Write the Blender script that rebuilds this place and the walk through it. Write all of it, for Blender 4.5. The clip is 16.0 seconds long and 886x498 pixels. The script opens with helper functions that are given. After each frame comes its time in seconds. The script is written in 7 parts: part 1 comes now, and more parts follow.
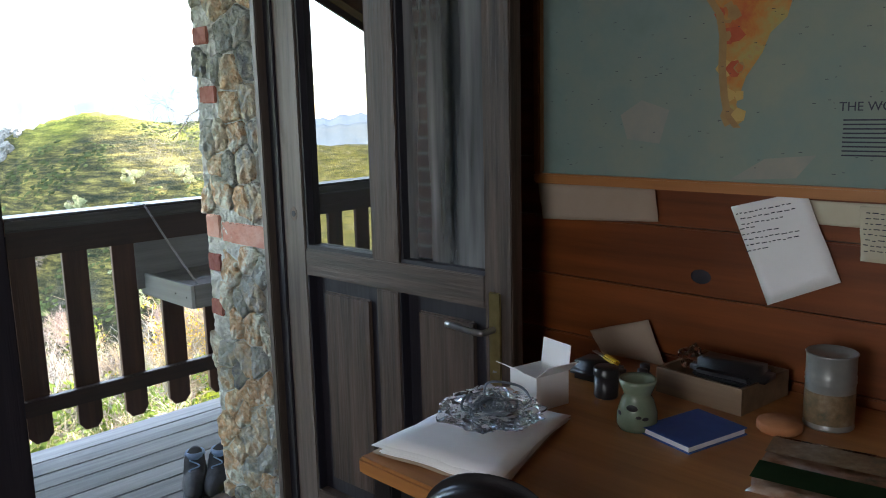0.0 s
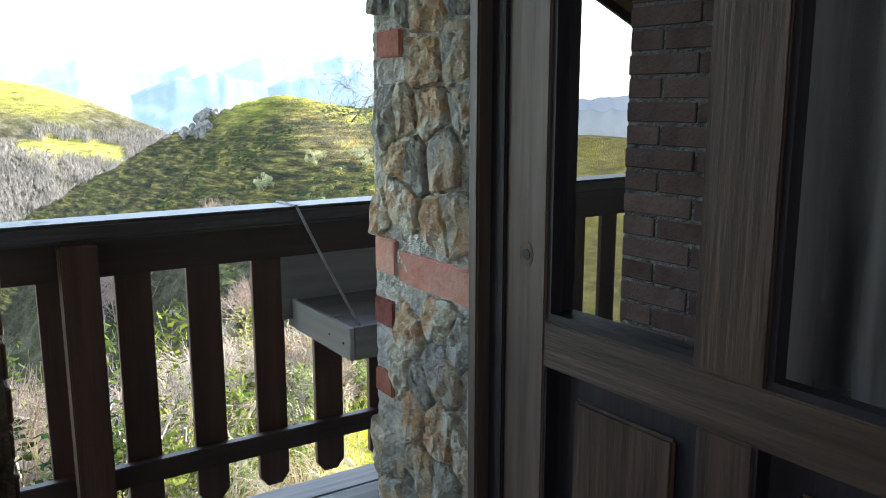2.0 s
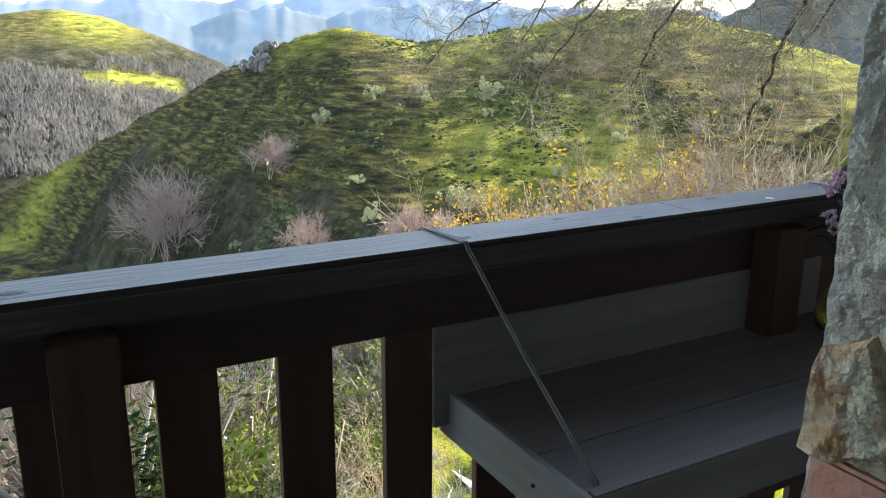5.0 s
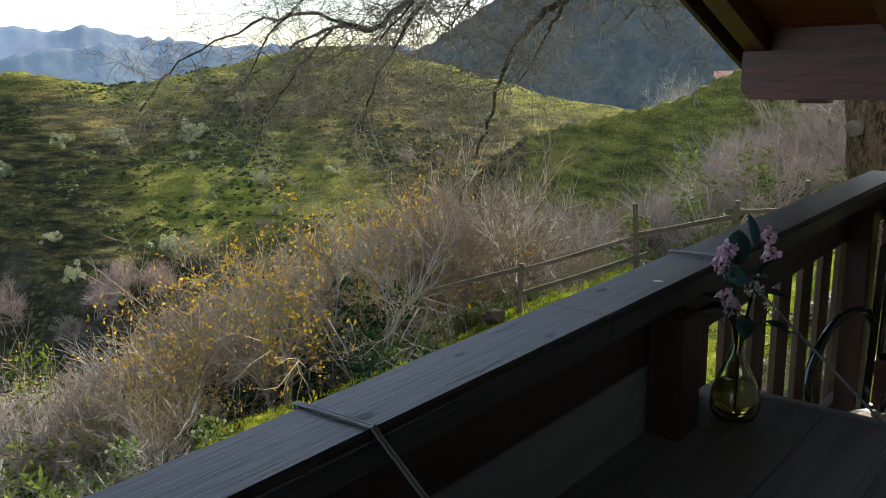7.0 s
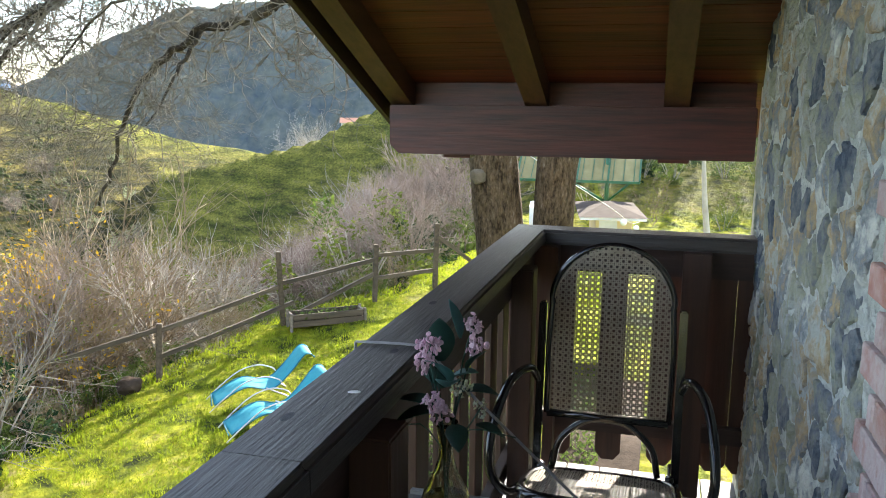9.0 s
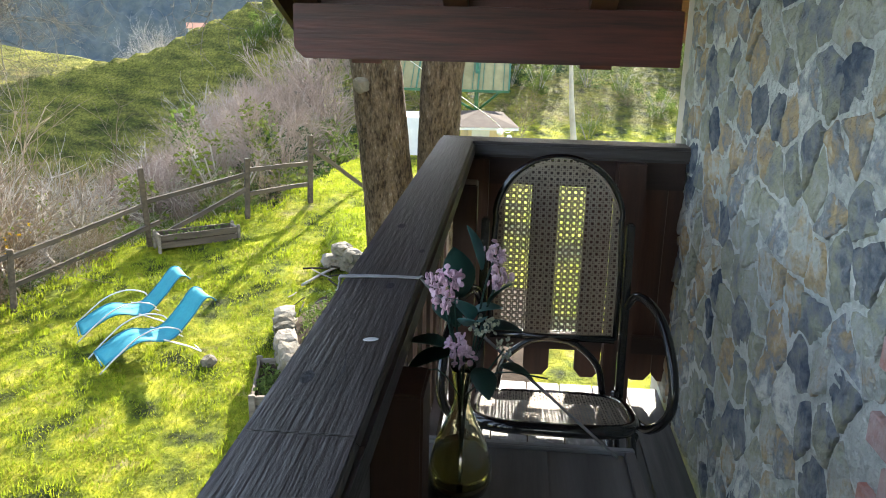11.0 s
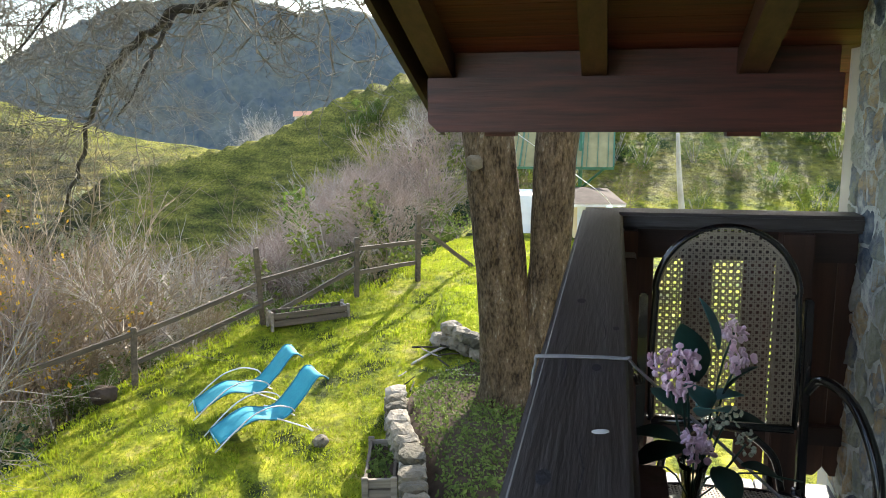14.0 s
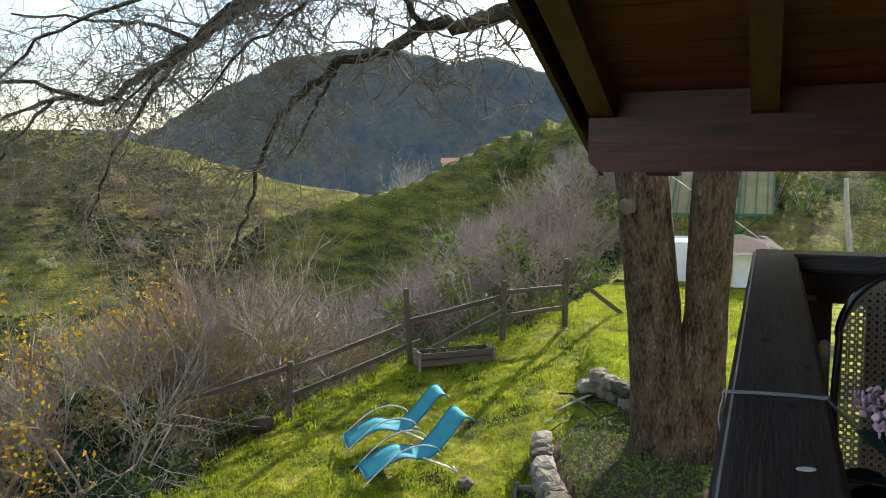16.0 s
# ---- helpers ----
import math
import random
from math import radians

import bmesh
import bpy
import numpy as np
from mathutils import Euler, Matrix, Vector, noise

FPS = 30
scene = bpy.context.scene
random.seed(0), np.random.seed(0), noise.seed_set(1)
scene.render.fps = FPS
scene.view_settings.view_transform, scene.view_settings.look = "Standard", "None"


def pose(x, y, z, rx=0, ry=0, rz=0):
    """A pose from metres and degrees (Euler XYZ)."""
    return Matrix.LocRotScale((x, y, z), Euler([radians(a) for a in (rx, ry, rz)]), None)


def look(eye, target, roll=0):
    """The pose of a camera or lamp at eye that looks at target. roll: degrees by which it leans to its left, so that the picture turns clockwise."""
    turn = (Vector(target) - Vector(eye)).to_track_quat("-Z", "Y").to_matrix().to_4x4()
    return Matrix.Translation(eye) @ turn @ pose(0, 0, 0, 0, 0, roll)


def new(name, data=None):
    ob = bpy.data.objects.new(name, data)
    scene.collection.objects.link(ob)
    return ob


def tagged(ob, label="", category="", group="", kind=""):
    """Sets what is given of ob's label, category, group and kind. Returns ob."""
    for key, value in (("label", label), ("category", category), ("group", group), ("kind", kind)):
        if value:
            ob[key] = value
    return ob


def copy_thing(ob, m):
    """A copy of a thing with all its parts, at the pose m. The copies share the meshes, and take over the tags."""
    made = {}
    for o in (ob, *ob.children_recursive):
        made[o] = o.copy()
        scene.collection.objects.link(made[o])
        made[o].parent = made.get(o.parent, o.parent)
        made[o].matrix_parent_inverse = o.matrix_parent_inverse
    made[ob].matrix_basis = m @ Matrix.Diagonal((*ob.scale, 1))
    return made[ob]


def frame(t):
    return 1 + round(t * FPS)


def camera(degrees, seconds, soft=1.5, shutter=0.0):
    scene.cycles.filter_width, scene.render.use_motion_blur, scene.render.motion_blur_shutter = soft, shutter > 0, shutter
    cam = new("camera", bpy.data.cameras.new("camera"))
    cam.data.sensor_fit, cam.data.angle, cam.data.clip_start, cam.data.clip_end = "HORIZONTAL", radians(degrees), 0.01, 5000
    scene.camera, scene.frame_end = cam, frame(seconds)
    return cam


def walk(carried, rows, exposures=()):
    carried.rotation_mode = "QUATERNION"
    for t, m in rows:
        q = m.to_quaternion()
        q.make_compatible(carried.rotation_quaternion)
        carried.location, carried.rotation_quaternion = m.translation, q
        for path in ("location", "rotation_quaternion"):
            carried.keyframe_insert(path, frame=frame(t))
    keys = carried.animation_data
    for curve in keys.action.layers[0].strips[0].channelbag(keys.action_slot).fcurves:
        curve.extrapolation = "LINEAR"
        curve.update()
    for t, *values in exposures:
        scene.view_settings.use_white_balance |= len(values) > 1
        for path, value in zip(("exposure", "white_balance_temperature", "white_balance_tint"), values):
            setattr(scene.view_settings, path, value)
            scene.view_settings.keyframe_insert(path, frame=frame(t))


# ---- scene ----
cam = camera(57.6, 16.0, soft=1.0)
PATH = [
    (0, (-1.493, -2.708, 1.306), (-0.101, -1.312, 0.963), -1.4),
    (0.3, (-1.36, -2.579, 1.304), (-0.094, -1.073, 0.947), -0.2),
    (0.5, (-1.285, -2.483, 1.302), (-0.077, -0.926, 0.96), -0.2),
    (1, (-1.162, -2.195, 1.277), (-0.026, -0.577, 0.968), 0.1),
    (1.5, (-1.065, -1.895, 1.268), (0.056, -0.269, 0.956), -0.3),
    (2, (-0.897, -1.639, 1.255), (0.172, 0.012, 0.891), -0.0),
    (2.5, (-0.827, -1.395, 1.248), (0.204, 0.27, 0.84), -0.1),
    (3, (-0.809, -1.157, 1.25), (0.207, 0.506, 0.802), -0.2),
    (3.5, (-0.726, -0.965, 1.24), (0.188, 0.753, 0.777), 0.7),
    (3.7, (-0.678, -0.885, 1.248), (0.2, 0.849, 0.776), 1.1),
    (6, (-0.586, -0.116, 1.32), (0.484, 1.487, 0.786), -0.5),
    (6.5, (-0.552, 0.003, 1.34), (0.678, 1.507, 0.864), -0.6),
    (7, (-0.523, 0.191, 1.364), (0.952, 1.468, 0.926), -1.2),
    (7.5, (-0.508, 0.316, 1.384), (1.168, 1.322, 0.959), -0.7),
    (8, (-0.461, 0.367, 1.387), (1.348, 1.128, 1.002), -0.3),
    (8.5, (-0.343, 0.418, 1.381), (1.539, 1.005, 1.04), 0.2),
    (9, (-0.196, 0.45, 1.389), (1.707, 0.963, 1.05), 0.6),
    (9.5, (-0.118, 0.485, 1.39), (1.789, 0.917, 0.969), 0.8),
    (9.7, (-0.086, 0.519, 1.38), (1.821, 0.903, 0.916), 0.8),
    (11.8, (0.008, 0.866, 1.352), (1.932, 0.991, 0.82), 1.5),
    (12, (0.03, 0.886, 1.349), (1.956, 1.048, 0.832), 1.4),
    (12.5, (0.079, 0.898, 1.341), (2.008, 1.123, 0.861), 1.0),
    (13, (0.097, 0.897, 1.333), (2.031, 1.18, 0.906), 0.4),
    (13.5, (0.104, 0.924, 1.317), (2.035, 1.264, 0.927), -0.2),
    (14, (0.091, 0.944, 1.311), (2.016, 1.351, 0.952), -0.5),
    (14.5, (0.076, 0.961, 1.307), (1.987, 1.458, 0.993), -0.8),
    (15, (0.079, 0.971, 1.295), (1.969, 1.565, 1.02), -0.7),
    (15.5, (0.071, 0.981, 1.288), (1.936, 1.658, 1.036), -0.8),
    (16, (0.056, 1.0, 1.283), (1.894, 1.749, 1.04), -0.8),
]
walk(cam, [(t, look(p, q, r)) for t, p, q, r in PATH if t != 0.3], [(0, 3.8), (1, 3.5), (1.5, 3.3), (2.5, 2.85), (3.5, 2.42), (6, 2.1), (6.5, 1.8), (7, 1.25), (7.5, 1.8), (8, 2.15), (9, 2.32), (12.5, 2.37), (14, 2.05), (15, 1.72), (16, 1.2)])

# ---- light ----
SUN_AZ, SUN_EL = 97.0, 25.0
world = bpy.data.worlds.new("world")
scene.world = world
world.use_nodes = True
wt = world.node_tree
wt.nodes.clear()
w_out = wt.nodes.new("ShaderNodeOutputWorld")
w_bg = wt.nodes.new("ShaderNodeBackground")
w_sky = wt.nodes.new("ShaderNodeTexSky")
w_sky.sky_type = "NISHITA"
w_sky.sun_disc = False
w_sky.sun_elevation = radians(SUN_EL)
w_sky.sun_rotation = radians(SUN_AZ)
w_sky.air_density, w_sky.dust_density = 1.0, 0.5
w_bg.inputs["Strength"].default_value = 0.15
w_tc = wt.nodes.new("ShaderNodeTexCoord")
w_map = wt.nodes.new("ShaderNodeMapping")
w_map.inputs["Scale"].default_value = (1.2, 1.2, 6)
w_noise = wt.nodes.new("ShaderNodeTexNoise")
w_noise.inputs["Scale"].default_value = 2.2
w_noise.inputs["Detail"].default_value = 5
w_ramp = wt.nodes.new("ShaderNodeValToRGB")
w_ramp.color_ramp.elements[0].position, w_ramp.color_ramp.elements[1].position = 0.42, 0.68
w_mix = wt.nodes.new("ShaderNodeMixRGB")
w_mix.inputs[2].default_value = (5.0, 5.2, 5.6, 1)
w_gain = wt.nodes.new("ShaderNodeMath")
w_gain.operation = "MULTIPLY"
w_gain.inputs[1].default_value = 0.7
wt.links.new(w_tc.outputs["Generated"], w_map.inputs[0])
wt.links.new(w_map.outputs[0], w_noise.inputs["Vector"])
wt.links.new(w_noise.outputs["Fac"], w_ramp.inputs[0])
wt.links.new(w_ramp.outputs[0], w_gain.inputs[0])
wt.links.new(w_gain.outputs[0], w_mix.inputs[0])
wt.links.new(w_sky.outputs[0], w_mix.inputs[1])
wt.links.new(w_mix.outputs[0], w_bg.inputs["Color"])
wt.links.new(w_bg.outputs[0], w_out.inputs["Surface"])
sun = new("sun", bpy.data.lights.new("sun", "SUN"))
sun.data.energy, sun.data.angle, sun.data.color = 5.0, radians(0.6), (1.0, 0.91, 0.78)
a, e = radians(SUN_AZ), radians(SUN_EL)
sun.matrix_world = look((math.sin(a) * math.cos(e) * 20, math.cos(a) * math.cos(e) * 20, math.sin(e) * 20), (0, 0, 0))


# fill lamp added to brighten the room; no side window is built or seen
fill_lamp = new("room_fill", bpy.data.lights.new("room_fill", "AREA"))
fill_lamp.data.shape, fill_lamp.data.size, fill_lamp.data.size_y, fill_lamp.data.energy, fill_lamp.data.color = "RECTANGLE", 1.1, 1.0, 3.6, (0.90, 0.95, 1.0)
fill_lamp.matrix_world = look((-2.99, -2.2, 1.15), (0.0, -1.35, 0.45))


# ---- materials ----
def mat(name, stops, scale=6.0, stretch=(1, 1, 1), rough=0.7, metal=0.0, bump=0.0, bump_scale=40.0, vary=0.0, big=0.35,
        island=False, spread=False, detail=6.0, dist=0.01, coat=0.0, thin=0.0):
    """Noise-mixed surface: stops is a list of colours, big the share of a second, slower noise, vary the spread from object to object."""
    m = bpy.data.materials.new(name)
    m.use_nodes = True
    nt = m.node_tree
    N, L = nt.nodes, nt.links
    b = N["Principled BSDF"]
    b.inputs["Roughness"].default_value, b.inputs["Metallic"].default_value = rough, metal
    b.inputs["Coat Weight"].default_value = coat
    tc = N.new("ShaderNodeTexCoord")
    mp = N.new("ShaderNodeMapping")
    mp.inputs["Scale"].default_value = stretch
    L.new(tc.outputs["Object"], mp.inputs[0])
    rnd = N.new("ShaderNodeObjectInfo").outputs["Random"]
    if island:
        geo = N.new("ShaderNodeNewGeometry")
        ad = N.new("ShaderNodeMath")
        ad.operation = "ADD"
        L.new(rnd, ad.inputs[0]), L.new(geo.outputs["Random Per Island"], ad.inputs[1])
        fr = N.new("ShaderNodeMath")
        fr.operation = "FRACT"
        L.new(ad.outputs[0], fr.inputs[0])
        rnd = fr.outputs[0]
    n1 = N.new("ShaderNodeTexNoise")
    n1.noise_dimensions = "4D"
    n1.inputs["Scale"].default_value, n1.inputs["Detail"].default_value = scale, detail
    n1.inputs["Roughness"].default_value = 0.62
    n2 = N.new("ShaderNodeTexNoise")
    n2.inputs["Scale"].default_value, n2.inputs["Detail"].default_value = scale * 0.17, 3
    sc = N.new("ShaderNodeMath")
    sc.operation, sc.inputs[1].default_value = "MULTIPLY", 37.0
    L.new(rnd, sc.inputs[0]), L.new(sc.outputs[0], n1.inputs["W"])
    L.new(mp.outputs[0], n1.inputs["Vector"]), L.new(mp.outputs[0], n2.inputs["Vector"])
    mx = N.new("ShaderNodeMix")
    mx.inputs[0].default_value = big
    L.new(n1.outputs["Fac"], mx.inputs[2]), L.new(n2.outputs["Fac"], mx.inputs[3])
    fac = mx.outputs[0]
    if spread:
        mr = N.new("ShaderNodeMapRange")
        mr.inputs[3].default_value, mr.inputs[4].default_value = -0.27, 0.27
        L.new(rnd, mr.inputs[0])
        ad2 = N.new("ShaderNodeMath")
        ad2.operation = "ADD"
        L.new(fac, ad2.inputs[0]), L.new(mr.outputs[0], ad2.inputs[1])
        fac = ad2.outputs[0]
    rp = N.new("ShaderNodeValToRGB")
    cr = rp.color_ramp
    lo, hi = (0.2, 0.8) if spread else (0.33, 0.67)
    while len(cr.elements) < len(stops):
        cr.elements.new(0.5)
    for i, c in enumerate(stops):
        cr.elements[i].position = lo + (hi - lo) * i / max(1, len(stops) - 1)
        cr.elements[i].color = (*c, 1)
    L.new(fac, rp.inputs[0])
    col = rp.outputs[0]
    if vary:
        hs = N.new("ShaderNodeHueSaturation")
        mv = N.new("ShaderNodeMapRange")
        mv.inputs[3].default_value, mv.inputs[4].default_value = 1 - vary, 1 + vary
        L.new(rnd, mv.inputs[0]), L.new(mv.outputs[0], hs.inputs["Value"]), L.new(col, hs.inputs["Color"])
        col = hs.outputs[0]
    L.new(col, b.inputs["Base Color"])
    if bump:
        n3 = N.new("ShaderNodeTexNoise")
        n3.inputs["Scale"].default_value, n3.inputs["Detail"].default_value = bump_scale, 8
        L.new(mp.outputs[0], n3.inputs["Vector"])
        bp = N.new("ShaderNodeBump")
        bp.inputs["Strength"].default_value, bp.inputs["Distance"].default_value = bump, dist
        L.new(n3.outputs["Fac"], bp.inputs["Height"]), L.new(bp.outputs[0], b.inputs["Normal"])
    if thin:
        tr, ms = N.new("ShaderNodeBsdfTranslucent"), N.new("ShaderNodeMixShader")
        ms.inputs[0].default_value = thin
        L.new(col, tr.inputs["Color"]), L.new(b.outputs[0], ms.inputs[1]), L.new(tr.outputs[0], ms.inputs[2])
        L.new(ms.outputs[0], N["Material Output"].inputs["Surface"])
    return m


def glass(name, color, rough=0.0, ior=1.5):
    m = bpy.data.materials.new(name)
    m.use_nodes = True
    b = m.node_tree.nodes["Principled BSDF"]
    b.inputs["Base Color"].default_value = (*color, 1)
    b.inputs["Transmission Weight"].default_value = 1
    b.inputs["Roughness"].default_value, b.inputs["IOR"].default_value = rough, ior
    return m


def wood(name, dark, light, axis, rough=0.55, bump=0.25, vary=0.15, scale=9.0, coat=0.0):
    st = [9.0, 9.0, 9.0]
    st["xyz".index(axis)] = 0.55
    mid = tuple((p + q) / 2 for p, q in zip(dark, light))
    return mat(name, [dark, mid, light], scale=scale / 3, stretch=tuple(st), rough=rough, bump=bump, bump_scale=scale * 0.9, vary=vary, big=0.25, coat=coat, dist=0.006)


DK, DL = (0.016, 0.008, 0.006), (0.050, 0.023, 0.016)
M = {
    "cap_x": mat("worn_cap_x", [(0.010, 0.008, 0.008), (0.028, 0.022, 0.020), (0.048, 0.041, 0.040), (0.085, 0.080, 0.080)], 5.0, stretch=(0.8, 12, 12), rough=0.45, bump=0.35, bump_scale=12, big=0.5, dist=0.006, detail=9),
    "cap_y": mat("worn_cap_y", [(0.010, 0.008, 0.008), (0.028, 0.022, 0.020), (0.048, 0.041, 0.040), (0.085, 0.080, 0.080)], 5.0, stretch=(12, 0.8, 12), rough=0.45, bump=0.35, bump_scale=12, big=0.5, dist=0.006, detail=9),
    "board_x": wood("brown_stain_x", DK, DL, "x", 0.6),
    "board_y": wood("brown_stain_y", DK, DL, "y", 0.6),
    "picket": wood("brown_stain_z", (0.030, 0.013, 0.008), (0.085, 0.036, 0.022), "z", 0.6),
    "deck": wood("grey_deck", (0.10, 0.10, 0.10), (0.24, 0.235, 0.225), "x", 0.7, 0.4),
    "shelf": wood("shelf_paint", (0.10, 0.095, 0.093), (0.19, 0.182, 0.178), "x", 0.55, 0.15),
    # side boards: shelf paint made paler for the light falling on them
    "shelf_lit": wood("lit_shelf_paint", (0.20, 0.205, 0.21), (0.28, 0.285, 0.29), "y", 0.5, 0.1),
    "beam": wood("red_beam", (0.024, 0.006, 0.005), (0.125, 0.027, 0.020), "y", 0.5, 0.35, 0.15, 12),
    "soffit": wood("soffit", (0.022, 0.0045, 0.003), (0.17, 0.036, 0.016), "y", 0.6, 0.3, 0.35),
    "rafter": wood("rafter", (0.030, 0.011, 0.006), (0.088, 0.036, 0.019), "x", 0.6, 0.2),
    "door": wood("door_wood", (0.012, 0.008, 0.006), (0.10, 0.066, 0.048), "z", 0.6, 0.6, 0.12, 12),
    "door_y": wood("door_wood_y", (0.020, 0.014, 0.011), (0.13, 0.09, 0.068), "y", 0.6, 0.6, 0.12, 12),
    "frame": wood("frame_wood", (0.045, 0.035, 0.030), (0.15, 0.12, 0.10), "z", 0.55, 0.4),
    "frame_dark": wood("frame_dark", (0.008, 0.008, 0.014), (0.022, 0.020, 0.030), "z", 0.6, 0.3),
    "panel": wood("wall_boards", (0.085, 0.020, 0.006), (0.30, 0.085, 0.022), "y", 0.36, 0.12, 0.12, 5),
    "table": wood("table_wood", (0.26, 0.10, 0.026), (0.50, 0.22, 0.07), "y", 0.38, 0.1, 0, 6),
    "floor": wood("floor_wood", (0.10, 0.05, 0.025), (0.25, 0.13, 0.06), "x", 0.5),
    "fence": wood("fence_wood", (0.030, 0.021, 0.013), (0.12, 0.090, 0.058), "x", 0.85, 0.5),
    "crate": wood("crate_wood", (0.10, 0.08, 0.06), (0.30, 0.25, 0.19), "y", 0.85, 0.6),
    "box_wood": wood("box_wood", (0.16, 0.10, 0.055), (0.30, 0.20, 0.12), "y", 0.6, 0.1),
    "pale_wood": wood("pale_wood", (0.42, 0.30, 0.17), (0.60, 0.46, 0.28), "y", 0.6, 0.1),
    "mortar": mat("mortar", [(0.36, 0.39, 0.36), (0.58, 0.60, 0.56), (0.74, 0.74, 0.70)], 18, rough=0.95, bump=1.0, bump_scale=45, dist=0.05),
    "stone": mat("wall_stone", [(0.08, 0.11, 0.16), (0.26, 0.28, 0.30), (0.38, 0.38, 0.28), (0.46, 0.47, 0.43), (0.42, 0.31, 0.17), (0.20, 0.22, 0.24), (0.54, 0.54, 0.49)], 15,
                 rough=0.85, bump=1.0, bump_scale=26, dist=0.05, spread=True, vary=0.25, island=True),
    "warm_stone": mat("jamb_stone", [(0.26, 0.30, 0.32), (0.44, 0.45, 0.38), (0.42, 0.46, 0.44), (0.60, 0.54, 0.40), (0.52, 0.34, 0.19), (0.58, 0.61, 0.52), (0.40, 0.34, 0.24)], 17,
                      rough=0.9, bump=1.0, bump_scale=30, dist=0.07, spread=True, vary=0.25, island=True),
    "brick": mat("brick", [(0.22, 0.065, 0.05), (0.38, 0.15, 0.11), (0.44, 0.26, 0.21)], 28, rough=0.9, bump=1.0, bump_scale=45, vary=0.25, spread=True),
    "brick_dark": mat("dusky_brick", [(0.20, 0.12, 0.10), (0.33, 0.22, 0.18), (0.40, 0.30, 0.25)], 14, rough=0.9, bump=0.6, bump_scale=60, vary=0.2),
    "brick_pink": mat("pink_brick", [(0.48, 0.27, 0.23), (0.58, 0.47, 0.45), (0.44, 0.20, 0.155), (0.55, 0.36, 0.32)], 22, rough=0.9, bump=0.9, bump_scale=60, vary=0.15, spread=True),
    "garden_stone": mat("garden_stone", [(0.045, 0.040, 0.022), (0.13, 0.11, 0.075), (0.24, 0.21, 0.165)], 8, rough=0.95, bump=1.0, bump_scale=25, dist=0.03, spread=True, vary=0.2),
    "plaster": mat("plaster", [(0.55, 0.50, 0.42), (0.66, 0.61, 0.52)], 5, rough=0.9, bump=0.2),
    "yellow_plaster": mat("yellow_plaster", [(0.62, 0.48, 0.26), (0.72, 0.58, 0.34)], 5, rough=0.9, bump=0.2),
    "bark": mat("bark", [(0.010, 0.007, 0.005), (0.032, 0.022, 0.013), (0.085, 0.062, 0.036), (0.12, 0.088, 0.055), (0.24, 0.22, 0.17)], 13, stretch=(3.6, 3.6, 1.3), rough=0.95, bump=1.0, bump_scale=7, dist=0.12, detail=10),
    "limb": mat("limb_bark", [(0.014, 0.012, 0.009), (0.045, 0.038, 0.028), (0.10, 0.09, 0.055)], 14, rough=0.95, bump=0.8, bump_scale=30),
    "twig_grey": mat("twig_grey", [(0.20, 0.18, 0.150), (0.50, 0.45, 0.38)], 2, rough=0.9, vary=0.3),
    "twig_purple": mat("twig_purple", [(0.13, 0.098, 0.082), (0.36, 0.285, 0.24)], 2, rough=0.9, vary=0.25),
    "twig_tan": mat("twig_tan", [(0.15, 0.11, 0.070), (0.36, 0.28, 0.18)], 2, rough=0.9, vary=0.3),
    "leaf_yellow": mat("leaf_yellow", [(0.38, 0.22, 0.015), (0.62, 0.39, 0.030)], 3, thin=0.3, rough=0.95, vary=0.3, island=True),
    "leaf_green": mat("leaf_green", [(0.035, 0.065, 0.012), (0.10, 0.14, 0.03), (0.15, 0.19, 0.05)], 3, thin=0.4, rough=0.6, vary=0.35, island=True),
    "leaf_lime": mat("leaf_lime", [(0.07, 0.10, 0.015), (0.16, 0.18, 0.03)], 3, thin=0.3, rough=0.95, vary=0.3, island=True),
    "scrub": mat("heather_scrub", [(0.016, 0.020, 0.009), (0.045, 0.055, 0.020), (0.09, 0.10, 0.035)], 0.4, rough=1.0, vary=0.4, island=True),
    "leaf_dark": mat("leaf_dark", [(0.012, 0.03, 0.012), (0.03, 0.06, 0.025)], 3, thin=0.4, rough=0.85, vary=0.3, island=True),
    "twig_pink": mat("twig_pink", [(0.24, 0.17, 0.14), (0.46, 0.36, 0.31)], 2, rough=0.9, vary=0.2),
    "far_rock": mat("far_rock", [(0.05, 0.05, 0.045), (0.13, 0.125, 0.11), (0.24, 0.23, 0.21)], 1.5, rough=0.95, bump=1.0, bump_scale=3, dist=0.3),
    "far_twig": mat("far_twig", [(0.026, 0.031, 0.034), (0.062, 0.064, 0.064), (0.11, 0.105, 0.10)], 0.05, rough=1.0, vary=0.5, island=True),
    "terrace_grass": mat("terrace_grass", [(0.06, 0.05, 0.02), (0.20, 0.24, 0.02), (0.40, 0.40, 0.03), (0.30, 0.26, 0.10)], 7, rough=0.95, bump=1.0, bump_scale=22, dist=0.04, detail=10),
    "leaf_pale": mat("leaf_pale", [(0.18, 0.20, 0.10), (0.30, 0.32, 0.18), (0.42, 0.43, 0.27)], 3, thin=0.3, rough=0.8, vary=0.3, island=True),
    # twigs of the boughs, paler than the limb bark to paint in sunlight
    "sunlit_twig": mat("sunlit_twig", [(0.07, 0.062, 0.045), (0.24, 0.215, 0.17)], 14, rough=0.95),
    "grass_blade": mat("grass_blade", [(0.12, 0.17, 0.010), (0.28, 0.34, 0.02), (0.42, 0.40, 0.06)], 0.5, thin=0.5, rough=0.6, vary=0.25, island=True),
    "black_paint": mat("black_lacquer", [(0.006, 0.006, 0.007), (0.012, 0.012, 0.013)], 8, rough=0.18, coat=0.4),
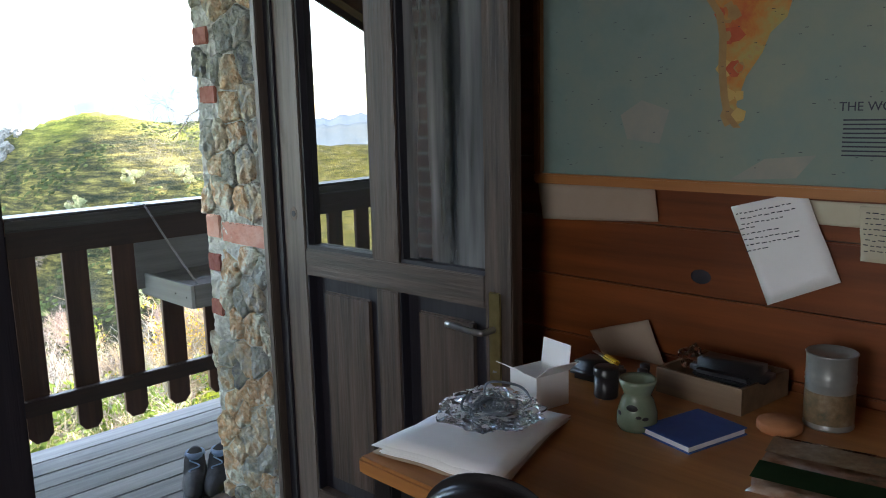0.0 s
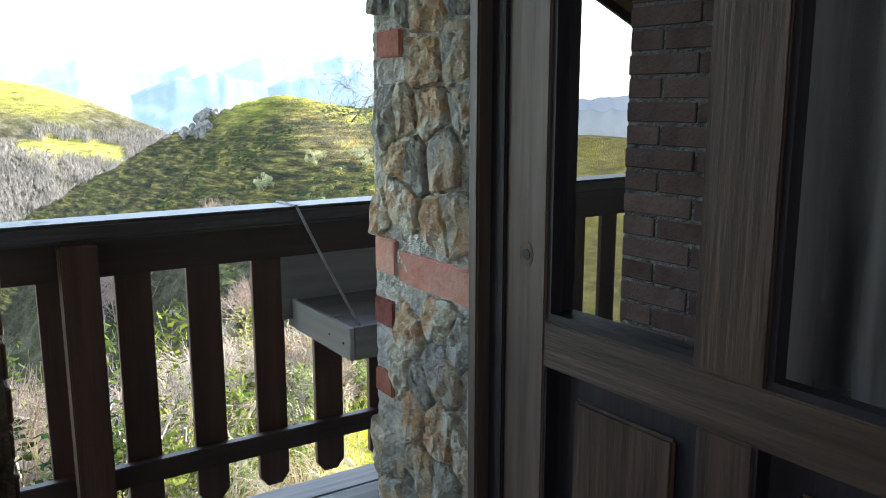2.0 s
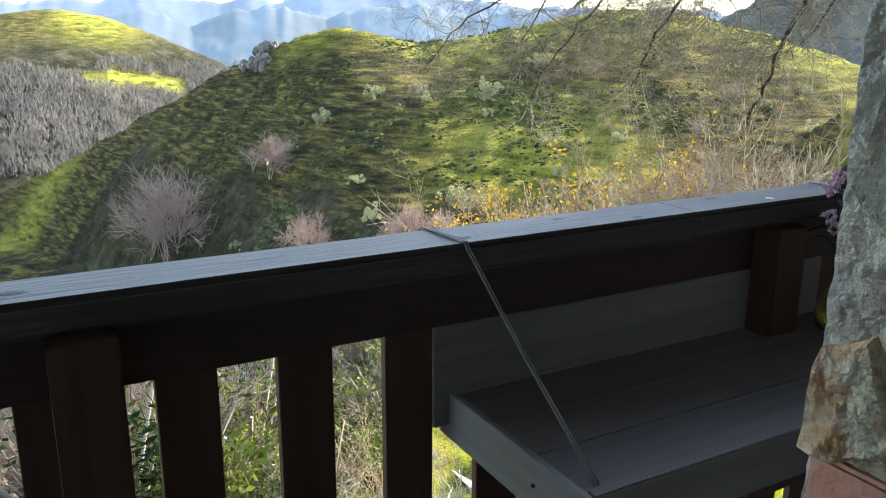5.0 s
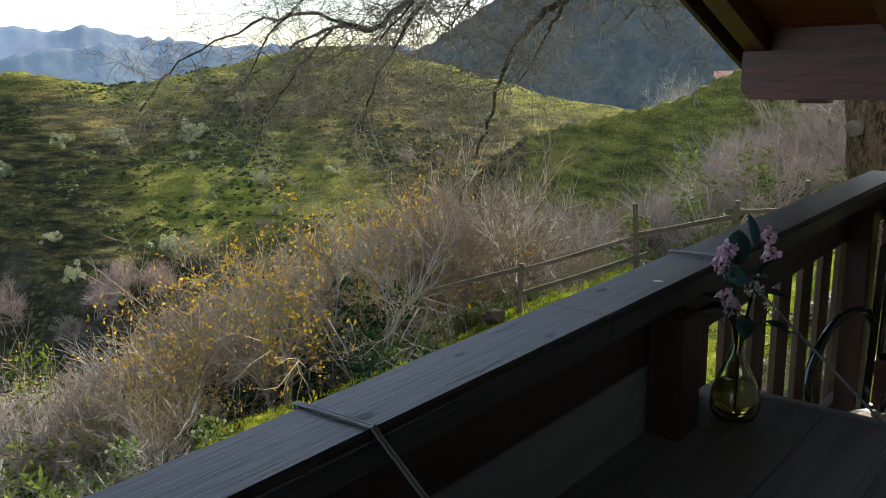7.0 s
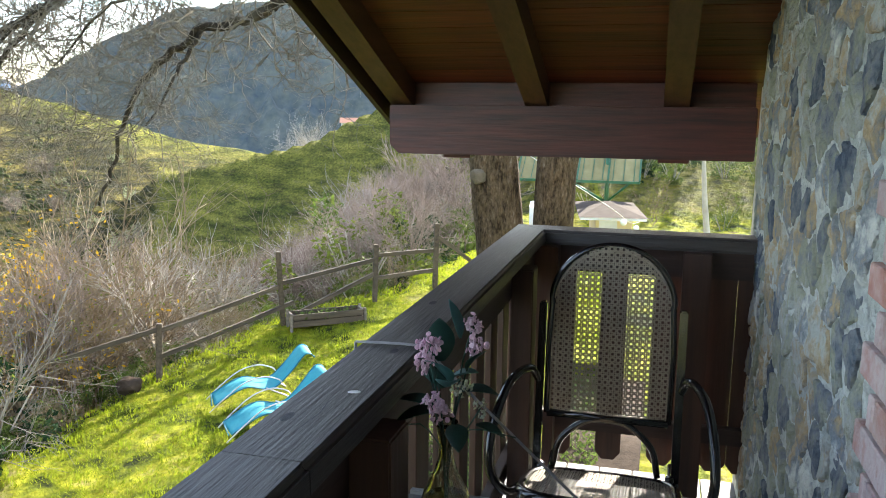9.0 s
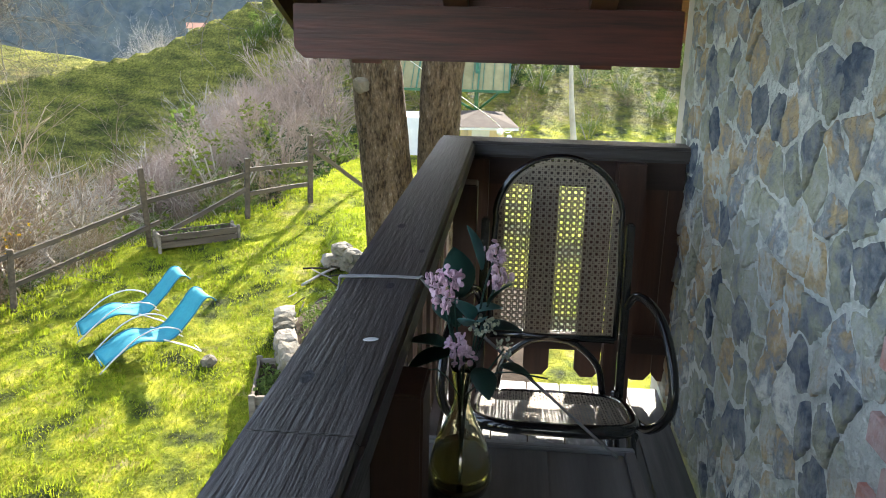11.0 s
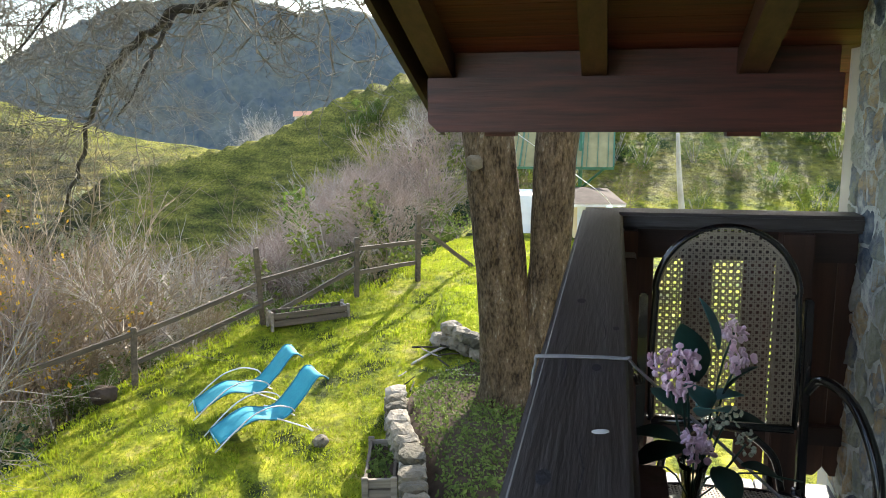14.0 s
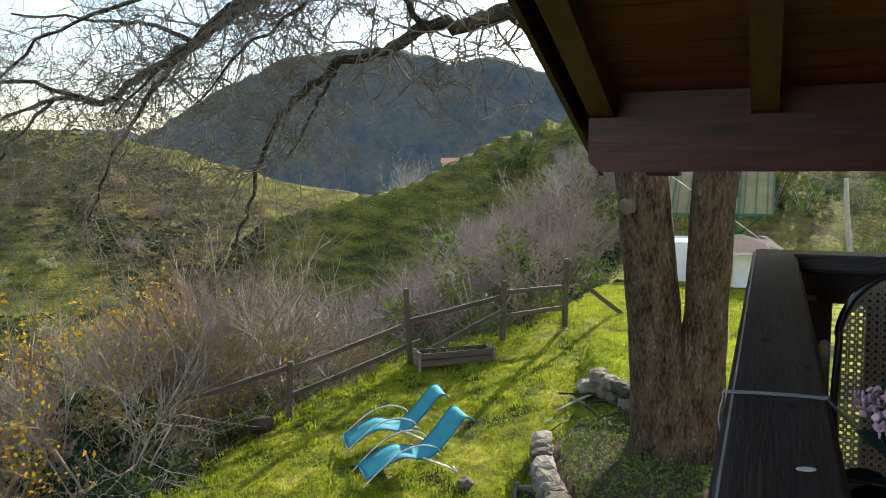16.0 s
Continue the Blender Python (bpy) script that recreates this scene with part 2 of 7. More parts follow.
    "cane": mat("cane", [(0.19, 0.15, 0.11), (0.34, 0.28, 0.21)], 30, rough=0.7),
    "leather": mat("black_leather", [(0.008, 0.008, 0.009), (0.02, 0.02, 0.022)], 20, rough=0.32, bump=0.3, bump_scale=220, dist=0.002),
    "brass": mat("worn_brass", [(0.22, 0.17, 0.07), (0.42, 0.34, 0.16)], 20, rough=0.35, metal=0.9),
    "steel": mat("grey_steel", [(0.25, 0.25, 0.25), (0.4, 0.4, 0.4)], 20, rough=0.35, metal=0.9),
    "paper": mat("paper", [(0.80, 0.79, 0.78), (0.87, 0.86, 0.85)], 5, rough=0.85, bump=0.15, bump_scale=6, vary=0.03),
    "paper_cream": mat("paper_cream", [(0.52, 0.47, 0.34), (0.60, 0.55, 0.41)], 5, rough=0.85, bump=0.1, bump_scale=6),
    "paper_tan": mat("paper_tan", [(0.34, 0.25, 0.18), (0.42, 0.33, 0.25)], 5, rough=0.85, bump=0.1, bump_scale=6),
    "ink": mat("ink", [(0.03, 0.03, 0.05), (0.05, 0.05, 0.07)], 5, rough=0.8),
    "sea": mat("map_sea", [(0.15, 0.20, 0.17), (0.22, 0.29, 0.26), (0.31, 0.32, 0.24)], 3, rough=0.22, coat=0.25, bump=0.35, bump_scale=3.0, dist=0.02),
    "map_pale": mat("map_pale", [(0.24, 0.28, 0.26), (0.36, 0.33, 0.27)], 14, rough=0.25, coat=0.2),
    "land": mat("map_land", [(0.50, 0.30, 0.10), (0.48, 0.10, 0.04), (0.52, 0.22, 0.05), (0.40, 0.34, 0.12), (0.46, 0.14, 0.10)], 14, rough=0.3, coat=0.25),
    "land_red": mat("map_red", [(0.42, 0.07, 0.03), (0.55, 0.13, 0.06)], 30, rough=0.3, coat=0.2),
    "land_ochre": mat("map_ochre", [(0.52, 0.34, 0.10), (0.58, 0.42, 0.16)], 30, rough=0.3, coat=0.2),
    "land_brown": mat("map_mountains", [(0.30, 0.17, 0.07), (0.42, 0.28, 0.12)], 20, rough=0.3),
    "map_frame": wood("map_frame", (0.32, 0.13, 0.04), (0.46, 0.20, 0.07), "y", 0.4, 0.1),
    "blue_cloth": mat("blue_cover", [(0.018, 0.06, 0.22), (0.03, 0.085, 0.30)], 30, rough=0.6, bump=0.2, bump_scale=300, dist=0.001),
    "celadon": mat("green_glaze", [(0.14, 0.19, 0.13), (0.25, 0.30, 0.21)], 15, rough=0.25, coat=0.4),
    "tin": mat("printed_tin", [(0.20, 0.20, 0.19), (0.32, 0.32, 0.30)], 14, rough=0.3, metal=0.3),
    "tin_print": mat("tin_print", [(0.06, 0.07, 0.04), (0.20, 0.13, 0.07), (0.30, 0.26, 0.18)], 60, rough=0.35),
    "cork": mat("terracotta_disc", [(0.35, 0.13, 0.05), (0.48, 0.20, 0.08)], 30, rough=0.7, bump=0.2),
    "card_print": mat("card_print", [(0.05, 0.07, 0.04), (0.28, 0.15, 0.09), (0.42, 0.30, 0.22), (0.16, 0.2, 0.14)], 14, rough=0.2, coat=0.3),
    "plastic_black": mat("black_plastic", [(0.01, 0.01, 0.012), (0.02, 0.02, 0.024)], 10, rough=0.35),
    "plastic_yellow": mat("yellow_plastic", [(0.65, 0.42, 0.02), (0.75, 0.5, 0.03)], 5, rough=0.35),
    "cable": mat("grey_cable", [(0.10, 0.13, 0.16), (0.22, 0.25, 0.28)], 30, rough=0.4),
    "cord": mat("grey_cord", [(0.20, 0.20, 0.21), (0.35, 0.35, 0.36)], 60, rough=0.6),
    "boot": mat("boot", [(0.012, 0.014, 0.018), (0.05, 0.055, 0.065)], 20, rough=0.7, bump=0.4),
    "boot_trim": mat("boot_trim", [(0.10, 0.16, 0.26), (0.16, 0.23, 0.34)], 20, rough=0.6),
    "pink": mat("pink_petal", [(0.60, 0.38, 0.50), (0.84, 0.68, 0.76)], 60, thin=0.4, rough=0.7, vary=0.15, island=True),
    "bud": mat("pale_bud", [(0.30, 0.33, 0.22), (0.45, 0.45, 0.34)], 60, rough=0.7, vary=0.15, island=True),
    "teal_leaf": mat("teal_leaf", [(0.05, 0.15, 0.15), (0.11, 0.25, 0.25)], 20, thin=0.4, rough=0.5, vary=0.2),
    "silk_leaf": mat("silk_leaf", [(0.012, 0.045, 0.035), (0.03, 0.085, 0.06)], 20, thin=0.4, rough=0.5, vary=0.3),
    "turquoise": mat("turquoise_fabric", [(0.03, 0.30, 0.38), (0.05, 0.38, 0.46)], 20, thin=0.35, rough=0.75, bump=0.2, bump_scale=200, dist=0.002),
    "turq_dark": mat("turquoise_binding", [(0.01, 0.12, 0.17), (0.015, 0.16, 0.22)], 20, rough=0.7),
    "white_metal": mat("white_metal", [(0.45, 0.46, 0.46), (0.58, 0.58, 0.58)], 20, rough=0.35, metal=0.3),
    "green_metal": mat("green_metal", [(0.010, 0.07, 0.028), (0.018, 0.11, 0.045)], 10, rough=0.4),
    "mesh_panel": mat("pale_panel", [(0.17, 0.15, 0.07), (0.27, 0.24, 0.12)], 3, rough=0.85),
    "shed_roof": mat("shed_roof", [(0.05, 0.038, 0.030), (0.085, 0.068, 0.056)], 6, rough=1.0),
    "white_trim": mat("white_trim", [(0.60, 0.60, 0.58), (0.75, 0.75, 0.72)], 6, rough=0.5),
    "concrete": mat("paving", [(0.26, 0.25, 0.22), (0.38, 0.36, 0.32)], 3, rough=0.9, bump=0.3),
    "roof_tile": mat("roof_tile", [(0.25, 0.10, 0.06), (0.40, 0.18, 0.11)], 6, rough=0.85),
    "soil": mat("soil", [(0.025, 0.018, 0.012), (0.07, 0.05, 0.035)], 12, rough=1.0, bump=0.5),
    "bulb": mat("bulb_glass", [(0.7, 0.7, 0.62), (0.8, 0.8, 0.74)], 6, rough=0.1),
    "vase": glass("olive_glass", (0.92, 0.90, 0.70)),
    "water": glass("old_water", (0.62, 0.56, 0.22), 0.0, 1.33),
    "bag": glass("clear_film", (0.95, 0.96, 0.98), 0.12, 1.3),
}


def pane_material(name, tint, ior, rough, dust):
    m = bpy.data.materials.new(name)
    m.use_nodes = True
    nt = m.node_tree
    N, L = nt.nodes, nt.links
    b = N["Principled BSDF"]
    b.inputs["Roughness"].default_value = rough
    b.inputs["IOR"].default_value = ior
    b.inputs["Metallic"].default_value = 0.0
    tc, n = N.new("ShaderNodeTexCoord"), N.new("ShaderNodeTexNoise")
    mp = N.new("ShaderNodeMapping")
    mp.inputs["Scale"].default_value = (7, 7, 0.5)
    n.inputs["Scale"].default_value, n.inputs["Detail"].default_value = 1.6, 8
    rp = N.new("ShaderNodeValToRGB")
    rp.color_ramp.elements[0].position, rp.color_ramp.elements[1].position = 0.35, 0.7
    rp.color_ramp.elements[0].color, rp.color_ramp.elements[1].color = (*tint, 1), (*dust, 1)
    L.new(tc.outputs["Object"], mp.inputs[0]), L.new(mp.outputs[0], n.inputs["Vector"]), L.new(n.outputs["Fac"], rp.inputs[0])
    L.new(rp.outputs[0], b.inputs["Base Color"])
    return m


M["pane"] = pane_material("reflective_pane", (0.004, 0.004, 0.005), 3.6, 0.01, (0.008, 0.008, 0.009))
# dusty glass; the pale upright bands are reflections painted into its colour
M["pane_dusty"] = pane_material("dusty_pane", (0.010, 0.012, 0.013), 2.6, 0.06, (0.34, 0.35, 0.35))


def ground_material():
    m = bpy.data.materials.new("hill_ground")
    m.use_nodes = True
    nt = m.node_tree
    N, L = nt.nodes, nt.links
    b = N["Principled BSDF"]
    b.inputs["Roughness"].default_value, b.inputs["Specular IOR Level"].default_value = 0.95, 0.1
    tc = N.new("ShaderNodeTexCoord")
    at = N.new("ShaderNodeAttribute")
    at.attribute_name = "cover"
    sep = N.new("ShaderNodeSeparateColor")
    L.new(at.outputs["Color"], sep.inputs[0])

    def nz(scale, detail=7, st=(1, 1, 1), rough=0.6):
        mp = N.new("ShaderNodeMapping")
        mp.inputs["Scale"].default_value = st
        n = N.new("ShaderNodeTexNoise")
        n.inputs["Scale"].default_value, n.inputs["Detail"].default_value, n.inputs["Roughness"].default_value = scale, detail, rough
        L.new(tc.outputs["Object"], mp.inputs[0]), L.new(mp.outputs[0], n.inputs["Vector"])
        return n.outputs["Fac"]

    def ramp(fac, stops):
        rp = N.new("ShaderNodeValToRGB")
        while len(rp.color_ramp.elements) < len(stops):
            rp.color_ramp.elements.new(0.5)
        for i, (p, c) in enumerate(stops):
            rp.color_ramp.elements[i].position, rp.color_ramp.elements[i].color = p, (*c, 1)
        L.new(fac, rp.inputs[0])
        return rp.outputs[0]

    def mix(fac, p, q):
        mx = N.new("ShaderNodeMixRGB")
        L.new(fac, mx.inputs[0]), L.new(p, mx.inputs[1]), L.new(q, mx.inputs[2])
        return mx.outputs[0]

    lawn = ramp(nz(2.2, 9), [(0.36, (0.05, 0.065, 0.018)), (0.46, (0.20, 0.24, 0.020)), (0.58, (0.40, 0.40, 0.03)), (0.70, (0.38, 0.33, 0.12))])
    pasture = ramp(nz(0.16, 10, (1, 1, 5), 0.66), [(0.34, (0.045, 0.055, 0.014)), (0.45, (0.16, 0.18, 0.028)), (0.60, (0.36, 0.35, 0.055)), (0.70, (0.38, 0.33, 0.12))])
    heath = ramp(nz(0.20, 10, (1, 1, 7), 0.64), [(0.36, (0.014, 0.020, 0.010)), (0.47, (0.043, 0.041, 0.017)), (0.56, (0.100, 0.086, 0.027)), (0.68, (0.21, 0.178, 0.05))])
    woods = ramp(nz(0.14, 10, (1, 1, 1), 0.8), [(0.40, (0.012, 0.013, 0.007)), (0.5, (0.034, 0.034, 0.020)), (0.64, (0.095, 0.088, 0.068))])
    c = mix(sep.outputs[0], heath, pasture)
    c = mix(sep.outputs[1], c, woods)
    c = mix(sep.outputs[2], c, lawn)
    tone = N.new("ShaderNodeMixRGB")
    tone.blend_type, tone.inputs[0].default_value = "MULTIPLY", 1.0
    L.new(c, tone.inputs[1]), L.new(ramp(nz(3.2, 8, (1, 1, 2), 0.7), [(0.36, (0.45, 0.47, 0.5)), (0.5, (0.95, 0.95, 0.95)), (0.64, (1.5, 1.45, 1.35))]), tone.inputs[2])
    c = tone.outputs[0]
    L.new(c, b.inputs["Base Color"])
    bp = N.new("ShaderNodeBump")
    bp.inputs["Strength"].default_value, bp.inputs["Distance"].default_value = 1.0, 1.0
    L.new(nz(0.9, 10, (1, 1, 1), 0.7), bp.inputs["Height"]), L.new(bp.outputs[0], b.inputs["Normal"])
    return m


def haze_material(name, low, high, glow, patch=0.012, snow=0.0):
    """Far hills as plain backdrop: kilometres of haze painted in as an emitted colour."""
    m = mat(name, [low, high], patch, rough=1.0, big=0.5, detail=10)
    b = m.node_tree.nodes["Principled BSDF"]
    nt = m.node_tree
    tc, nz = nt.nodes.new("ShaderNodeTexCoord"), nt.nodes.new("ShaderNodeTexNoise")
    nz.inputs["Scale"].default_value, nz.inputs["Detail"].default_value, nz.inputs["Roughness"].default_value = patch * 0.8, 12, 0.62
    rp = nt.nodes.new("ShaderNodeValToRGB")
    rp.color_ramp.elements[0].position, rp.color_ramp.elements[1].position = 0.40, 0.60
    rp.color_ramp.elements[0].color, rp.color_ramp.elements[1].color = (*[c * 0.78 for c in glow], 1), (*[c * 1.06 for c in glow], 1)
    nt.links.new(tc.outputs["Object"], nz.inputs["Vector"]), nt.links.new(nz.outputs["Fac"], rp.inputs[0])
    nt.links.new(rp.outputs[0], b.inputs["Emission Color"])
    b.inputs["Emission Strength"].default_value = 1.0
    if snow:
        sp, ml, ad, mr = nt.nodes.new("ShaderNodeSeparateXYZ"), nt.nodes.new("ShaderNodeMath"), nt.nodes.new("ShaderNodeMath"), nt.nodes.new("ShaderNodeMapRange")
        ml.operation, ml.inputs[1].default_value, ad.operation = "MULTIPLY", 150.0, "ADD"
        nt.links.new(tc.outputs["Object"], sp.inputs[0]), nt.links.new(nz.outputs["Fac"], ml.inputs[0])
        nt.links.new(ml.outputs[0], ad.inputs[0]), nt.links.new(sp.outputs["Z"], ad.inputs[1]), nt.links.new(ad.outputs[0], mr.inputs[0])
        mr.inputs[1].default_value, mr.inputs[2].default_value = snow, snow + 12
        mx = nt.nodes.new("ShaderNodeMixRGB")
        mx.inputs[2].default_value = (0.30, 0.32, 0.34, 1)
        old = b.inputs["Base Color"].links[0].from_socket
        nt.links.new(mr.outputs[0], mx.inputs[0]), nt.links.new(old, mx.inputs[1]), nt.links.new(mx.outputs[0], b.inputs["Base Color"])
    return m


for k_ in ("shed_roof", "mesh_panel", "twig_grey", "twig_tan", "twig_purple", "twig_pink", "far_twig", "leaf_yellow", "leaf_green", "leaf_lime", "leaf_dark", "leaf_pale", "scrub", "grass_blade", "terrace_grass", "soil", "sunlit_twig", "limb", "bark"):
    M[k_].node_tree.nodes["Principled BSDF"].inputs["Specular IOR Level"].default_value = 0.1
M["ground"] = ground_material()
# the last colour of each ridge is its painted haze, given off as glow
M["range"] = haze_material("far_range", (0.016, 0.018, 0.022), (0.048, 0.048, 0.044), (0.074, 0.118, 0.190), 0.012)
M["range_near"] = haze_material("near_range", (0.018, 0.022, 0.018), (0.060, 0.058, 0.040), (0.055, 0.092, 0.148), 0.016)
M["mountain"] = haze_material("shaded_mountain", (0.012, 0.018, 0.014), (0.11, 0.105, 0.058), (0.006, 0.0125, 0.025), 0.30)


# ---- building blocks ----
def thing(name, loc=(0, 0, 0), label="", category="", group="", kind="", rz=0.0):
    ob = new(name)
    ob.matrix_world = pose(*loc, 0, 0, rz)
    return tagged(ob, label, category, group, kind)


def part(name, bm, material, parent=None, label="", bevel=0.0, smooth=False):
    if bevel:
        bmesh.ops.bevel(bm, geom=bm.edges[:], offset=bevel, segments=2, affect="EDGES", clamp_overlap=True)
    bmesh.ops.recalc_face_normals(bm, faces=bm.faces[:])
    me = bpy.data.meshes.new(name)
    bm.to_mesh(me)
    bm.free()
    me.materials.append(M[material])
    if smooth:
        me.shade_smooth()
    ob = new(name, me)
    ob.parent = parent
    return tagged(ob, label)


def raw(name, verts, faces, material, parent=None, label="", smooth=False):
    me = bpy.data.meshes.new(name)
    me.from_pydata([tuple(map(float, v)) for v in verts], [], [tuple(map(int, f)) for f in faces])
    me.materials.append(M[material])
    if smooth:
        me.shade_smooth()
    ob = new(name, me)
    ob.parent = parent
    return tagged(ob, label)


def box(bm, lo, hi, m=None):
    lo, hi = Vector(lo), Vector(hi)
    r = bmesh.ops.create_cube(bm, size=1.0, matrix=Matrix.Translation((lo + hi) / 2) @ Matrix.Diagonal((*(hi - lo), 1)))
    if m is not None:
        bmesh.ops.transform(bm, matrix=m, verts=r["verts"])
    return bm


def boxed(lo, hi, m=None):
    return box(bmesh.new(), lo, hi, m)


def structure(name, bm, material, bevel=0.0, label=""):
    return tagged(part(name, bm, material, None, label, bevel), kind="structure")


def curve_points(pts, n=6):
    """Smooth line through pts."""
    P = [Vector(p) for p in pts]
    P = [2 * P[0] - P[1]] + P + [2 * P[-1] - P[-2]]
    out = []
    for i in range(1, len(P) - 2):
        for k in range(n):
            t = k / n
            p0, p1, p2, p3 = P[i - 1:i + 3]
            out.append(0.5 * (2 * p1 + (p2 - p0) * t + (2 * p0 - 5 * p1 + 4 * p2 - p3) * t * t + (3 * p1 - p0 - 3 * p2 + p3) * t ** 3))
    return out + [P[-2]]


def tube_data(pts, radii, sides=8, verts=None, faces=None, wobble=0.0):
    verts = [] if verts is None else verts
    faces = [] if faces is None else faces
    pts = [Vector(p) for p in pts]
    base = len(verts)
    up = None
    for i, p in enumerate(pts):
        d = (pts[min(i + 1, len(pts) - 1)] - pts[max(i - 1, 0)]).normalized()
        if up is None:
            up = d.orthogonal().normalized()
        up = (up - d * up.dot(d)).normalized()
        s = d.cross(up)
        r = radii[i] if hasattr(radii, "__len__") else radii
        for k in range(sides):
            a = 2 * math.pi * k / sides
            rr = r * (1 + wobble * noise.noise(p * 3 + Vector((math.cos(a), math.sin(a), 0)) * 2)) if wobble else r
            verts.append(p + (up * math.cos(a) + s * math.sin(a)) * rr)
    for i in range(len(pts) - 1):
        for k in range(sides):
            p, q = base + i * sides + k, base + i * sides + (k + 1) % sides
            faces.append((p, q, q + sides, p + sides))
    faces.append(tuple(base + k for k in range(sides))[::-1])
    faces.append(tuple(base + (len(pts) - 1) * sides + k for k in range(sides)))
    return verts, faces


def tube(name, pts, r, material, parent=None, label="", sides=8, n=6, smooth=True):
    v, f = tube_data(curve_points(pts, n) if n else pts, r, sides)
    return raw(name, v, f, material, parent, label, smooth)


def lathe(name, profile, material, parent=None, label="", sides=24, center=(0, 0, 0)):
    v, f = [], []
    for r, z in profile:
        for k in range(sides):
            a = 2 * math.pi * k / sides
            v.append((center[0] + r * math.cos(a), center[1] + r * math.sin(a), center[2] + z))
    for i in range(len(profile) - 1):
        for k in range(sides):
            p, q = i * sides + k, i * sides + (k + 1) % sides
            f.append((p, q, q + sides, p + sides))
    return raw(name, v, f, material, parent, label, True)


# ---- irregular masonry ----
def voronoi_cells(w, h, cw, ch, rng, blocked=()):
    """Cells of a jittered lattice over a w by h sheet, as polygons, none over the blocked rectangles."""
    nx, ny = max(2, round(w / cw)), max(2, round(h / ch))
    sites = {}
    for i in range(-1, nx + 1):
        for j in range(-1, ny + 1):
            off = 0.5 * (j % 2)
            sites[i, j] = ((i + 0.5 + off + rng.uniform(-0.40, 0.40)) * w / nx, (j + 0.5 + rng.uniform(-0.38, 0.38)) * h / ny)
    out = []
    for (i, j), (x, y) in sites.items():
        if not (0 <= x <= w and 0 <= y <= h):
            continue
        if any(a - 0.03 < x < b + 0.03 and c - 0.03 < y < d + 0.03 for a, b, c, d in blocked):
            continue
        poly = [(0, 0), (w, 0), (w, h), (0, h)]
        for di in range(-2, 3):
            for dj in range(-2, 3):
                s = sites.get((i + di, j + dj))
                if s is None or (di == 0 and dj == 0):
                    continue
                mx, my, nxx, nyy = (x + s[0]) / 2, (y + s[1]) / 2, s[0] - x, s[1] - y
                new_poly = []
                for k in range(len(poly)):
                    p, q = poly[k], poly[(k + 1) % len(poly)]
                    dp = (p[0] - mx) * nxx + (p[1] - my) * nyy
                    dq = (q[0] - mx) * nxx + (q[1] - my) * nyy
                    if dp <= 0:
                        new_poly.append(p)
                    if dp * dq < 0:
                        t = dp / (dp - dq)
                        new_poly.append((p[0] + (q[0] - p[0]) * t, p[1] + (q[1] - p[1]) * t))
                poly = new_poly
                if len(poly) < 3:
                    break
            if len(poly) < 3:
                break
        if len(poly) < 3:
            continue
        for a, b, c, d in blocked:
            px = [(max(p[0], b) if x > b else min(p[0], a) if x < a else p[0], max(p[1], d) if y > d and a < x < b else min(p[1], c) if y < c and a < x < b else p[1]) for p in poly]
            cxx, cyy = sum(p[0] for p in poly) / len(poly), sum(p[1] for p in poly) / len(poly)
            if any(a < p[0] < b and c < p[1] < d for p in poly):
                poly = px
        out.append(poly)
    return out


def stone_mesh(poly, gap, depth, rng):
    """A rough stone over a polygon: verts and faces in (u, v, out)."""
    cx, cy = sum(p[0] for p in poly) / len(poly), sum(p[1] for p in poly) / len(poly)
    size = max(math.dist(p, (cx, cy)) for p in poly)
    ring = []
    total = sum(math.dist(poly[i], poly[(i + 1) % len(poly)]) for i in range(len(poly)))
    if total < 0.04:
        return None
    for i, p in enumerate(poly):
        q = poly[(i + 1) % len(poly)]
        n_ = max(1, round(math.dist(p, q) / 0.020))
        for t in range(n_):
            x, y = p[0] + (q[0] - p[0]) * t / n_, p[1] + (q[1] - p[1]) * t / n_
            r = math.dist((x, y), (cx, cy))
            f = max(0.3, (r - gap) / r) * (0.995 + rng.uniform(-0.07, 0.02)) if r > 1e-4 else 1
            ring.append((cx + (x - cx) * f, cy + (y - cy) * f))
    k = len(ring)
    tilt_u, tilt_v, z_ = rng.uniform(-0.12, 0.12), rng.uniform(-0.12, 0.12), rng.uniform(0, 50)
    verts = [(x, y, -0.01) for x, y in ring]
    rings = ((0.97, 0.62), (0.90, 0.90), (0.68, 1.0), (0.40, 1.05), (0.16, 1.05))
    for f, d in rings:
        for x, y in ring:
            px, py = cx + (x - cx) * f, cy + (y - cy) * f
            bumpy = 0.55 * noise.noise(Vector((px * 22, py * 22, z_))) + 0.35 * noise.noise(Vector((px * 60, py * 60, z_)))
            verts.append((px, py, depth * (d + bumpy) + (x - cx) * tilt_u * f + (y - cy) * tilt_v * f))
    verts.append((cx, cy, depth * 1.05))
    faces = []
    last = len(rings) * k
    for a in range(0, last, k):
        for s in range(k):
            q = (s + 1) % k
            faces.append((a + s, a + q, a + q + k, a + s + k))
    faces += [(last + s, last + (s + 1) % k, last + k) for s in range(k)]
    return verts, faces


def rough_face(name, origin, u, v, out, w, h, step, amp, material, seed):
    """A lumpy mortar bed behind the stones."""
    o, u, v, out = map(Vector, (origin, u, v, out))
    nx, ny = int(w / step), int(h / step)
    vs, fs = [], []
    for i in range(nx + 1):
        for j in range(ny + 1):
            p = Vector((w * i / nx, h * j / ny, seed))
            d = amp * (noise.noise(p * 17) + 0.8 * noise.noise(p * 48) + 0.4 * noise.noise(p * 110))
            vs.append(o + u * p.x + v * p.y + out * d)
    for i in range(nx):
        for j in range(ny):
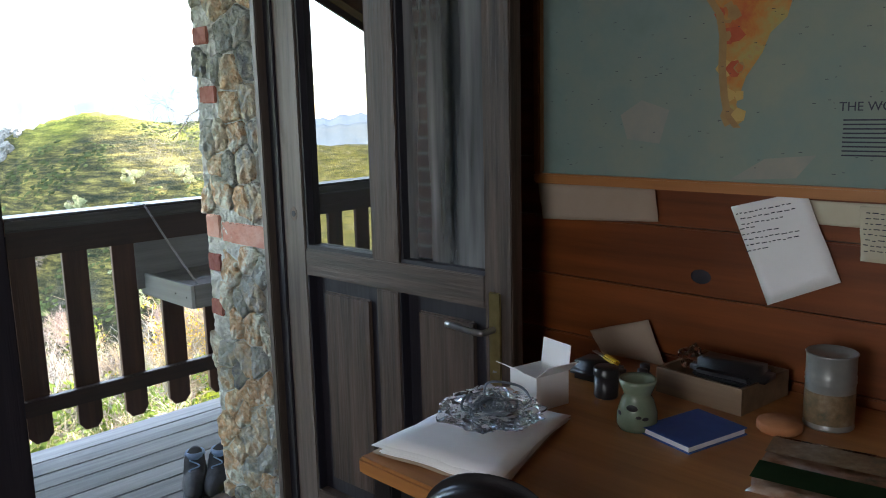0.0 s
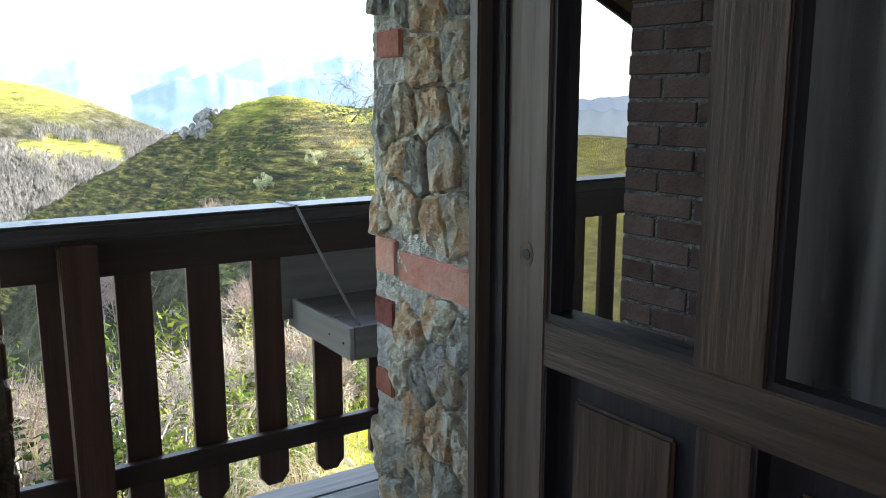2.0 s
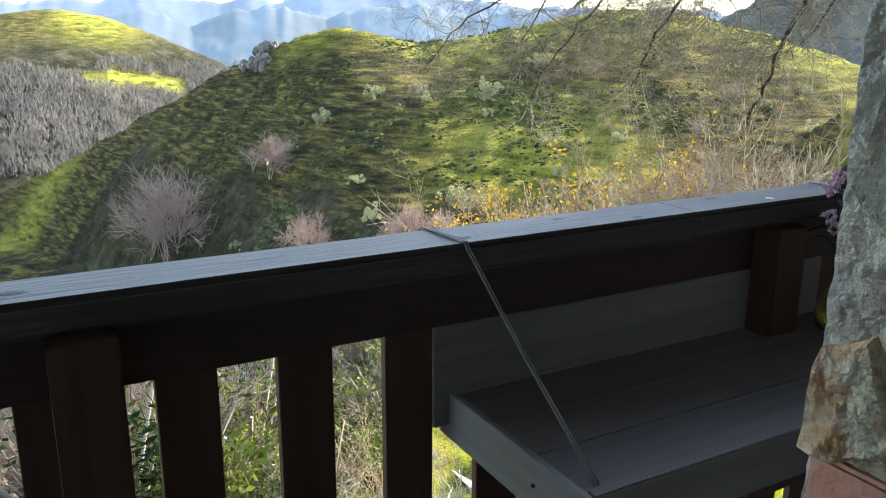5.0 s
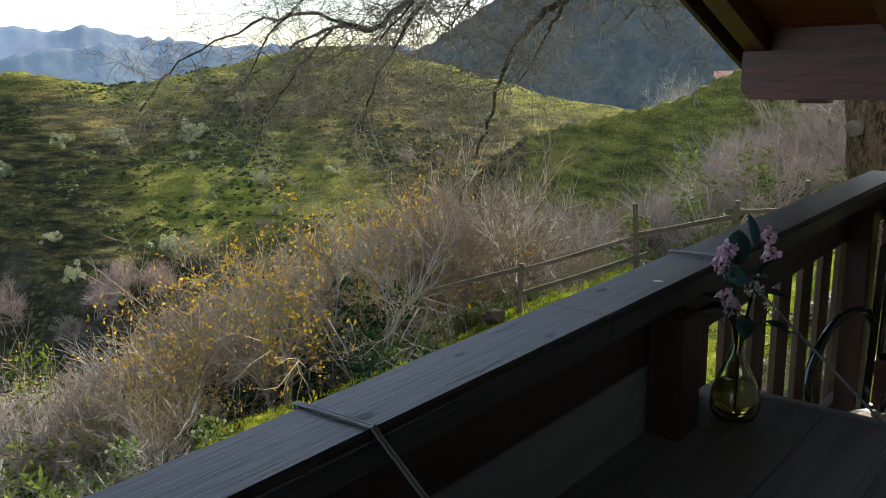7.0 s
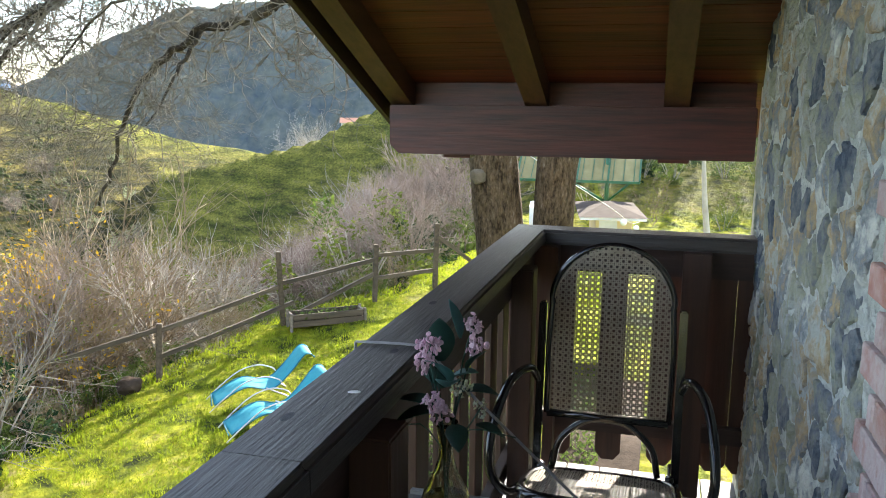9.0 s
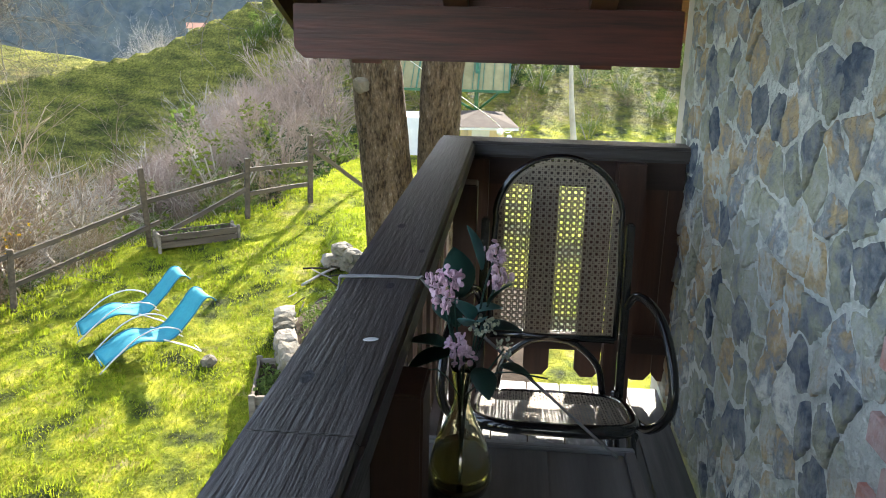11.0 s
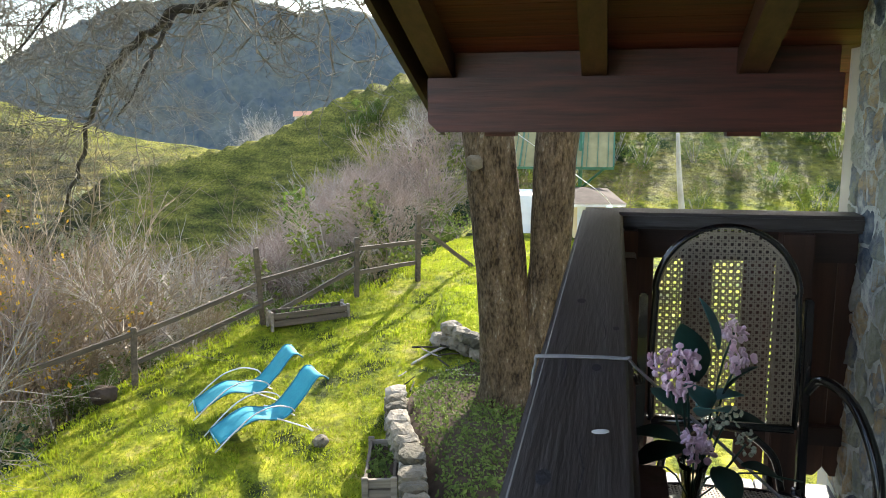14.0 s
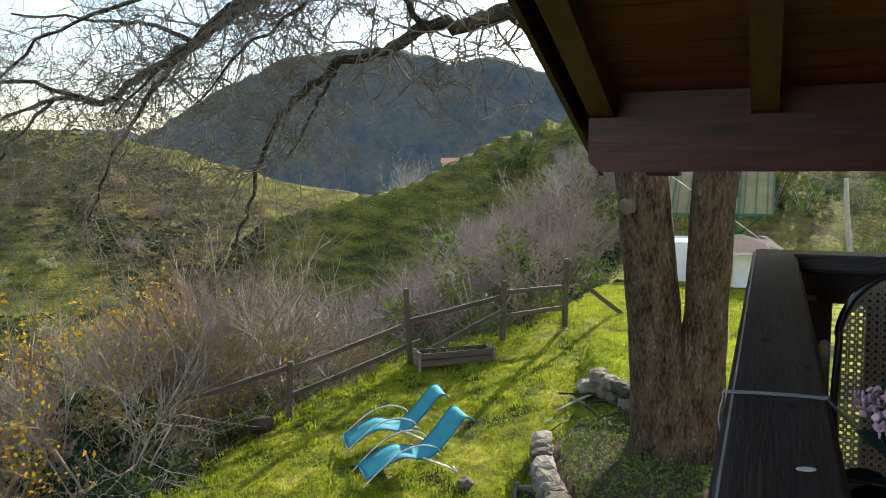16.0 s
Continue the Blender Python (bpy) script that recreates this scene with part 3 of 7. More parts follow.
            q = i * (ny + 1) + j
            fs.append((q, q + ny + 1, q + ny + 2, q + 1))
    return tagged(raw(name, vs, fs, material), kind="structure")


def masonry(parent, origin, u, v, out, w, h, cw, ch, material, seed, gap=0.008, depth=0.02, blocked=(), near=None, limit=300):
    """Stones over a sheet: the nearest as parts, the rest joined."""
    rng = random.Random(seed)
    o, u, v, out = map(Vector, (origin, u, v, out))
    cells = voronoi_cells(w, h, cw, ch, rng, blocked)
    if near:
        cells.sort(key=lambda c: math.dist((sum(p[0] for p in c) / len(c), sum(p[1] for p in c) / len(c)), near))
    rest_v, rest_f = [], []
    for n_, c in enumerate(cells):
        s = stone_mesh(c, gap, depth, rng)
        if not s:
            continue
        pv = [o + u * p[0] + v * p[1] + out * p[2] for p in s[0]]
        if n_ < limit:
            ctr = sum(pv, Vector()) / len(pv)
            ob = raw("stone", [p - ctr for p in pv], s[1], material, parent, smooth=False)
            ob.location = ctr
        else:
            b0 = len(rest_v)
            rest_v += pv
            rest_f += [tuple(b0 + i for i in f) for f in s[1]]
    if rest_v:
        tagged(raw("more_stones", rest_v, rest_f, material, parent), kind="stuff")


# ---- land ----
FLOOR, DECK, LEAF_Y = -0.13, -0.19, -1.415


def lawn_z(x):
    return max(-2.7, -2.1 + (0.16 if x > 8 else 0.10) * (min(x, 12.5) - 8))


def lawn_edge(x):
    return float(np.interp(x, [0, 4, 6.5, 8.5, 10.3, 11.4, 12.2, 16, 24, 40], [4.6, 7.6, 6.8, 6.75, 6.0, 5.1, 4.4, 3.9, 4.4, 6.0]))


MAIN = ([-20, 0, 4.4, 9.6, 16.3, 17.5, 19.6, 22.6, 27.1, 31, 36.1, 40, 43.8, 47.7, 52.6, 55.3, 60.6, 66, 75],
        [-14, -9.5, -7.3, -4.5, -0.9, -0.3, 0.3, 0.8, -0.1, 0.3, 1.7, 2.4, 2.3, 1.3, -0.4, -1.2, -2.2, -4, -9])
RIGHT = ([48, 56, 60.6, 64.5, 69.7, 72.5, 76.4, 82, 90, 100, 130, 180],
         [-9, -3.6, -2.4, -1.7, 0.8, 2.1, 3.8, 4.2, 4.5, 5, 5, 3])
LEFT = ([-120, -90, -60, -45, -38, -30, -15, -4, -1, 2, 4, 7, 10, 15, 22],
        [-3, -2, -2.5, -1.8, -1.6, -2.6, -1, 0.4, 1.0, 1.8, 1.9, 1.5, 0.2, -2, -5])


def ridge(r, az, table, dist, front, back, eye=1.35):
    """Height of a ridge whose crest stands dist metres away, at the elevations of the table."""
    d = r - dist
    wide = sum(w * float(np.interp(az + o, table[0], table[1])) for o, w in ((-9, 0.1), (-6, 0.15), (-3, 0.2), (0, 0.1), (3, 0.2), (6, 0.15), (9, 0.1)))
    k = math.exp(-(d / 22.0) ** 2)
    crest = eye + dist * np.tan(np.radians(k * sum(float(np.interp(az + o, table[0], table[1])) for o in (-1.4, -0.7, 0, 0.7, 1.4)) / 5 + (1 - k) * wide))
    return crest - np.where(d < 0, -d * front, d * back) - 1.2 * np.exp(-(d / 12.0) ** 2)


def land_height(x, y, detail=True):
    r, az = math.hypot(x, y), math.degrees(math.atan2(x, y))
    e = lawn_edge(x)
    base = lawn_z(x)
    if y > e:
        base = max(base - 0.15 - 0.55 * (y - e), -50)
    if x < 3 and y > 0:
        base = max(min(base, -2.6 - 0.45 * max(0, 5.5 - x) * (y > 7)), -50)
    if x > 19 and y < 8:
        base = max(base, lawn_z(x) + 0.30 * (x - 20) - max(0, y - 2.5) * 0.25)
    z = base
    if r > 40:
        dr = float(np.interp(az, [50, 60, 72, 80, 90, 130], [125, 100, 85, 70, 60, 60]))
        zs = [float(ridge(r, az, MAIN, 165.0 + 0.11 * max(0.0, 28 - max(az, -5)) ** 2, 0.50, 0.6)), float(ridge(r, az, LEFT, 420.0, 0.33, 0.5))]
        if az > 46:
            zs.append(float(ridge(r, az, RIGHT, dr, 0.75, 0.5)))
        z = max(base, -52, *zs) if r < 330 else max(-60, *zs)
        z += 1.3 * noise.noise(Vector((x / 22, y / 22, 0))) * min(1, (r - 40) / 40)
        z += (0.25 if az > 56 else 1.0) * (0.8 * noise.noise(Vector((x / 6, y / 6, 4))) + 0.5 * noise.noise(Vector((x / 2.4, y / 2.4, z * 0.8)))) * min(1, (r - 40) / 40)
    elif detail:
        z += 0.05 * noise.noise(Vector((x / 1.3, y / 1.3, 3)))
    return z


def meadow(az, el):
    """The one mown field on the slope across the valley."""
    return 5.0 < az < 11.5 and abs(el + 3.2 + 0.12 * (az - 8)) < 0.5


def build_land():
    az_steps = list(np.arange(-60, -4, 1.2)) + list(np.arange(-4, 82, 0.42)) + list(np.arange(82, 105, 1.0)) + list(np.arange(105, 300, 5.0))
    radii = list(np.concatenate([np.linspace(0.5, 30, 48), np.geomspace(31, 84, 24), np.linspace(86, 262, 118), np.geomspace(270, 900, 30)]))
    verts, cover = [(0, 0, -2.7)], [(0, 0, 1, 1)]
    for r in radii:
        for az in az_steps:
            x, y = r * math.sin(radians(az)), r * math.cos(radians(az))
            z = land_height(x, y)
            verts.append((x, y, z))
            e = lawn_edge(x)
            lawn = 1.0 if (y < e + 0.3 and x < 21 and x > 2.2) else 0.0
            if x < 2.2 and y < 6:
                lawn = 0.6
            if 21 <= x < 45 and y < 7:
                lawn = 0.28
            past, woods = 0.0, (0.9 if (r < 62 and y > e and x < 30) else 0.0)
            if r > 60:
                n = noise.noise(Vector((x / 30, y / 30, 5)))
                el = math.degrees(math.atan2(z - 1.35, r))
                top = float(np.interp(az, MAIN[0], MAIN[1]))
                past = min(1, max(0, 1 - (top - el) / (2.5 + 2.5 * n) if 26 < az < 62 else 0)) * 0.9
                past = max(past, min(1, max(0, 0.05 + n * 1.3)))
                # right ridge: darker heath mixed in to paint the shade on its face
                if 55 < az and r < 150:
                    past = 0.42
                if az < 16 and r > 250:
                    past = min(1, max(0.1, 0.5 + 1.5 * n))
                    woods = min(1, max(0, (0.2 - el) / 1.6))
                    if meadow(az, el):
                        past, woods = 1.0, 0.0
                woods = max(woods, 0.85 * min(1, max(0, (-22 - z + 8 * noise.noise(Vector((x / 14, y / 14, 8)))) / 5)) * (az > 2 and r < 200))
                if az < -10:
                    woods, past = 0.6, 0.4
            cover.append((past, woods, lawn, 1))
    n_az = len(az_steps)
    faces = [(0, 1 + (k + 1) % n_az, 1 + k) for k in range(n_az)]
    for i in range(len(radii) - 1):
        b0 = 1 + i * n_az
        for k in range(n_az):
            q = (k + 1) % n_az
            faces.append((b0 + k, b0 + q, b0 + n_az + q, b0 + n_az + k))
    ob = raw("ground", verts, faces, "ground", smooth=True)
    ca = ob.data.color_attributes.new("cover", "FLOAT_COLOR", "POINT")
    ca.data.foreach_set("color", np.array(cover, dtype=np.float32).ravel())
    return tagged(ob, "grassy lawn falling to a steep green and brown hillside", "ground", kind="structure")


def backdrop_ridge(name, table, dist, material, foot, rough, label, az0, az1, step, seed, relief):
    """A far range of hills: a slope that climbs to its crest and falls behind."""
    verts, faces, rows = [], [], 60
    az = np.arange(az0, az1, step)
    for a in az:
        el = float(np.interp(a, table[0], table[1]))
        base = 1.35 + dist * math.tan(radians(el))
        crest = base + rough * ((noise.fractal(Vector((a / 3.0, seed, 0)), 0.8, 2.1, 5) + 0.5 - 1.4 * abs(noise.noise(Vector((a / 1.3, seed, 3))))))
        for j in range(rows + 1):
            f = j / rows
            rr = dist * (1 - 0.35 * (1 - f))
            z = foot + (base - foot) * f ** 1.1 + (crest - base) * f ** 14
            q = Vector((rr * math.sin(radians(a)), rr * math.cos(radians(a)), z)) / (dist * 0.07)
            z += dist * relief * min(1, (1 - f) * 5) * min(1, f * 3) * (0.5 - 1.8 * abs(noise.noise(q * 1.7)) - 1.2 * abs(noise.noise(q * 4.1)) - 0.6 * abs(noise.noise(q * 9.3)))
            verts.append((rr * math.sin(radians(a)), rr * math.cos(radians(a)), z))
        verts.append((dist * 1.2 * math.sin(radians(a)), dist * 1.2 * math.cos(radians(a)), foot))
    k = rows + 2
    for i in range(len(az) - 1):
        for j in range(k - 1):
            faces.append((i * k + j, (i + 1) * k + j, (i + 1) * k + j + 1, i * k + j + 1))
    return tagged(raw(name, verts, faces, material, smooth=True), label, "mountain", kind="structure")


build_land()
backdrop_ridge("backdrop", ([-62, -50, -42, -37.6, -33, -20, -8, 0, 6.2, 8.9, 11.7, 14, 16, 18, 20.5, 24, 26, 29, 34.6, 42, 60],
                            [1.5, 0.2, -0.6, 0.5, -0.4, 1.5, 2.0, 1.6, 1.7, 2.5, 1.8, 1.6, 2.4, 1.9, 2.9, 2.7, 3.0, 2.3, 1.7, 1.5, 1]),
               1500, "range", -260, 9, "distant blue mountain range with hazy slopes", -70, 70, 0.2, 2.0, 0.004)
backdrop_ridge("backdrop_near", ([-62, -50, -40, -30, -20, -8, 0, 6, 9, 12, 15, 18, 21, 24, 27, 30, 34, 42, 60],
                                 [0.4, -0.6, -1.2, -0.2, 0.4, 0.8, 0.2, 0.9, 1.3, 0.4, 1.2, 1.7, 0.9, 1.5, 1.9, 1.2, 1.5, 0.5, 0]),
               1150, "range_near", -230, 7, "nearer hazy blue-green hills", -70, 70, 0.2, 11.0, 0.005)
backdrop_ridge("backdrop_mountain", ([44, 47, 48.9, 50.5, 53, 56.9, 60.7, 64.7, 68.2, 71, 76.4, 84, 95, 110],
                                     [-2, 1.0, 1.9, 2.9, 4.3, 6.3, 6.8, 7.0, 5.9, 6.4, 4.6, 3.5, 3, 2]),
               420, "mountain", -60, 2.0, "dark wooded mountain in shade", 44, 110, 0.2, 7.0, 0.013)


# ---- house ----
def build_house():
    wall = structure("wall_facade", boxed((-4.2, -0.43, -2.7), (-0.84, -0.012, 3.6)), "mortar", label="rough mortared stone house wall")
    wall_r = structure("wall_facade_stone", boxed((0.012, -0.43, -2.7), (0.62, 0.0, 3.2)), "mortar", label="grey and brown rubble stone wall with pale mortar")
    structure("wall_facade_end", boxed((1.155, -0.43, -2.7), (3.40, 0.055, 3.2)), "mortar", label="blue-grey and brown rubble stone wall with pale mortar")
    structure("wall_facade_recess", boxed((0.62, -0.43, -2.7), (1.155, -0.16, 3.2)), "mortar", label="recessed wall beside the brick edge")
    structure("wall_lintel", boxed((-0.84, -0.43, 1.98), (0.012, -0.012, 3.2)), "mortar")
    structure("wall_below_door", boxed((-0.84, -0.43, -2.7), (0.012, -0.012, -0.21)), "mortar")
    structure("wall_gable", boxed((3.40, -4.6, -2.7), (3.55, 0.055, 1.5)), "plaster")
    structure("wall_room_east", boxed((0.30, -4.2, FLOOR), (0.40, -0.43, 2.3)), "floor")
    structure("wall_room_south", boxed((-3.0, -4.3, FLOOR), (0.40, -4.2, 2.3)), "floor")
    structure("wall_room_west", boxed((-3.1, -4.3, FLOOR), (-3.0, -0.43, 2.3)), "floor")
    structure("floor", boxed((-3.0, -4.2, FLOOR - 0.1), (0.30, -0.43, FLOOR)), "floor", label="brown plank floor")
    structure("threshold", boxed((-0.84, -0.43, -0.21), (0.012, 0.0, -0.15)), "door_y", 0.004, "worn wooden threshold")
    structure("ceiling", boxed((-3.1, -4.3, 2.3), (0.40, -0.43, 2.4)), "soffit", label="dark wooden ceiling")

    boards = tagged(thing("wall_boards", label="varnished orange-brown horizontal wall boards with knots", kind="structure"))
    z = FLOOR
    k = 0
    while z < 2.3:
        top = min(z + 0.163, 2.3)
        ob = part("plank", boxed((-0.006, -1.7, 0), (0.013, 1.7, top - z - 0.004)), "panel", boards, bevel=0.003)
        ob.location = (0.287, -2.35, z)
        z = top
        k += 1
    for y, zz, s in ((-1.804, 0.894, 0.022), (-2.12, 0.77, 0.007), (-1.55, 0.71, 0.006)):
        v, f = [], []
        for j, rr in enumerate((1.0, 0.62, 0.0)):
            for i in range(16):
                a_ = i * math.pi / 8
                v.append((0.2795 - 0.0012 * j, y + s * rr * math.cos(a_) * 1.2, zz + s * rr * math.sin(a_) * 0.8))
        for j in range(2):
            for i in range(16):
                f.append((j * 16 + i, j * 16 + (i + 1) % 16, (j + 1) * 16 + (i + 1) % 16, (j + 1) * 16 + i))
        raw("knot", v, f, "frame_dark", boards)

    # frame of the doorway
    fr = thing("door_frame", label="weathered grey-brown wooden door frame with a rebate filled with a dark strip as its shade", category="door frame", kind="structure")
    part("jamb", boxed((-0.035, -0.425, FLOOR), (0.03, -0.395, 1.98)), "frame", fr, bevel=0.004)
    # near-black strip put in for the shade of the gap beside the leaf
    part("jamb", boxed((-0.006, -0.470, FLOOR), (0.06, -0.425, 1.98)), "frame_dark", fr, "rebate filled with a dark strip as its shade", bevel=0.003)
    part("jamb", boxed((-1.55, -0.50, FLOOR), (-0.852, -0.432, 1.98)), "frame_dark", fr, "broad dark casing", bevel=0.004)
    part("head", boxed((-0.90, -0.50, 1.98), (0.06, -0.395, 2.06)), "frame", fr, bevel=0.004)
    return wall_r


build_house()


def build_door():
    """The leaf stands open at a right angle to the wall, hinged at the stone jamb."""
    d = thing("door_1", (0.0, -0.436, FLOOR + 0.01), "weathered dark wooden door standing open, with glass panes above panels", "door", kind="structure", rz=2.4)
    T = 0.046
    oz = -(FLOOR + 0.01)

    def b(name, y0, y1, z0, z1, x0=0.0, x1=T, m="door", bev=0.003, label=""):
        return part(name, boxed((x0, y0 + 0.436, z0 + oz), (x1, y1 + 0.436, z1 + oz)), m, d, label, bev)

    top = 1.93
    b("stile", -0.575, -0.440, FLOOR + 0.01, top, m="frame")
    b("stile", -1.415, -1.325, FLOOR + 0.01, top)
    b("mid_rail", -1.325, -0.575, 0.785, 0.872, m="door_y")
    b("top_rail", -1.325, -0.575, 1.82, top, m="door_y")
    b("bottom_rail", -1.325, -0.575, FLOOR + 0.01, 0.04, m="door_y")
    b("mullion", -1.010, -0.892, 0.872, 1.82)
    b("muntin", -1.000, -0.905, 0.04, 0.785, m="door")
    # panel beds coloured near black as the shade in their deep rebates
    for y0, y1 in ((-0.905, -0.575), (-1.325, -1.000)):
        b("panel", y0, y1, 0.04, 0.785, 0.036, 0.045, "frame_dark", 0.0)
        b("raised_panel", y0 + 0.055, y1 - 0.055, 0.09, 0.735, 0.022, 0.036, "door", 0.006)
    b("pane", -0.890, -0.576, 0.873, 1.819, 0.033, 0.038, "pane", 0.0, "clear glass with a mirror-like shine")
    b("pane", -1.324, -1.011, 0.873, 1.819, 0.033, 0.038, "pane_dusty", 0.0, "dusty glass, its pale upright bands painted as reflections")
    # beads lining the panes are near black, part dark paint, part shade
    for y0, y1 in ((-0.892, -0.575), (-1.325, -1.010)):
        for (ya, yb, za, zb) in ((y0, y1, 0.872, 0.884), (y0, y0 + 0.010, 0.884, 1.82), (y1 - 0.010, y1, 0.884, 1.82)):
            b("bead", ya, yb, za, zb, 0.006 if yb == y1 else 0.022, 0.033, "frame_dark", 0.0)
    # matching painted shade along the hinge side of the lower panels
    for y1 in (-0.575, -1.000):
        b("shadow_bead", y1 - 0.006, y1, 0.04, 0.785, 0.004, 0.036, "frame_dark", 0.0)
    hl = thing("door_handle", (0, 0, 0), "brass lever handle on a long worn plate")
    hl.parent = d
    part("plate", boxed((-0.006, -0.945, 0.575 + oz), (0.0, -0.905, 0.835 + oz)), "brass", hl, bevel=0.003)
    tube("lever", [(0, -0.922, 0.735 + oz), (-0.045, -0.922, 0.735 + oz), (-0.055, -0.90, 0.735 + oz), (-0.055, -0.80, 0.742 + oz)], 0.009, "steel", hl)
    lathe("knob", [(0.0, 0.0), (0.006, 0.0), (0.006, 0.004), (0, 0.004)], "steel", hl, center=(-0.006, -0.925, 0.62 + oz))
    hole = bmesh.new()
    bmesh.ops.create_cone(hole, cap_ends=True, segments=16, radius1=0.010, radius2=0.010, depth=0.001, matrix=pose(-0.0016, -0.089, 0.982 + oz, 0, 90, 0))
    knot = bmesh.new()
    bmesh.ops.create_cone(knot, cap_ends=True, segments=20, radius1=0.020, radius2=0.020, depth=0.001, matrix=pose(-0.0005, -0.089, 0.982 + oz, 0, 90, 0) @ Matrix.Diagonal((1.15, 0.9, 1, 1)))
    part("knot", knot, "door", d)
    part("knot_hole", hole, "frame_dark", d, "small round dark hole")
    return d


build_door()

# ---- roof over the balcony ----
RIDGE_X, RIDGE_Z, SLOPE = -0.1, 2.90, 0.40


def roof_z(x):
    return RIDGE_Z - SLOPE * abs(x - RIDGE_X)


def build_roof():
    roof = thing("roof", label="dark brown board soffit on exposed rafters", category="roof", kind="structure")
    ang = math.degrees(math.atan(SLOPE))
    for side in (1, -1):
        L_ = 4.35 / math.cos(radians(ang))
        rx = pose(RIDGE_X, 0, RIDGE_Z, 0, ang if side > 0 else 180 - ang, 0)
        n_b = 34
        for i in range(n_b):
            a0, a1 = L_ * i / n_b, L_ * (i + 1) / n_b - 0.004
            z0, z1 = (0.115, 0.133) if side > 0 else (-0.133, -0.115)
            part("soffit_board", boxed((a0, -4.6, z0), (a1, 1.80, z1), rx), "soffit", roof)
        for y0, y1 in ((1.64, 1.745), (0.98, 1.085), (0.345, 0.455), (-0.29, -0.18)):
            z0, z1 = (0.0, 0.115) if side > 0 else (-0.115, 0.0)
            part("rafter", boxed((0.0, y0, z0), (L_, y1, z1), rx), "rafter", roof, bevel=0.0)
        z0, z1 = (0.136, 0.21) if side > 0 else (-0.21, -0.136)
        part("tiles", boxed((0, -4.6, z0), (L_ + 0.05, 1.84, z1), rx), "roof_tile", roof)
        z0, z1 = (-0.02, 0.16) if side > 0 else (-0.16, 0.02)
        part("verge_board", boxed((0, 1.80, z0), (L_, 1.825, z1), rx), "board_x", roof)
    bm = boxed((3.58, 0.06, 1.18), (3.74, 1.745, 1.413))
    corner = [v for v in bm.verts if v.co.y > 1.7 and v.co.z < 1.3]
    e = [ed for ed in bm.edges if all(v in corner for v in ed.verts)]
    bmesh.ops.bevel(bm, geom=e, offset=0.045, segments=1, affect="EDGES")
    structure("beam", bm, "beam", 0.004, "reddish brown solid wooden beam with a chamfered end")
    for y0, y1 in ((1.745, 1.085), (1.085, 0.455), (0.455, 0.06)):
        part("blocking", boxed((3.66, y1 + 0.002, 1.415), (3.70, y0 - 0.107 if y0 > 1.7 else y0 - 0.107, 1.52)), "beam", roof)
    for y in (1.45, 0.40):
        part("rafter_tail", boxed((3.76, y - 0.07, 1.155), (3.86, y + 0.07, 1.20)), "beam", roof)


build_roof()

# ---- balcony ----
CAP_IN, CAP_OUT, CAP_TOP = 0.904, 1.055, 0.90


def picket_mesh(name, w=0.11, h=0.862, t=0.022):
    bm = bmesh.new()
    pts = [(-w / 2, 0.035), (-w / 2 + 0.028, 0.0), (w / 2 - 0.028, 0.0), (w / 2, 0.035), (w / 2, 0.10), (w / 2, h), (-w / 2, h), (-w / 2, 0.10)]
    vs = [bm.verts.new((x, -t / 2, z)) for x, z in pts]
    f = bm.faces.new(vs)
    r = bmesh.ops.extrude_face_region(bm, geom=[f])
    bmesh.ops.translate(bm, verts=[g for g in r["geom"] if isinstance(g, bmesh.types.BMVert)], vec=(0, t, 0))
    bmesh.ops.recalc_face_normals(bm, faces=bm.faces[:])
    bmesh.ops.bevel(bm, geom=bm.edges[:], offset=0.002, segments=1, affect="EDGES")
    me = bpy.data.meshes.new(name)
    bm.to_mesh(me)
    bm.free()
    me.materials.append(M["picket"])
    return me


def cap_round(bm, axis):
    """Rounds the long edges of a rail cap."""
    es = [ed for ed in bm.edges if abs((ed.verts[0].co - ed.verts[1].co)[axis]) > 0.5]
    bmesh.ops.bevel(bm, geom=es, offset=0.012, segments=3, affect="EDGES")
    return bm


def build_balcony():
    deck = thing("balcony_floor", label="weathered grey plank balcony deck", category="floor", kind="structure")
    y = 0.075
    while y < 0.94:
        part("deck_board", boxed((-4.1, y, DECK - 0.03), (3.30, y + 0.138, DECK)), "deck", deck, bevel=0.003)
        y += 0.144
    for x in (-3.2, -1.6, 0.0, 1.6, 3.1):
        part("joist", boxed((x - 0.05, 0.0, DECK - 0.18), (x + 0.05, 0.94, DECK - 0.031)), "board_y", deck)
    rail = thing("balcony_railing", label="dark-stained wooden balcony railing with a broad weathered cap and pointed pickets", category="railing", kind="structure")
    xs = [-4.1, -0.95, 0.782, 3.14]
    for i in range(3):
        bm = boxed((xs[i] + 0.001, CAP_IN, CAP_TOP - 0.062), (xs[i + 1] - 0.001, CAP_OUT, CAP_TOP))
        if i == 2:
            for v in bm.verts:
                if v.co.x > 3 and v.co.y > 1:
                    v.co.x = 3.14 + (CAP_OUT - CAP_IN)
        part("cap", cap_round(bm, 0), "cap_x", rail)
    bm = boxed((3.142, 0.07, CAP_TOP - 0.062), (3.142 + 0.15, CAP_IN + 0.15, CAP_TOP))
    for v in bm.verts:
        if v.co.y > 1 and v.co.x < 3.2:
            v.co.y = CAP_IN
    part("cap", cap_round(bm, 1), "cap_y", rail)
    part("top_board", boxed((-4.1, 0.945, 0.722), (3.19, 0.985, 0.838)), "board_x", rail, bevel=0.003)
    part("top_board", boxed((3.195, 0.07, 0.722), (3.235, 0.985, 0.838)), "board_y", rail, bevel=0.003)
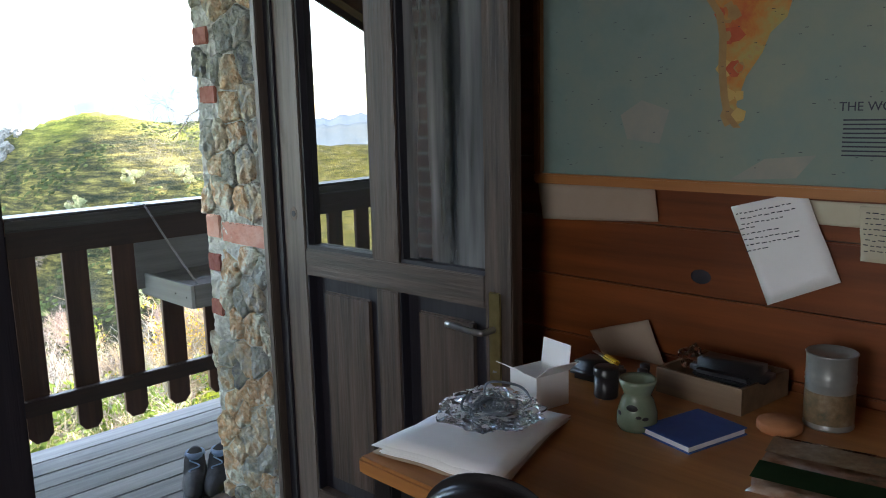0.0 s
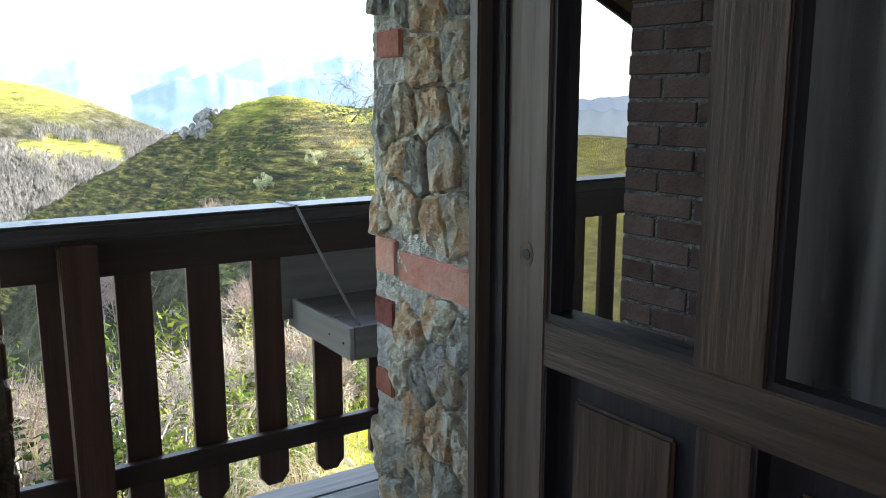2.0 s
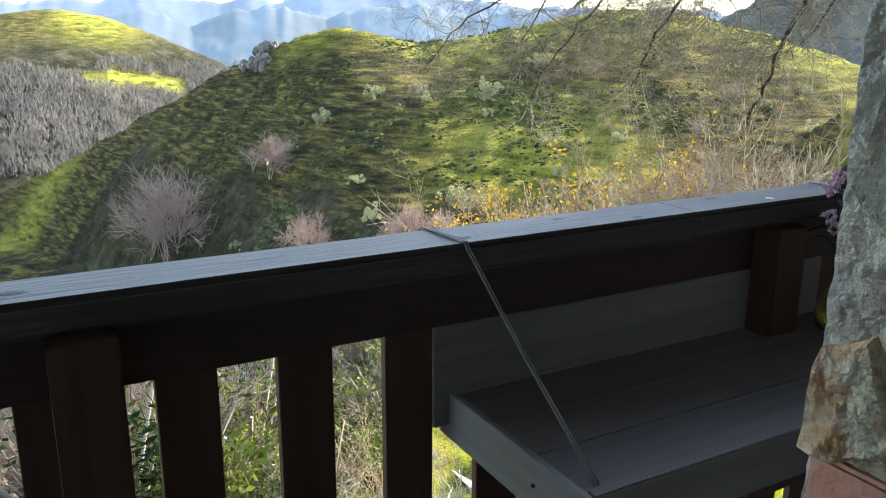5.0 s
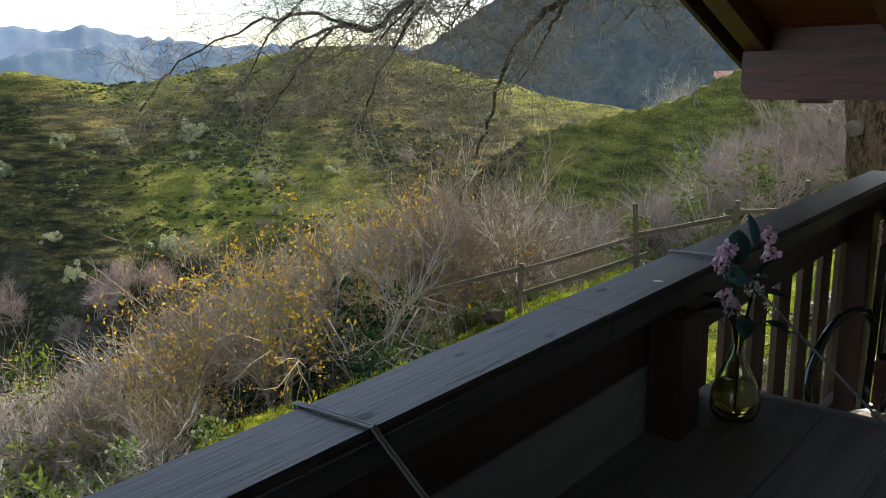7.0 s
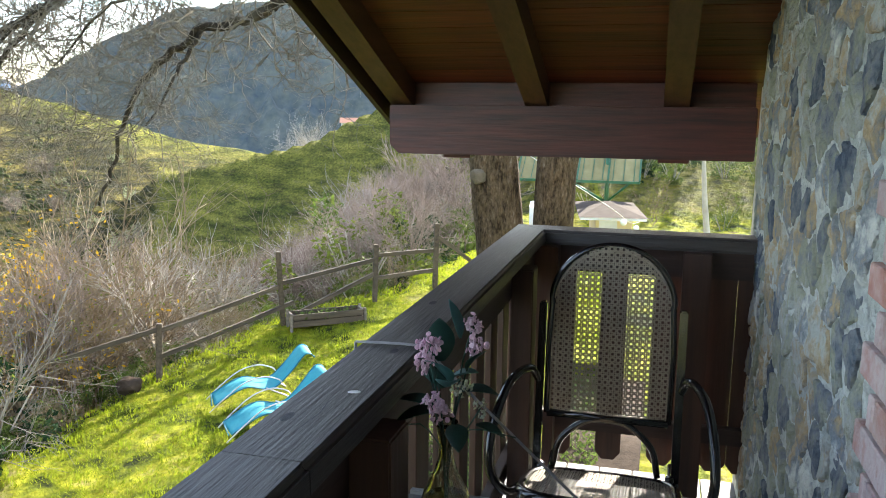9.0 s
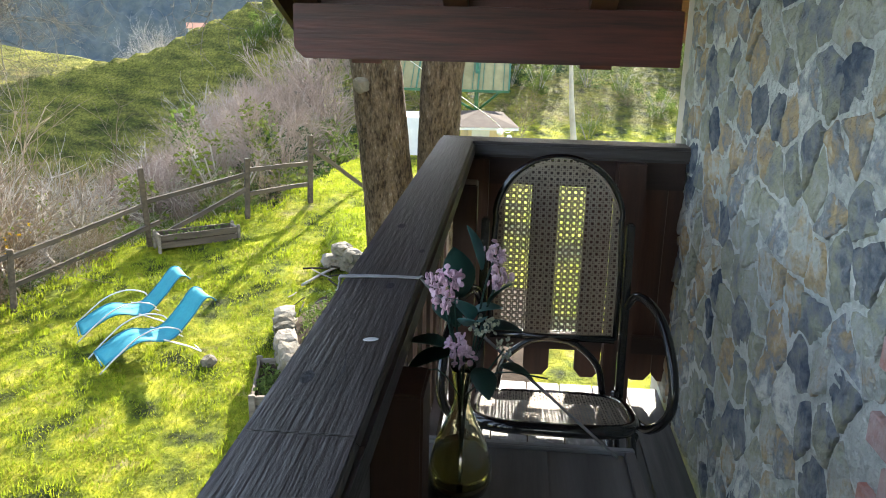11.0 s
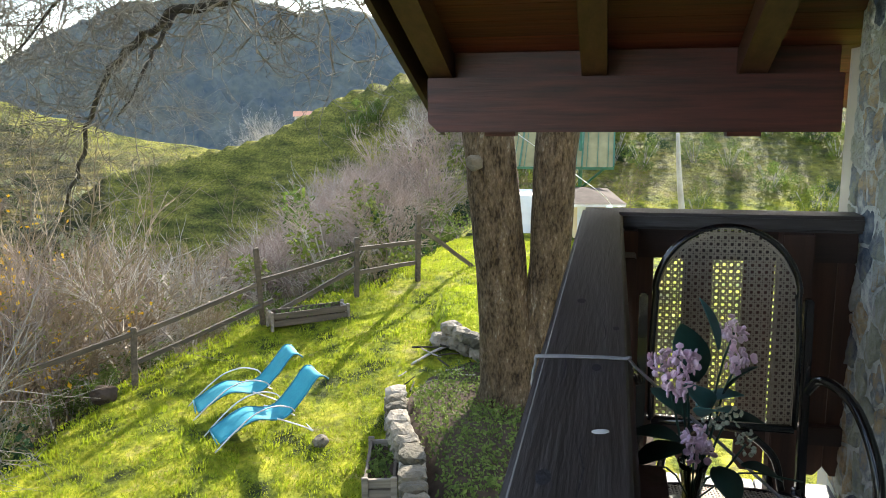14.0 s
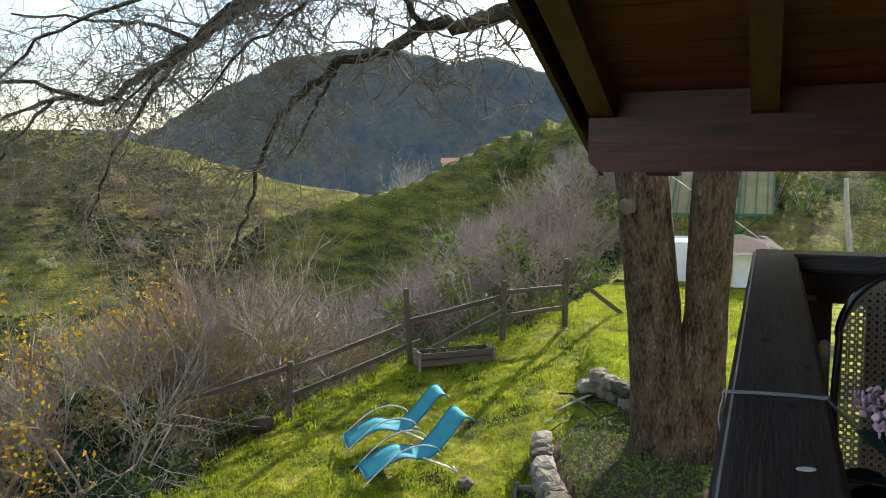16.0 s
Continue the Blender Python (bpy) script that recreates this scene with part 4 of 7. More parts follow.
    part("lower_board", boxed((-4.1, 0.955, 0.015), (3.19, 0.990, 0.088)), "board_x", rail, bevel=0.003)
    part("lower_board", boxed((3.195, 0.07, 0.015), (3.235, 0.985, 0.088)), "board_y", rail, bevel=0.003)
    for x in (-3.9, -2.15, -0.535, 1.07, 2.62):
        part("post", boxed((x - 0.052, 0.865, DECK - 0.2), (x + 0.052, 0.943, 0.838)), "picket", rail, bevel=0.004)
    part("post", boxed((3.10, 0.235, DECK - 0.2), (3.19, 0.345, 0.838)), "picket", rail, bevel=0.004)
    part("post", boxed((3.10, 0.845, DECK - 0.2), (3.19, 0.943, 0.838)), "picket", rail, bevel=0.004)
    me = picket_mesh("picket")
    k = -16
    while True:
        x = -0.366 + 0.2225 * k
        k += 1
        if x < -4.05:
            continue
        if x > 3.1:
            break
        ob = new("picket", me)
        ob.parent = rail
        ob.location = (x, 1.002, -0.125)
    for i, y in enumerate((0.835, 0.615, 0.395, 0.178, 0.066)):
        ob = new("picket", me)
        ob.parent = rail
        ob.matrix_basis = pose(3.248, y, -0.125, 0, 0, 90)
    # fold-down shelf
    sh = thing("folding_shelf", (0, 0, 0), "grey-painted wooden folding shelf of planks, hung inside the railing by cords", "shelf")
    yy = 0.515
    for i in range(3):
        part("shelf_plank", boxed((0.166, yy + 0.001, 0.540), (1.372, yy + 0.1460, 0.565)), "shelf", sh, bevel=0.002)
        yy += 0.1455
    part("front_board", boxed((0.166, 0.495, 0.468), (1.372, 0.515, 0.572)), "shelf", sh, bevel=0.002)
    part("side_board", boxed((0.148, 0.495, 0.468), (0.164, 0.985, 0.572)), "shelf_lit", sh, "side board in a lighter grey, painted as lit", bevel=0.002)
    part("side_board", boxed((1.374, 0.495, 0.468), (1.390, 0.943, 0.572)), "shelf_lit", sh, bevel=0.002)
    part("back_board", boxed((0.112, 0.9445, 0.50), (1.30, 0.954, 0.7215)), "shelf", sh, bevel=0.002)
    for y_, z_ in ((0.54, 0.485), (0.64, 0.49)):
        scr = bmesh.new()
        bmesh.ops.create_cone(scr, cap_ends=True, segments=10, radius1=0.004, radius2=0.004, depth=0.004, matrix=pose(0.147, y_, z_ + 0.03, 0, 90, 0))
        part("screw", scr, "plastic_black", sh)
    for x, xe, name in ((0.150, 0.20, "cord"), (1.355, 1.36, "cord")):
        c = thing(name, (0, 0, 0), "grey double cord looped over the railing cap", "cord", "shelf cords")
        for o in (-0.003, 0.003):
            tube("strand", [(x + o, 0.99, 0.70), (x + o, CAP_OUT + 0.004, 0.83), (x + o, CAP_OUT + 0.003, 0.893), (x + o, CAP_OUT - 0.01, 0.903), (x + o + 0.01, CAP_IN + 0.01, 0.903), (x + o + 0.012, CAP_IN - 0.004, 0.89),
                            (x + o + (xe - x) * 0.5, 0.72, 0.735), (xe + o, 0.53, 0.566)], 0.0021, "cord", c, sides=5, n=3)
    for kx, ky, kr in ((0.18, 0.95, 0.011), (0.45, 1.00, 0.008), (0.62, 0.935, 0.009), (0.93, 1.01, 0.012), (1.32, 0.96, 0.010), (1.75, 1.0, 0.012), (-0.62, 0.97, 0.012), (1.55, 0.93, 0.008)):
        kn = bmesh.new()
        bmesh.ops.create_circle(kn, cap_ends=True, segments=14, radius=kr, matrix=Matrix.Translation((kx, ky, CAP_TOP + 0.0006)) @ Matrix.Diagonal((1.7, 0.75, 1, 1)))
        part("knot", kn, "frame_dark", rail)
    for cx_, cy_, cl in ((-0.30, 0.985, 0.16), (0.30, 0.93, 0.22), (0.55, 1.02, 0.12), (0.86, 0.97, 0.20), (1.2, 1.01, 0.26), (1.45, 0.95, 0.18), (-0.75, 0.945, 0.2)):
        ck = bmesh.new()
        w_ = 0.0012
        vs = [ck.verts.new((cx_ + cl * t, cy_ + 0.004 * math.sin(9 * t + cx_) + q * w_ * math.sin(math.pi * t), CAP_TOP + 0.0005)) for q in (-1, 1) for t in (0.02, 0.25, 0.5, 0.75, 0.98)]
        for q in range(4):
            ck.faces.new((vs[q], vs[q + 1], vs[q + 6], vs[q + 5]))
        part("crack", ck, "frame_dark", rail)
    chip = bmesh.new()
    bmesh.ops.create_icosphere(chip, subdivisions=2, radius=0.011, matrix=pose(1.07, 0.95, 0.900, 0, 0, 20) @ Matrix.Diagonal((0.7, 1.1, 0.12, 1)))
    part("paint_chip", chip, "white_trim", rail, "white fleck")


build_balcony()


def build_chair():
    """Bentwood rocking chair facing along the balcony, cane back and seat."""
    c = thing("rocking_chair", (2.62, 0.592, DECK), "black bentwood rocking chair with woven cane back and seat", "rocking chair")
    B = 0.0105
    zb0, zb1, hw = 0.505, 1.118, 0.212
    lean = 0.10

    def bx(z):
        return lean * (z - zb0) - 0.03

    def outline(n=40):
        zs = 0.98 - 0.07
        pts = [(-hw, zb0), (-hw - 0.004, 0.75), (-hw + 0.004, zs)]
        for i in range(1, n):
            a_ = math.pi - math.pi * i / n
            pts.append((hw * math.cos(a_), zs + (zb1 - zs) * math.sin(a_)))
        pts += [(hw - 0.004, zs), (hw + 0.004, 0.75), (hw, zb0)]
        return pts

    out = outline()
    back = thing("backrest", (0, 0, 0), "arched cane backrest in a black frame")
    back.parent = c
    tube("back_frame", [(bx(z), y, z) for y, z in out], 0.011, "black_paint", back, n=0)
    tube("bottom_bar", [(bx(zb0), -hw, zb0), (bx(zb0), hw, zb0)], 0.015, "black_paint", back, n=0)

    def inside(y, z):
        if z < zb0 or abs(y) > hw:
            return False
        zs = 0.91
        return z <= zs or (y / hw) ** 2 + ((z - zs) / (zb1 - zs)) ** 2 <= 1

    def strips(inside_fn, place, ext, pitch, w):
        v, f = [], []
        for di, (ca, sa) in enumerate(((1, 0), (0, 1), (0.7071, 0.7071), (0.7071, -0.7071))):
            p_ = pitch if di < 2 else pitch * 0.7071
            reps = ((-w * 1.1, w * 1.1) if di < 2 else (0.0,))
            m_ = int(ext / p_) + 1
            for k in range(-m_, m_ + 1):
                for off in reps:
                    o_ = k * p_ + off + (0 if di < 2 else p_ / 2)
                    ts = [t for t in np.linspace(-ext, ext, 160) if inside_fn(t * ca - o_ * sa, t * sa + o_ * ca)]
                    if len(ts) < 2:
                        continue
                    lift = (0.0, 0.0007, 0.0014, 0.0021)[di]
                    segs = 6
                    b0 = len(v)
                    for s in range(segs + 1):
                        t = ts[0] + (ts[-1] - ts[0]) * s / segs
                        for ww in (-w / 2, w / 2):
                            v.append(place(t * ca - (o_ + ww) * sa, t * sa + (o_ + ww) * ca, lift))
                    for s in range(segs):
                        q = b0 + 2 * s
                        f.append((q, q + 1, q + 3, q + 2))
        return v, f

    zc = 0.81
    v, f = strips(lambda a_, b_: inside(a_, b_ + zc), lambda a_, b_, l: (bx(b_ + zc) + l - 0.02 * (1 - (a_ / hw) ** 2) * 0.5, a_, b_ + zc), 0.36, 0.0205, 0.0035)
    tagged(raw("back_cane", v, f, "cane", back), "woven hexagonal cane", kind="stuff")
    band_out = [(bx(z) - 0.004, y * 0.965, zb0 + 0.012 + (z - zb0 - 0.012) * 0.968) for y, z in out]
    tube("binding", band_out, 0.0035, "cane", back, n=0, sides=6)
    # seat
    def seat_z(x):
        return 0.315 + 0.23 * (-(x) - 0.10) if x > -0.5 else 0.407
    sx0, sx1, sw = -0.47, -0.06, 0.235

    def seat_in(a_, b_):
        return abs((a_ - (sx0 + sx1) / 2) / (0.5 * (sx1 - sx0))) ** 4 + abs(b_ / sw) ** 4 <= 1
    seat = thing("seat", (0, 0, 0), "cane seat in a black bentwood ring")
    seat.parent = c
    v, f = strips(lambda a_, b_: seat_in(a_ + (sx0 + sx1) / 2, b_), lambda a_, b_, l: (a_ + (sx0 + sx1) / 2, b_, seat_z(a_ + (sx0 + sx1) / 2) + l), 0.3, 0.0205, 0.0035)
    tagged(raw("seat_cane", v, f, "cane", seat), "woven hexagonal cane", kind="stuff")
    ring = []
    for i in range(41):
        a_ = 2 * math.pi * i / 40
        cx_, cy_ = math.cos(a_), math.sin(a_)
        x = (sx0 + sx1) / 2 + (sx1 - sx0) / 2 * 1.04 * abs(cx_) ** 0.5 * (1 if cx_ > 0 else -1)
        y = sw * 1.05 * abs(cy_) ** 0.5 * (1 if cy_ > 0 else -1)
        ring.append((x, y, seat_z(x) - 0.014))
    tube("seat_ring", ring, 0.021, "black_paint", seat, n=0, sides=10)
    for s in (-1, 1):
        y = s * 0.245
        post = boxed((-0.018, y - 0.014, 0.26), (0.018, y + 0.014, 0.90))
        for v_ in post.verts:
            v_.co.x += 0.10 * (v_.co.z - 0.5) + 0.0
        part("back_post", post, "black_paint", c, bevel=0.006)
        ya = s * 0.30
        tube("arm", [(0.02, y, 0.60), (-0.06, s * 0.275, 0.675), (-0.22, ya + s * 0.02, 0.665), (-0.36, ya + s * 0.045, 0.56), (-0.40, ya + s * 0.045, 0.43), (-0.33, s * 0.30, 0.33), (-0.22, s * 0.255, 0.315)],
             0.0155, "black_paint", c)
        tube("rocker", [(-0.62, y, 0.10), (-0.45, y, 0.035), (-0.2, y, 0.013), (0.05, y, 0.018), (0.30, y, 0.06), (0.48, y, 0.13)], 0.013, "black_paint", c)
        tube("leg", [(-0.43, s * 0.225, 0.39), (-0.46, y, 0.2), (-0.45, y, 0.035)], 0.015, "black_paint", c)
        tube("leg", [(-0.06, s * 0.225, 0.32), (0.0, y, 0.18), (0.05, y, 0.018)], 0.015, "black_paint", c)
        tube("scroll", [(-0.43, y * 0.98, 0.36), (-0.30, y, 0.20), (-0.16, y, 0.10), (-0.04, y, 0.16), (-0.06, y, 0.30)], 0.012, "black_paint", c)
    tube("hoop", [(-0.045, -0.185, 0.31), (-0.035, -0.16, 0.41), (-0.03, -0.08, 0.482), (-0.03, 0.0, 0.497), (-0.03, 0.08, 0.482), (-0.035, 0.16, 0.41), (-0.045, 0.185, 0.31)], 0.012, "black_paint", c)
    tube("stretcher", [(-0.45, -0.245, 0.12), (-0.45, 0.245, 0.12)], 0.011, "black_paint", c, n=0)


build_chair()


def build_vase():
    VS = 0.91
    v = thing("flower_vase", (1.215, 0.82, 0.5665), "olive glass bottle vase half full of water on the shelf", "vase")
    prof = [(0.0, 0.004), (0.030, 0.0), (0.048, 0.006), (0.056, 0.030), (0.055, 0.060), (0.043, 0.105), (0.024, 0.150), (0.014, 0.185), (0.0135, 0.215), (0.019, 0.250), (0.0225, 0.262)]
    prof = [(r, z * VS) for r, z in prof]
    inner = [(max(r - 0.003, 0), z + (0.004 if i < 3 else 0)) for i, (r, z) in enumerate(prof)][::-1]
    lathe("glass", prof + inner, "vase", v, sides=32)
    lathe("water", [(0.0, 0.009), (0.030, 0.009), (0.0515, 0.029), (0.0505, 0.054), (0.0415, 0.086), (0.0, 0.086)], "water", v)
    fl = thing("artificial_bouquet", (1.215, 0.82, 0.5405), "pink blossom sprigs with teal and dark green leaves in a vase", "flowers")
    rng = random.Random(5)
    heads = [(-0.05, 0.045, 0.395, "pink"), (-0.035, 0.035, 0.425, "pink"), (0.015, -0.075, 0.455, "pink"), (0.01, -0.085, 0.415, "pink"), (-0.05, -0.005, 0.300, "pink"), (-0.075, 0.012, 0.33, "pink"),
             (0.0, -0.045, 0.335, "bud"), (-0.01, -0.105, 0.30, "bud"), (0.02, 0.075, 0.40, "pink"), (-0.03, -0.06, 0.345, "bud")]
    for hx, hy, hz, kind in heads:
        hy *= 0.64
        tube("stem", [(0, 0, 0.05), (hx * 0.15, hy * 0.15, 0.22), (hx * 0.6, hy * 0.6, hz * 0.85), (hx, hy, hz)], 0.0018, "silk_leaf", fl, sides=5, n=3)
        bm = bmesh.new()
        for _ in range(34 if kind == "pink" else 26):
            p = Vector((rng.gauss(0, 1), rng.gauss(0, 1), rng.gauss(0, 1))).normalized() * 0.021 * rng.uniform(0.5, 1)
            s = 0.0062 if kind == "pink" else 0.004
            bmesh.ops.create_icosphere(bm, subdivisions=1, radius=s, matrix=Matrix.Translation(Vector((hx, hy, hz)) + p) @ Euler((rng.uniform(0, 3), rng.uniform(0, 3), 0)).to_matrix().to_4x4() @ Matrix.Diagonal((1, 1, 0.35, 1)))
        part("blossom", bm, kind, fl)
    leaves = [(-0.01, 0.015, 0.42, 0.10, 0.045, 20, 70, "silk_leaf"), (-0.045, -0.02, 0.36, 0.09, 0.04, 200, 40, "teal_leaf"), (-0.03, 0.0, 0.375, 0.10, 0.04, 150, 55, "teal_leaf"), (0.0, -0.03, 0.36, 0.08, 0.04, 260, 35, "teal_leaf"),
              (-0.03, 0.06, 0.29, 0.10, 0.045, 110, 0, "silk_leaf"), (-0.02, 0.07, 0.31, 0.09, 0.04, 80, 15, "silk_leaf"), (-0.06, -0.05, 0.27, 0.08, 0.035, 200, -10, "silk_leaf"), (0.01, -0.08, 0.33, 0.08, 0.04, 280, 10, "silk_leaf"),
              (0.0, -0.07, 0.39, 0.07, 0.03, 250, 60, "silk_leaf"), (0.0, -0.03, 0.46, 0.09, 0.022, 60, 80, "teal_leaf"), (-0.02, -0.12, 0.27, 0.07, 0.03, 270, -5, "silk_leaf"), (0.03, 0.04, 0.34, 0.09, 0.04, 40, 30, "silk_leaf")]
    for lx, ly, lz, ln, wd, rz, ry, m_ in leaves:
        ln, wd, ly = ln * 0.82, wd * 1.2, ly * 0.7
        mtx = pose(lx, ly, lz, 0, -ry, rz)
        vs, fs = [], []
        N_ = 8
        for i in range(N_ + 1):
            t = i / N_
            w_ = wd / 2 * math.sin(math.pi * min(1, t * 0.94 + 0.05)) ** 0.8
            bend = -0.25 * ln * t * t
            for s in (-1, 0, 1):
                vs.append(mtx @ Vector((ln * (t - 0.4), s * w_, bend + abs(s) * w_ * 0.3)))
        for i in range(N_):
            for s in range(2):
                q = i * 3 + s
                fs.append((q, q + 3, q + 4, q + 1))
        ob = raw("leaf", vs, fs, m_, fl, smooth=True)
        so = ob.modifiers.new("thickness", "SOLIDIFY")
        so.thickness = 0.0006
    for hy in (-0.14, 0.10):
        tube("stem", [(0, 0, 0.2), (-0.04, hy * 0.4, 0.27), (-0.03, hy, 0.26 if hy < 0 else 0.24)], 0.0014, "silk_leaf", fl, sides=5, n=3)


build_vase()


# ---- desk corner indoors ----
def page(name, corners, material, label, category, thick=0.0015, group=""):
    """A sheet of paper over four corners, slightly curled."""
    P = [Vector(p) for p in corners]
    nrm = (P[1] - P[0]).cross(P[3] - P[0]).normalized()
    vs, fs, n_ = [], [], 8
    for i in range(n_ + 1):
        for j in range(n_ + 1):
            s, t = i / n_, j / n_
            p = P[0] * (1 - s) * (1 - t) + P[1] * s * (1 - t) + P[2] * s * t + P[3] * (1 - s) * t
            vs.append(p + nrm * 0.004 * (noise.noise(p * 14) + 0.9 * (abs(s - 0.5) * 2) ** 3 * (t > 0.6)))
    for i in range(n_):
        for j in range(n_):
            q = i * (n_ + 1) + j
            fs.append((q, q + 1, q + n_ + 2, q + n_ + 1))
    ob = raw(name, vs, fs, material, smooth=True)
    so = ob.modifiers.new("thickness", "SOLIDIFY")
    so.thickness = thick
    return tagged(ob, label, category, group)


def writing(parent, corner, along, down, rows, lengths, h, seed, step=0.011):
    """Illegible handwriting as rows of short bars."""
    rng = random.Random(seed)
    a_, d_ = Vector(along), Vector(down)
    n_ = a_.cross(d_).normalized()
    vs, fs = [], []
    for r in range(rows):
        x = rng.uniform(0, 0.01)
        while x < lengths[r % len(lengths)]:
            w_ = rng.uniform(0.004, 0.013)
            p = Vector(corner) + a_ * x + d_ * (r * step + rng.uniform(-0.001, 0.001))
            b0 = len(vs)
            vs += [p, p + a_ * w_, p + a_ * w_ + d_ * h, p + d_ * h]
            fs.append((b0, b0 + 1, b0 + 2, b0 + 3))
            x += w_ + 0.004
    return raw("writing", vs, fs, "ink", parent)


def build_map():
    W = 0.279
    y0, y1, z0, z1 = -1.315, -2.72, 1.100, 1.98
    m = thing("wall_map", (0, 0, 0), "framed world map in pale blue-green and orange on the wooden wall", "map")
    part("sheet", boxed((W - 0.006, y1, z0), (W - 0.002, y0, z1)), "sea", m)
    for a_, b_ in (((y1, z0), (y0, z0 + 0.026)), ((y1, z1 - 0.026), (y0, z1)), ((y0 - 0.022, z0 + 0.026), (y0, z1 - 0.026)), ((y1, z0 + 0.026), (y1 + 0.022, z1 - 0.026))):
        part("frame", boxed((W - 0.026, a_[0], a_[1]), (W - 0.002, b_[0], b_[1])), "map_frame", m, bevel=0.004)
    X = W - 0.0072

    def shape(name, pts, mt, x=X):
        bm = bmesh.new()
        bm.faces.new([bm.verts.new((x, y, z)) for y, z in pts])
        part(name, bm, mt, m)
    rng = random.Random(3)
    west = [(-1.70, 1.80), (-1.73, 1.70), (-1.76, 1.62), (-1.79, 1.55), (-1.825, 1.50), (-1.835, 1.45), (-1.835, 1.38), (-1.842, 1.32), (-1.852, 1.275), (-1.875, 1.248)]
    east = [(-1.895, 1.262), (-1.88, 1.30), (-1.90, 1.36), (-1.935, 1.41), (-1.95, 1.45), (-1.985, 1.48), (-2.0, 1.535), (-2.04, 1.60), (-2.05, 1.68), (-1.97, 1.76), (-1.85, 1.82)]
    shape("continent", west + east, "land")
    shape("mountain_range", west[1:] + [(y - 0.018, z) for y, z in west[::-1][:-1]], "land_brown", X - 0.0008)
    shape("continent", [(-2.45, 1.95), (-2.40, 1.80), (-2.42, 1.66), (-2.48, 1.55), (-2.54, 1.47), (-2.60, 1.50), (-2.66, 1.62), (-2.69, 1.95)], "land")
    for k_ in range(46):
        i = rng.randrange(0, len(west) - 1)
        t_ = rng.uniform(0.15, 0.9)
        cy, cz = west[i][0] + (-2.0 - west[i][0]) * t_ * (0.9 if west[i][1] > 1.5 else 0.35), west[i][1]
        n_, r_ = rng.randrange(5, 8), rng.uniform(0.008, 0.024)
        shape("country", [(cy + r_ * rng.uniform(0.6, 1.2) * math.cos(6.283 * q / n_), cz + r_ * rng.uniform(0.6, 1.2) * math.sin(6.283 * q / n_)) for q in range(n_)],
              ("land", "land_red", "land_brown", "land_ochre")[k_ % 4], X - 0.0002 - 0.00001 * k_)
    shape("inset", [(-1.60, 1.22), (-1.69, 1.21), (-1.715, 1.29), (-1.64, 1.315), (-1.58, 1.28)], "map_pale", X - 0.0004)
    shape("polar_land", [(-1.87, 1.13), (-1.95, 1.18), (-2.06, 1.19), (-2.02, 1.14)], "map_pale", X - 0.0004)
    td = bpy.data.curves.new("title", "FONT")
    td.body, td.size, td.extrude = "THE WORLD", 0.026, 0.0003
    td.materials.append(M["ink"])
    t = tagged(new("title", td))
    t.parent = m
    t.matrix_basis = Matrix(((0, 0, -1, X - 0.001), (-1, 0, 0, -2.10), (0, 1, 0, 1.282), (0, 0, 0, 1)))
    vs, fs = [], []
    for i in range(240):
        y, z = rng.uniform(-2.65, -1.36), rng.uniform(1.15, 1.9)
        w_ = rng.uniform(0.003, 0.009)
        b0 = len(vs)
        vs += [(X - 0.0012, y, z), (X - 0.0012, y - w_, z), (X - 0.0012, y - w_, z + 0.0012), (X - 0.0012, y, z + 0.0012)]
        fs.append((b0, b0 + 1, b0 + 2, b0 + 3))
    for r in range(9):
        b0 = len(vs)
        z = 1.262 - r * 0.009
        vs += [(X - 0.0012, -2.11, z), (X - 0.0012, -2.20, z), (X - 0.0012, -2.20, z + 0.003), (X - 0.0012, -2.11, z + 0.003)]
        fs.append((b0, b0 + 1, b0 + 2, b0 + 3))
    tagged(raw("small_print", vs, fs, "ink", m), kind="stuff")


build_map()


def build_desk():
    TZ = 0.665
    W = 0.275
    t = thing("desk", (-0.17, -2.5, FLOOR), "plain orange-brown wooden desk against the board wall", "desk")
    o = Vector((-0.17, -2.5, FLOOR))

    def b(name, lo, hi, m_="table", bev=0.003):
        return part(name, boxed(Vector(lo) - o, Vector(hi) - o), m_, t, bevel=bev)
    b("desktop", (-0.605, -3.35, TZ - 0.034), (0.272, -1.575, TZ), bev=0.006)
    b("apron", (-0.56, -3.32, TZ - 0.12), (-0.54, -1.60, TZ - 0.034), "leather")
    for x in (-0.585, 0.20):
        for y in (-3.33, -1.645):
            b("leg", (x, y, FLOOR), (x + 0.05, y + 0.05, TZ - 0.034), "leather")
    # sheaf of papers with a bag of cables
    rng = random.Random(8)
    for i in range(9):
        mt = "paper" if i > 1 else "paper_tan"
        d_ = lambda: rng.uniform(-0.012, 0.012)
        z = TZ + 0.003 + 0.0024 * i
        sx = rng.uniform(-0.008, 0.014)
        page("paper_sheet", [(-0.575 + sx, -1.60 + d_(), z), (-0.27 + sx, -1.565 + d_(), z), (-0.215 + sx, -1.775 + d_(), z), (-0.53 + sx, -1.86 + d_(), z)], mt, "white paper sheet in a loose pile on the desk" if i > 1 else "tan envelope under the pile of papers on the desk", "paper", 0.0008, "papers on the desk")
    bag = thing("cable_bag", (-0.365, -1.70, TZ + 0.036), "crumpled clear plastic bag of grey cables on the papers", "bag")
    bm = bmesh.new()
    bmesh.ops.create_icosphere(bm, subdivisions=4, radius=1.0)
    for v in bm.verts:
        n_ = noise.fractal(v.co * 2.4, 0.7, 2.2, 4)
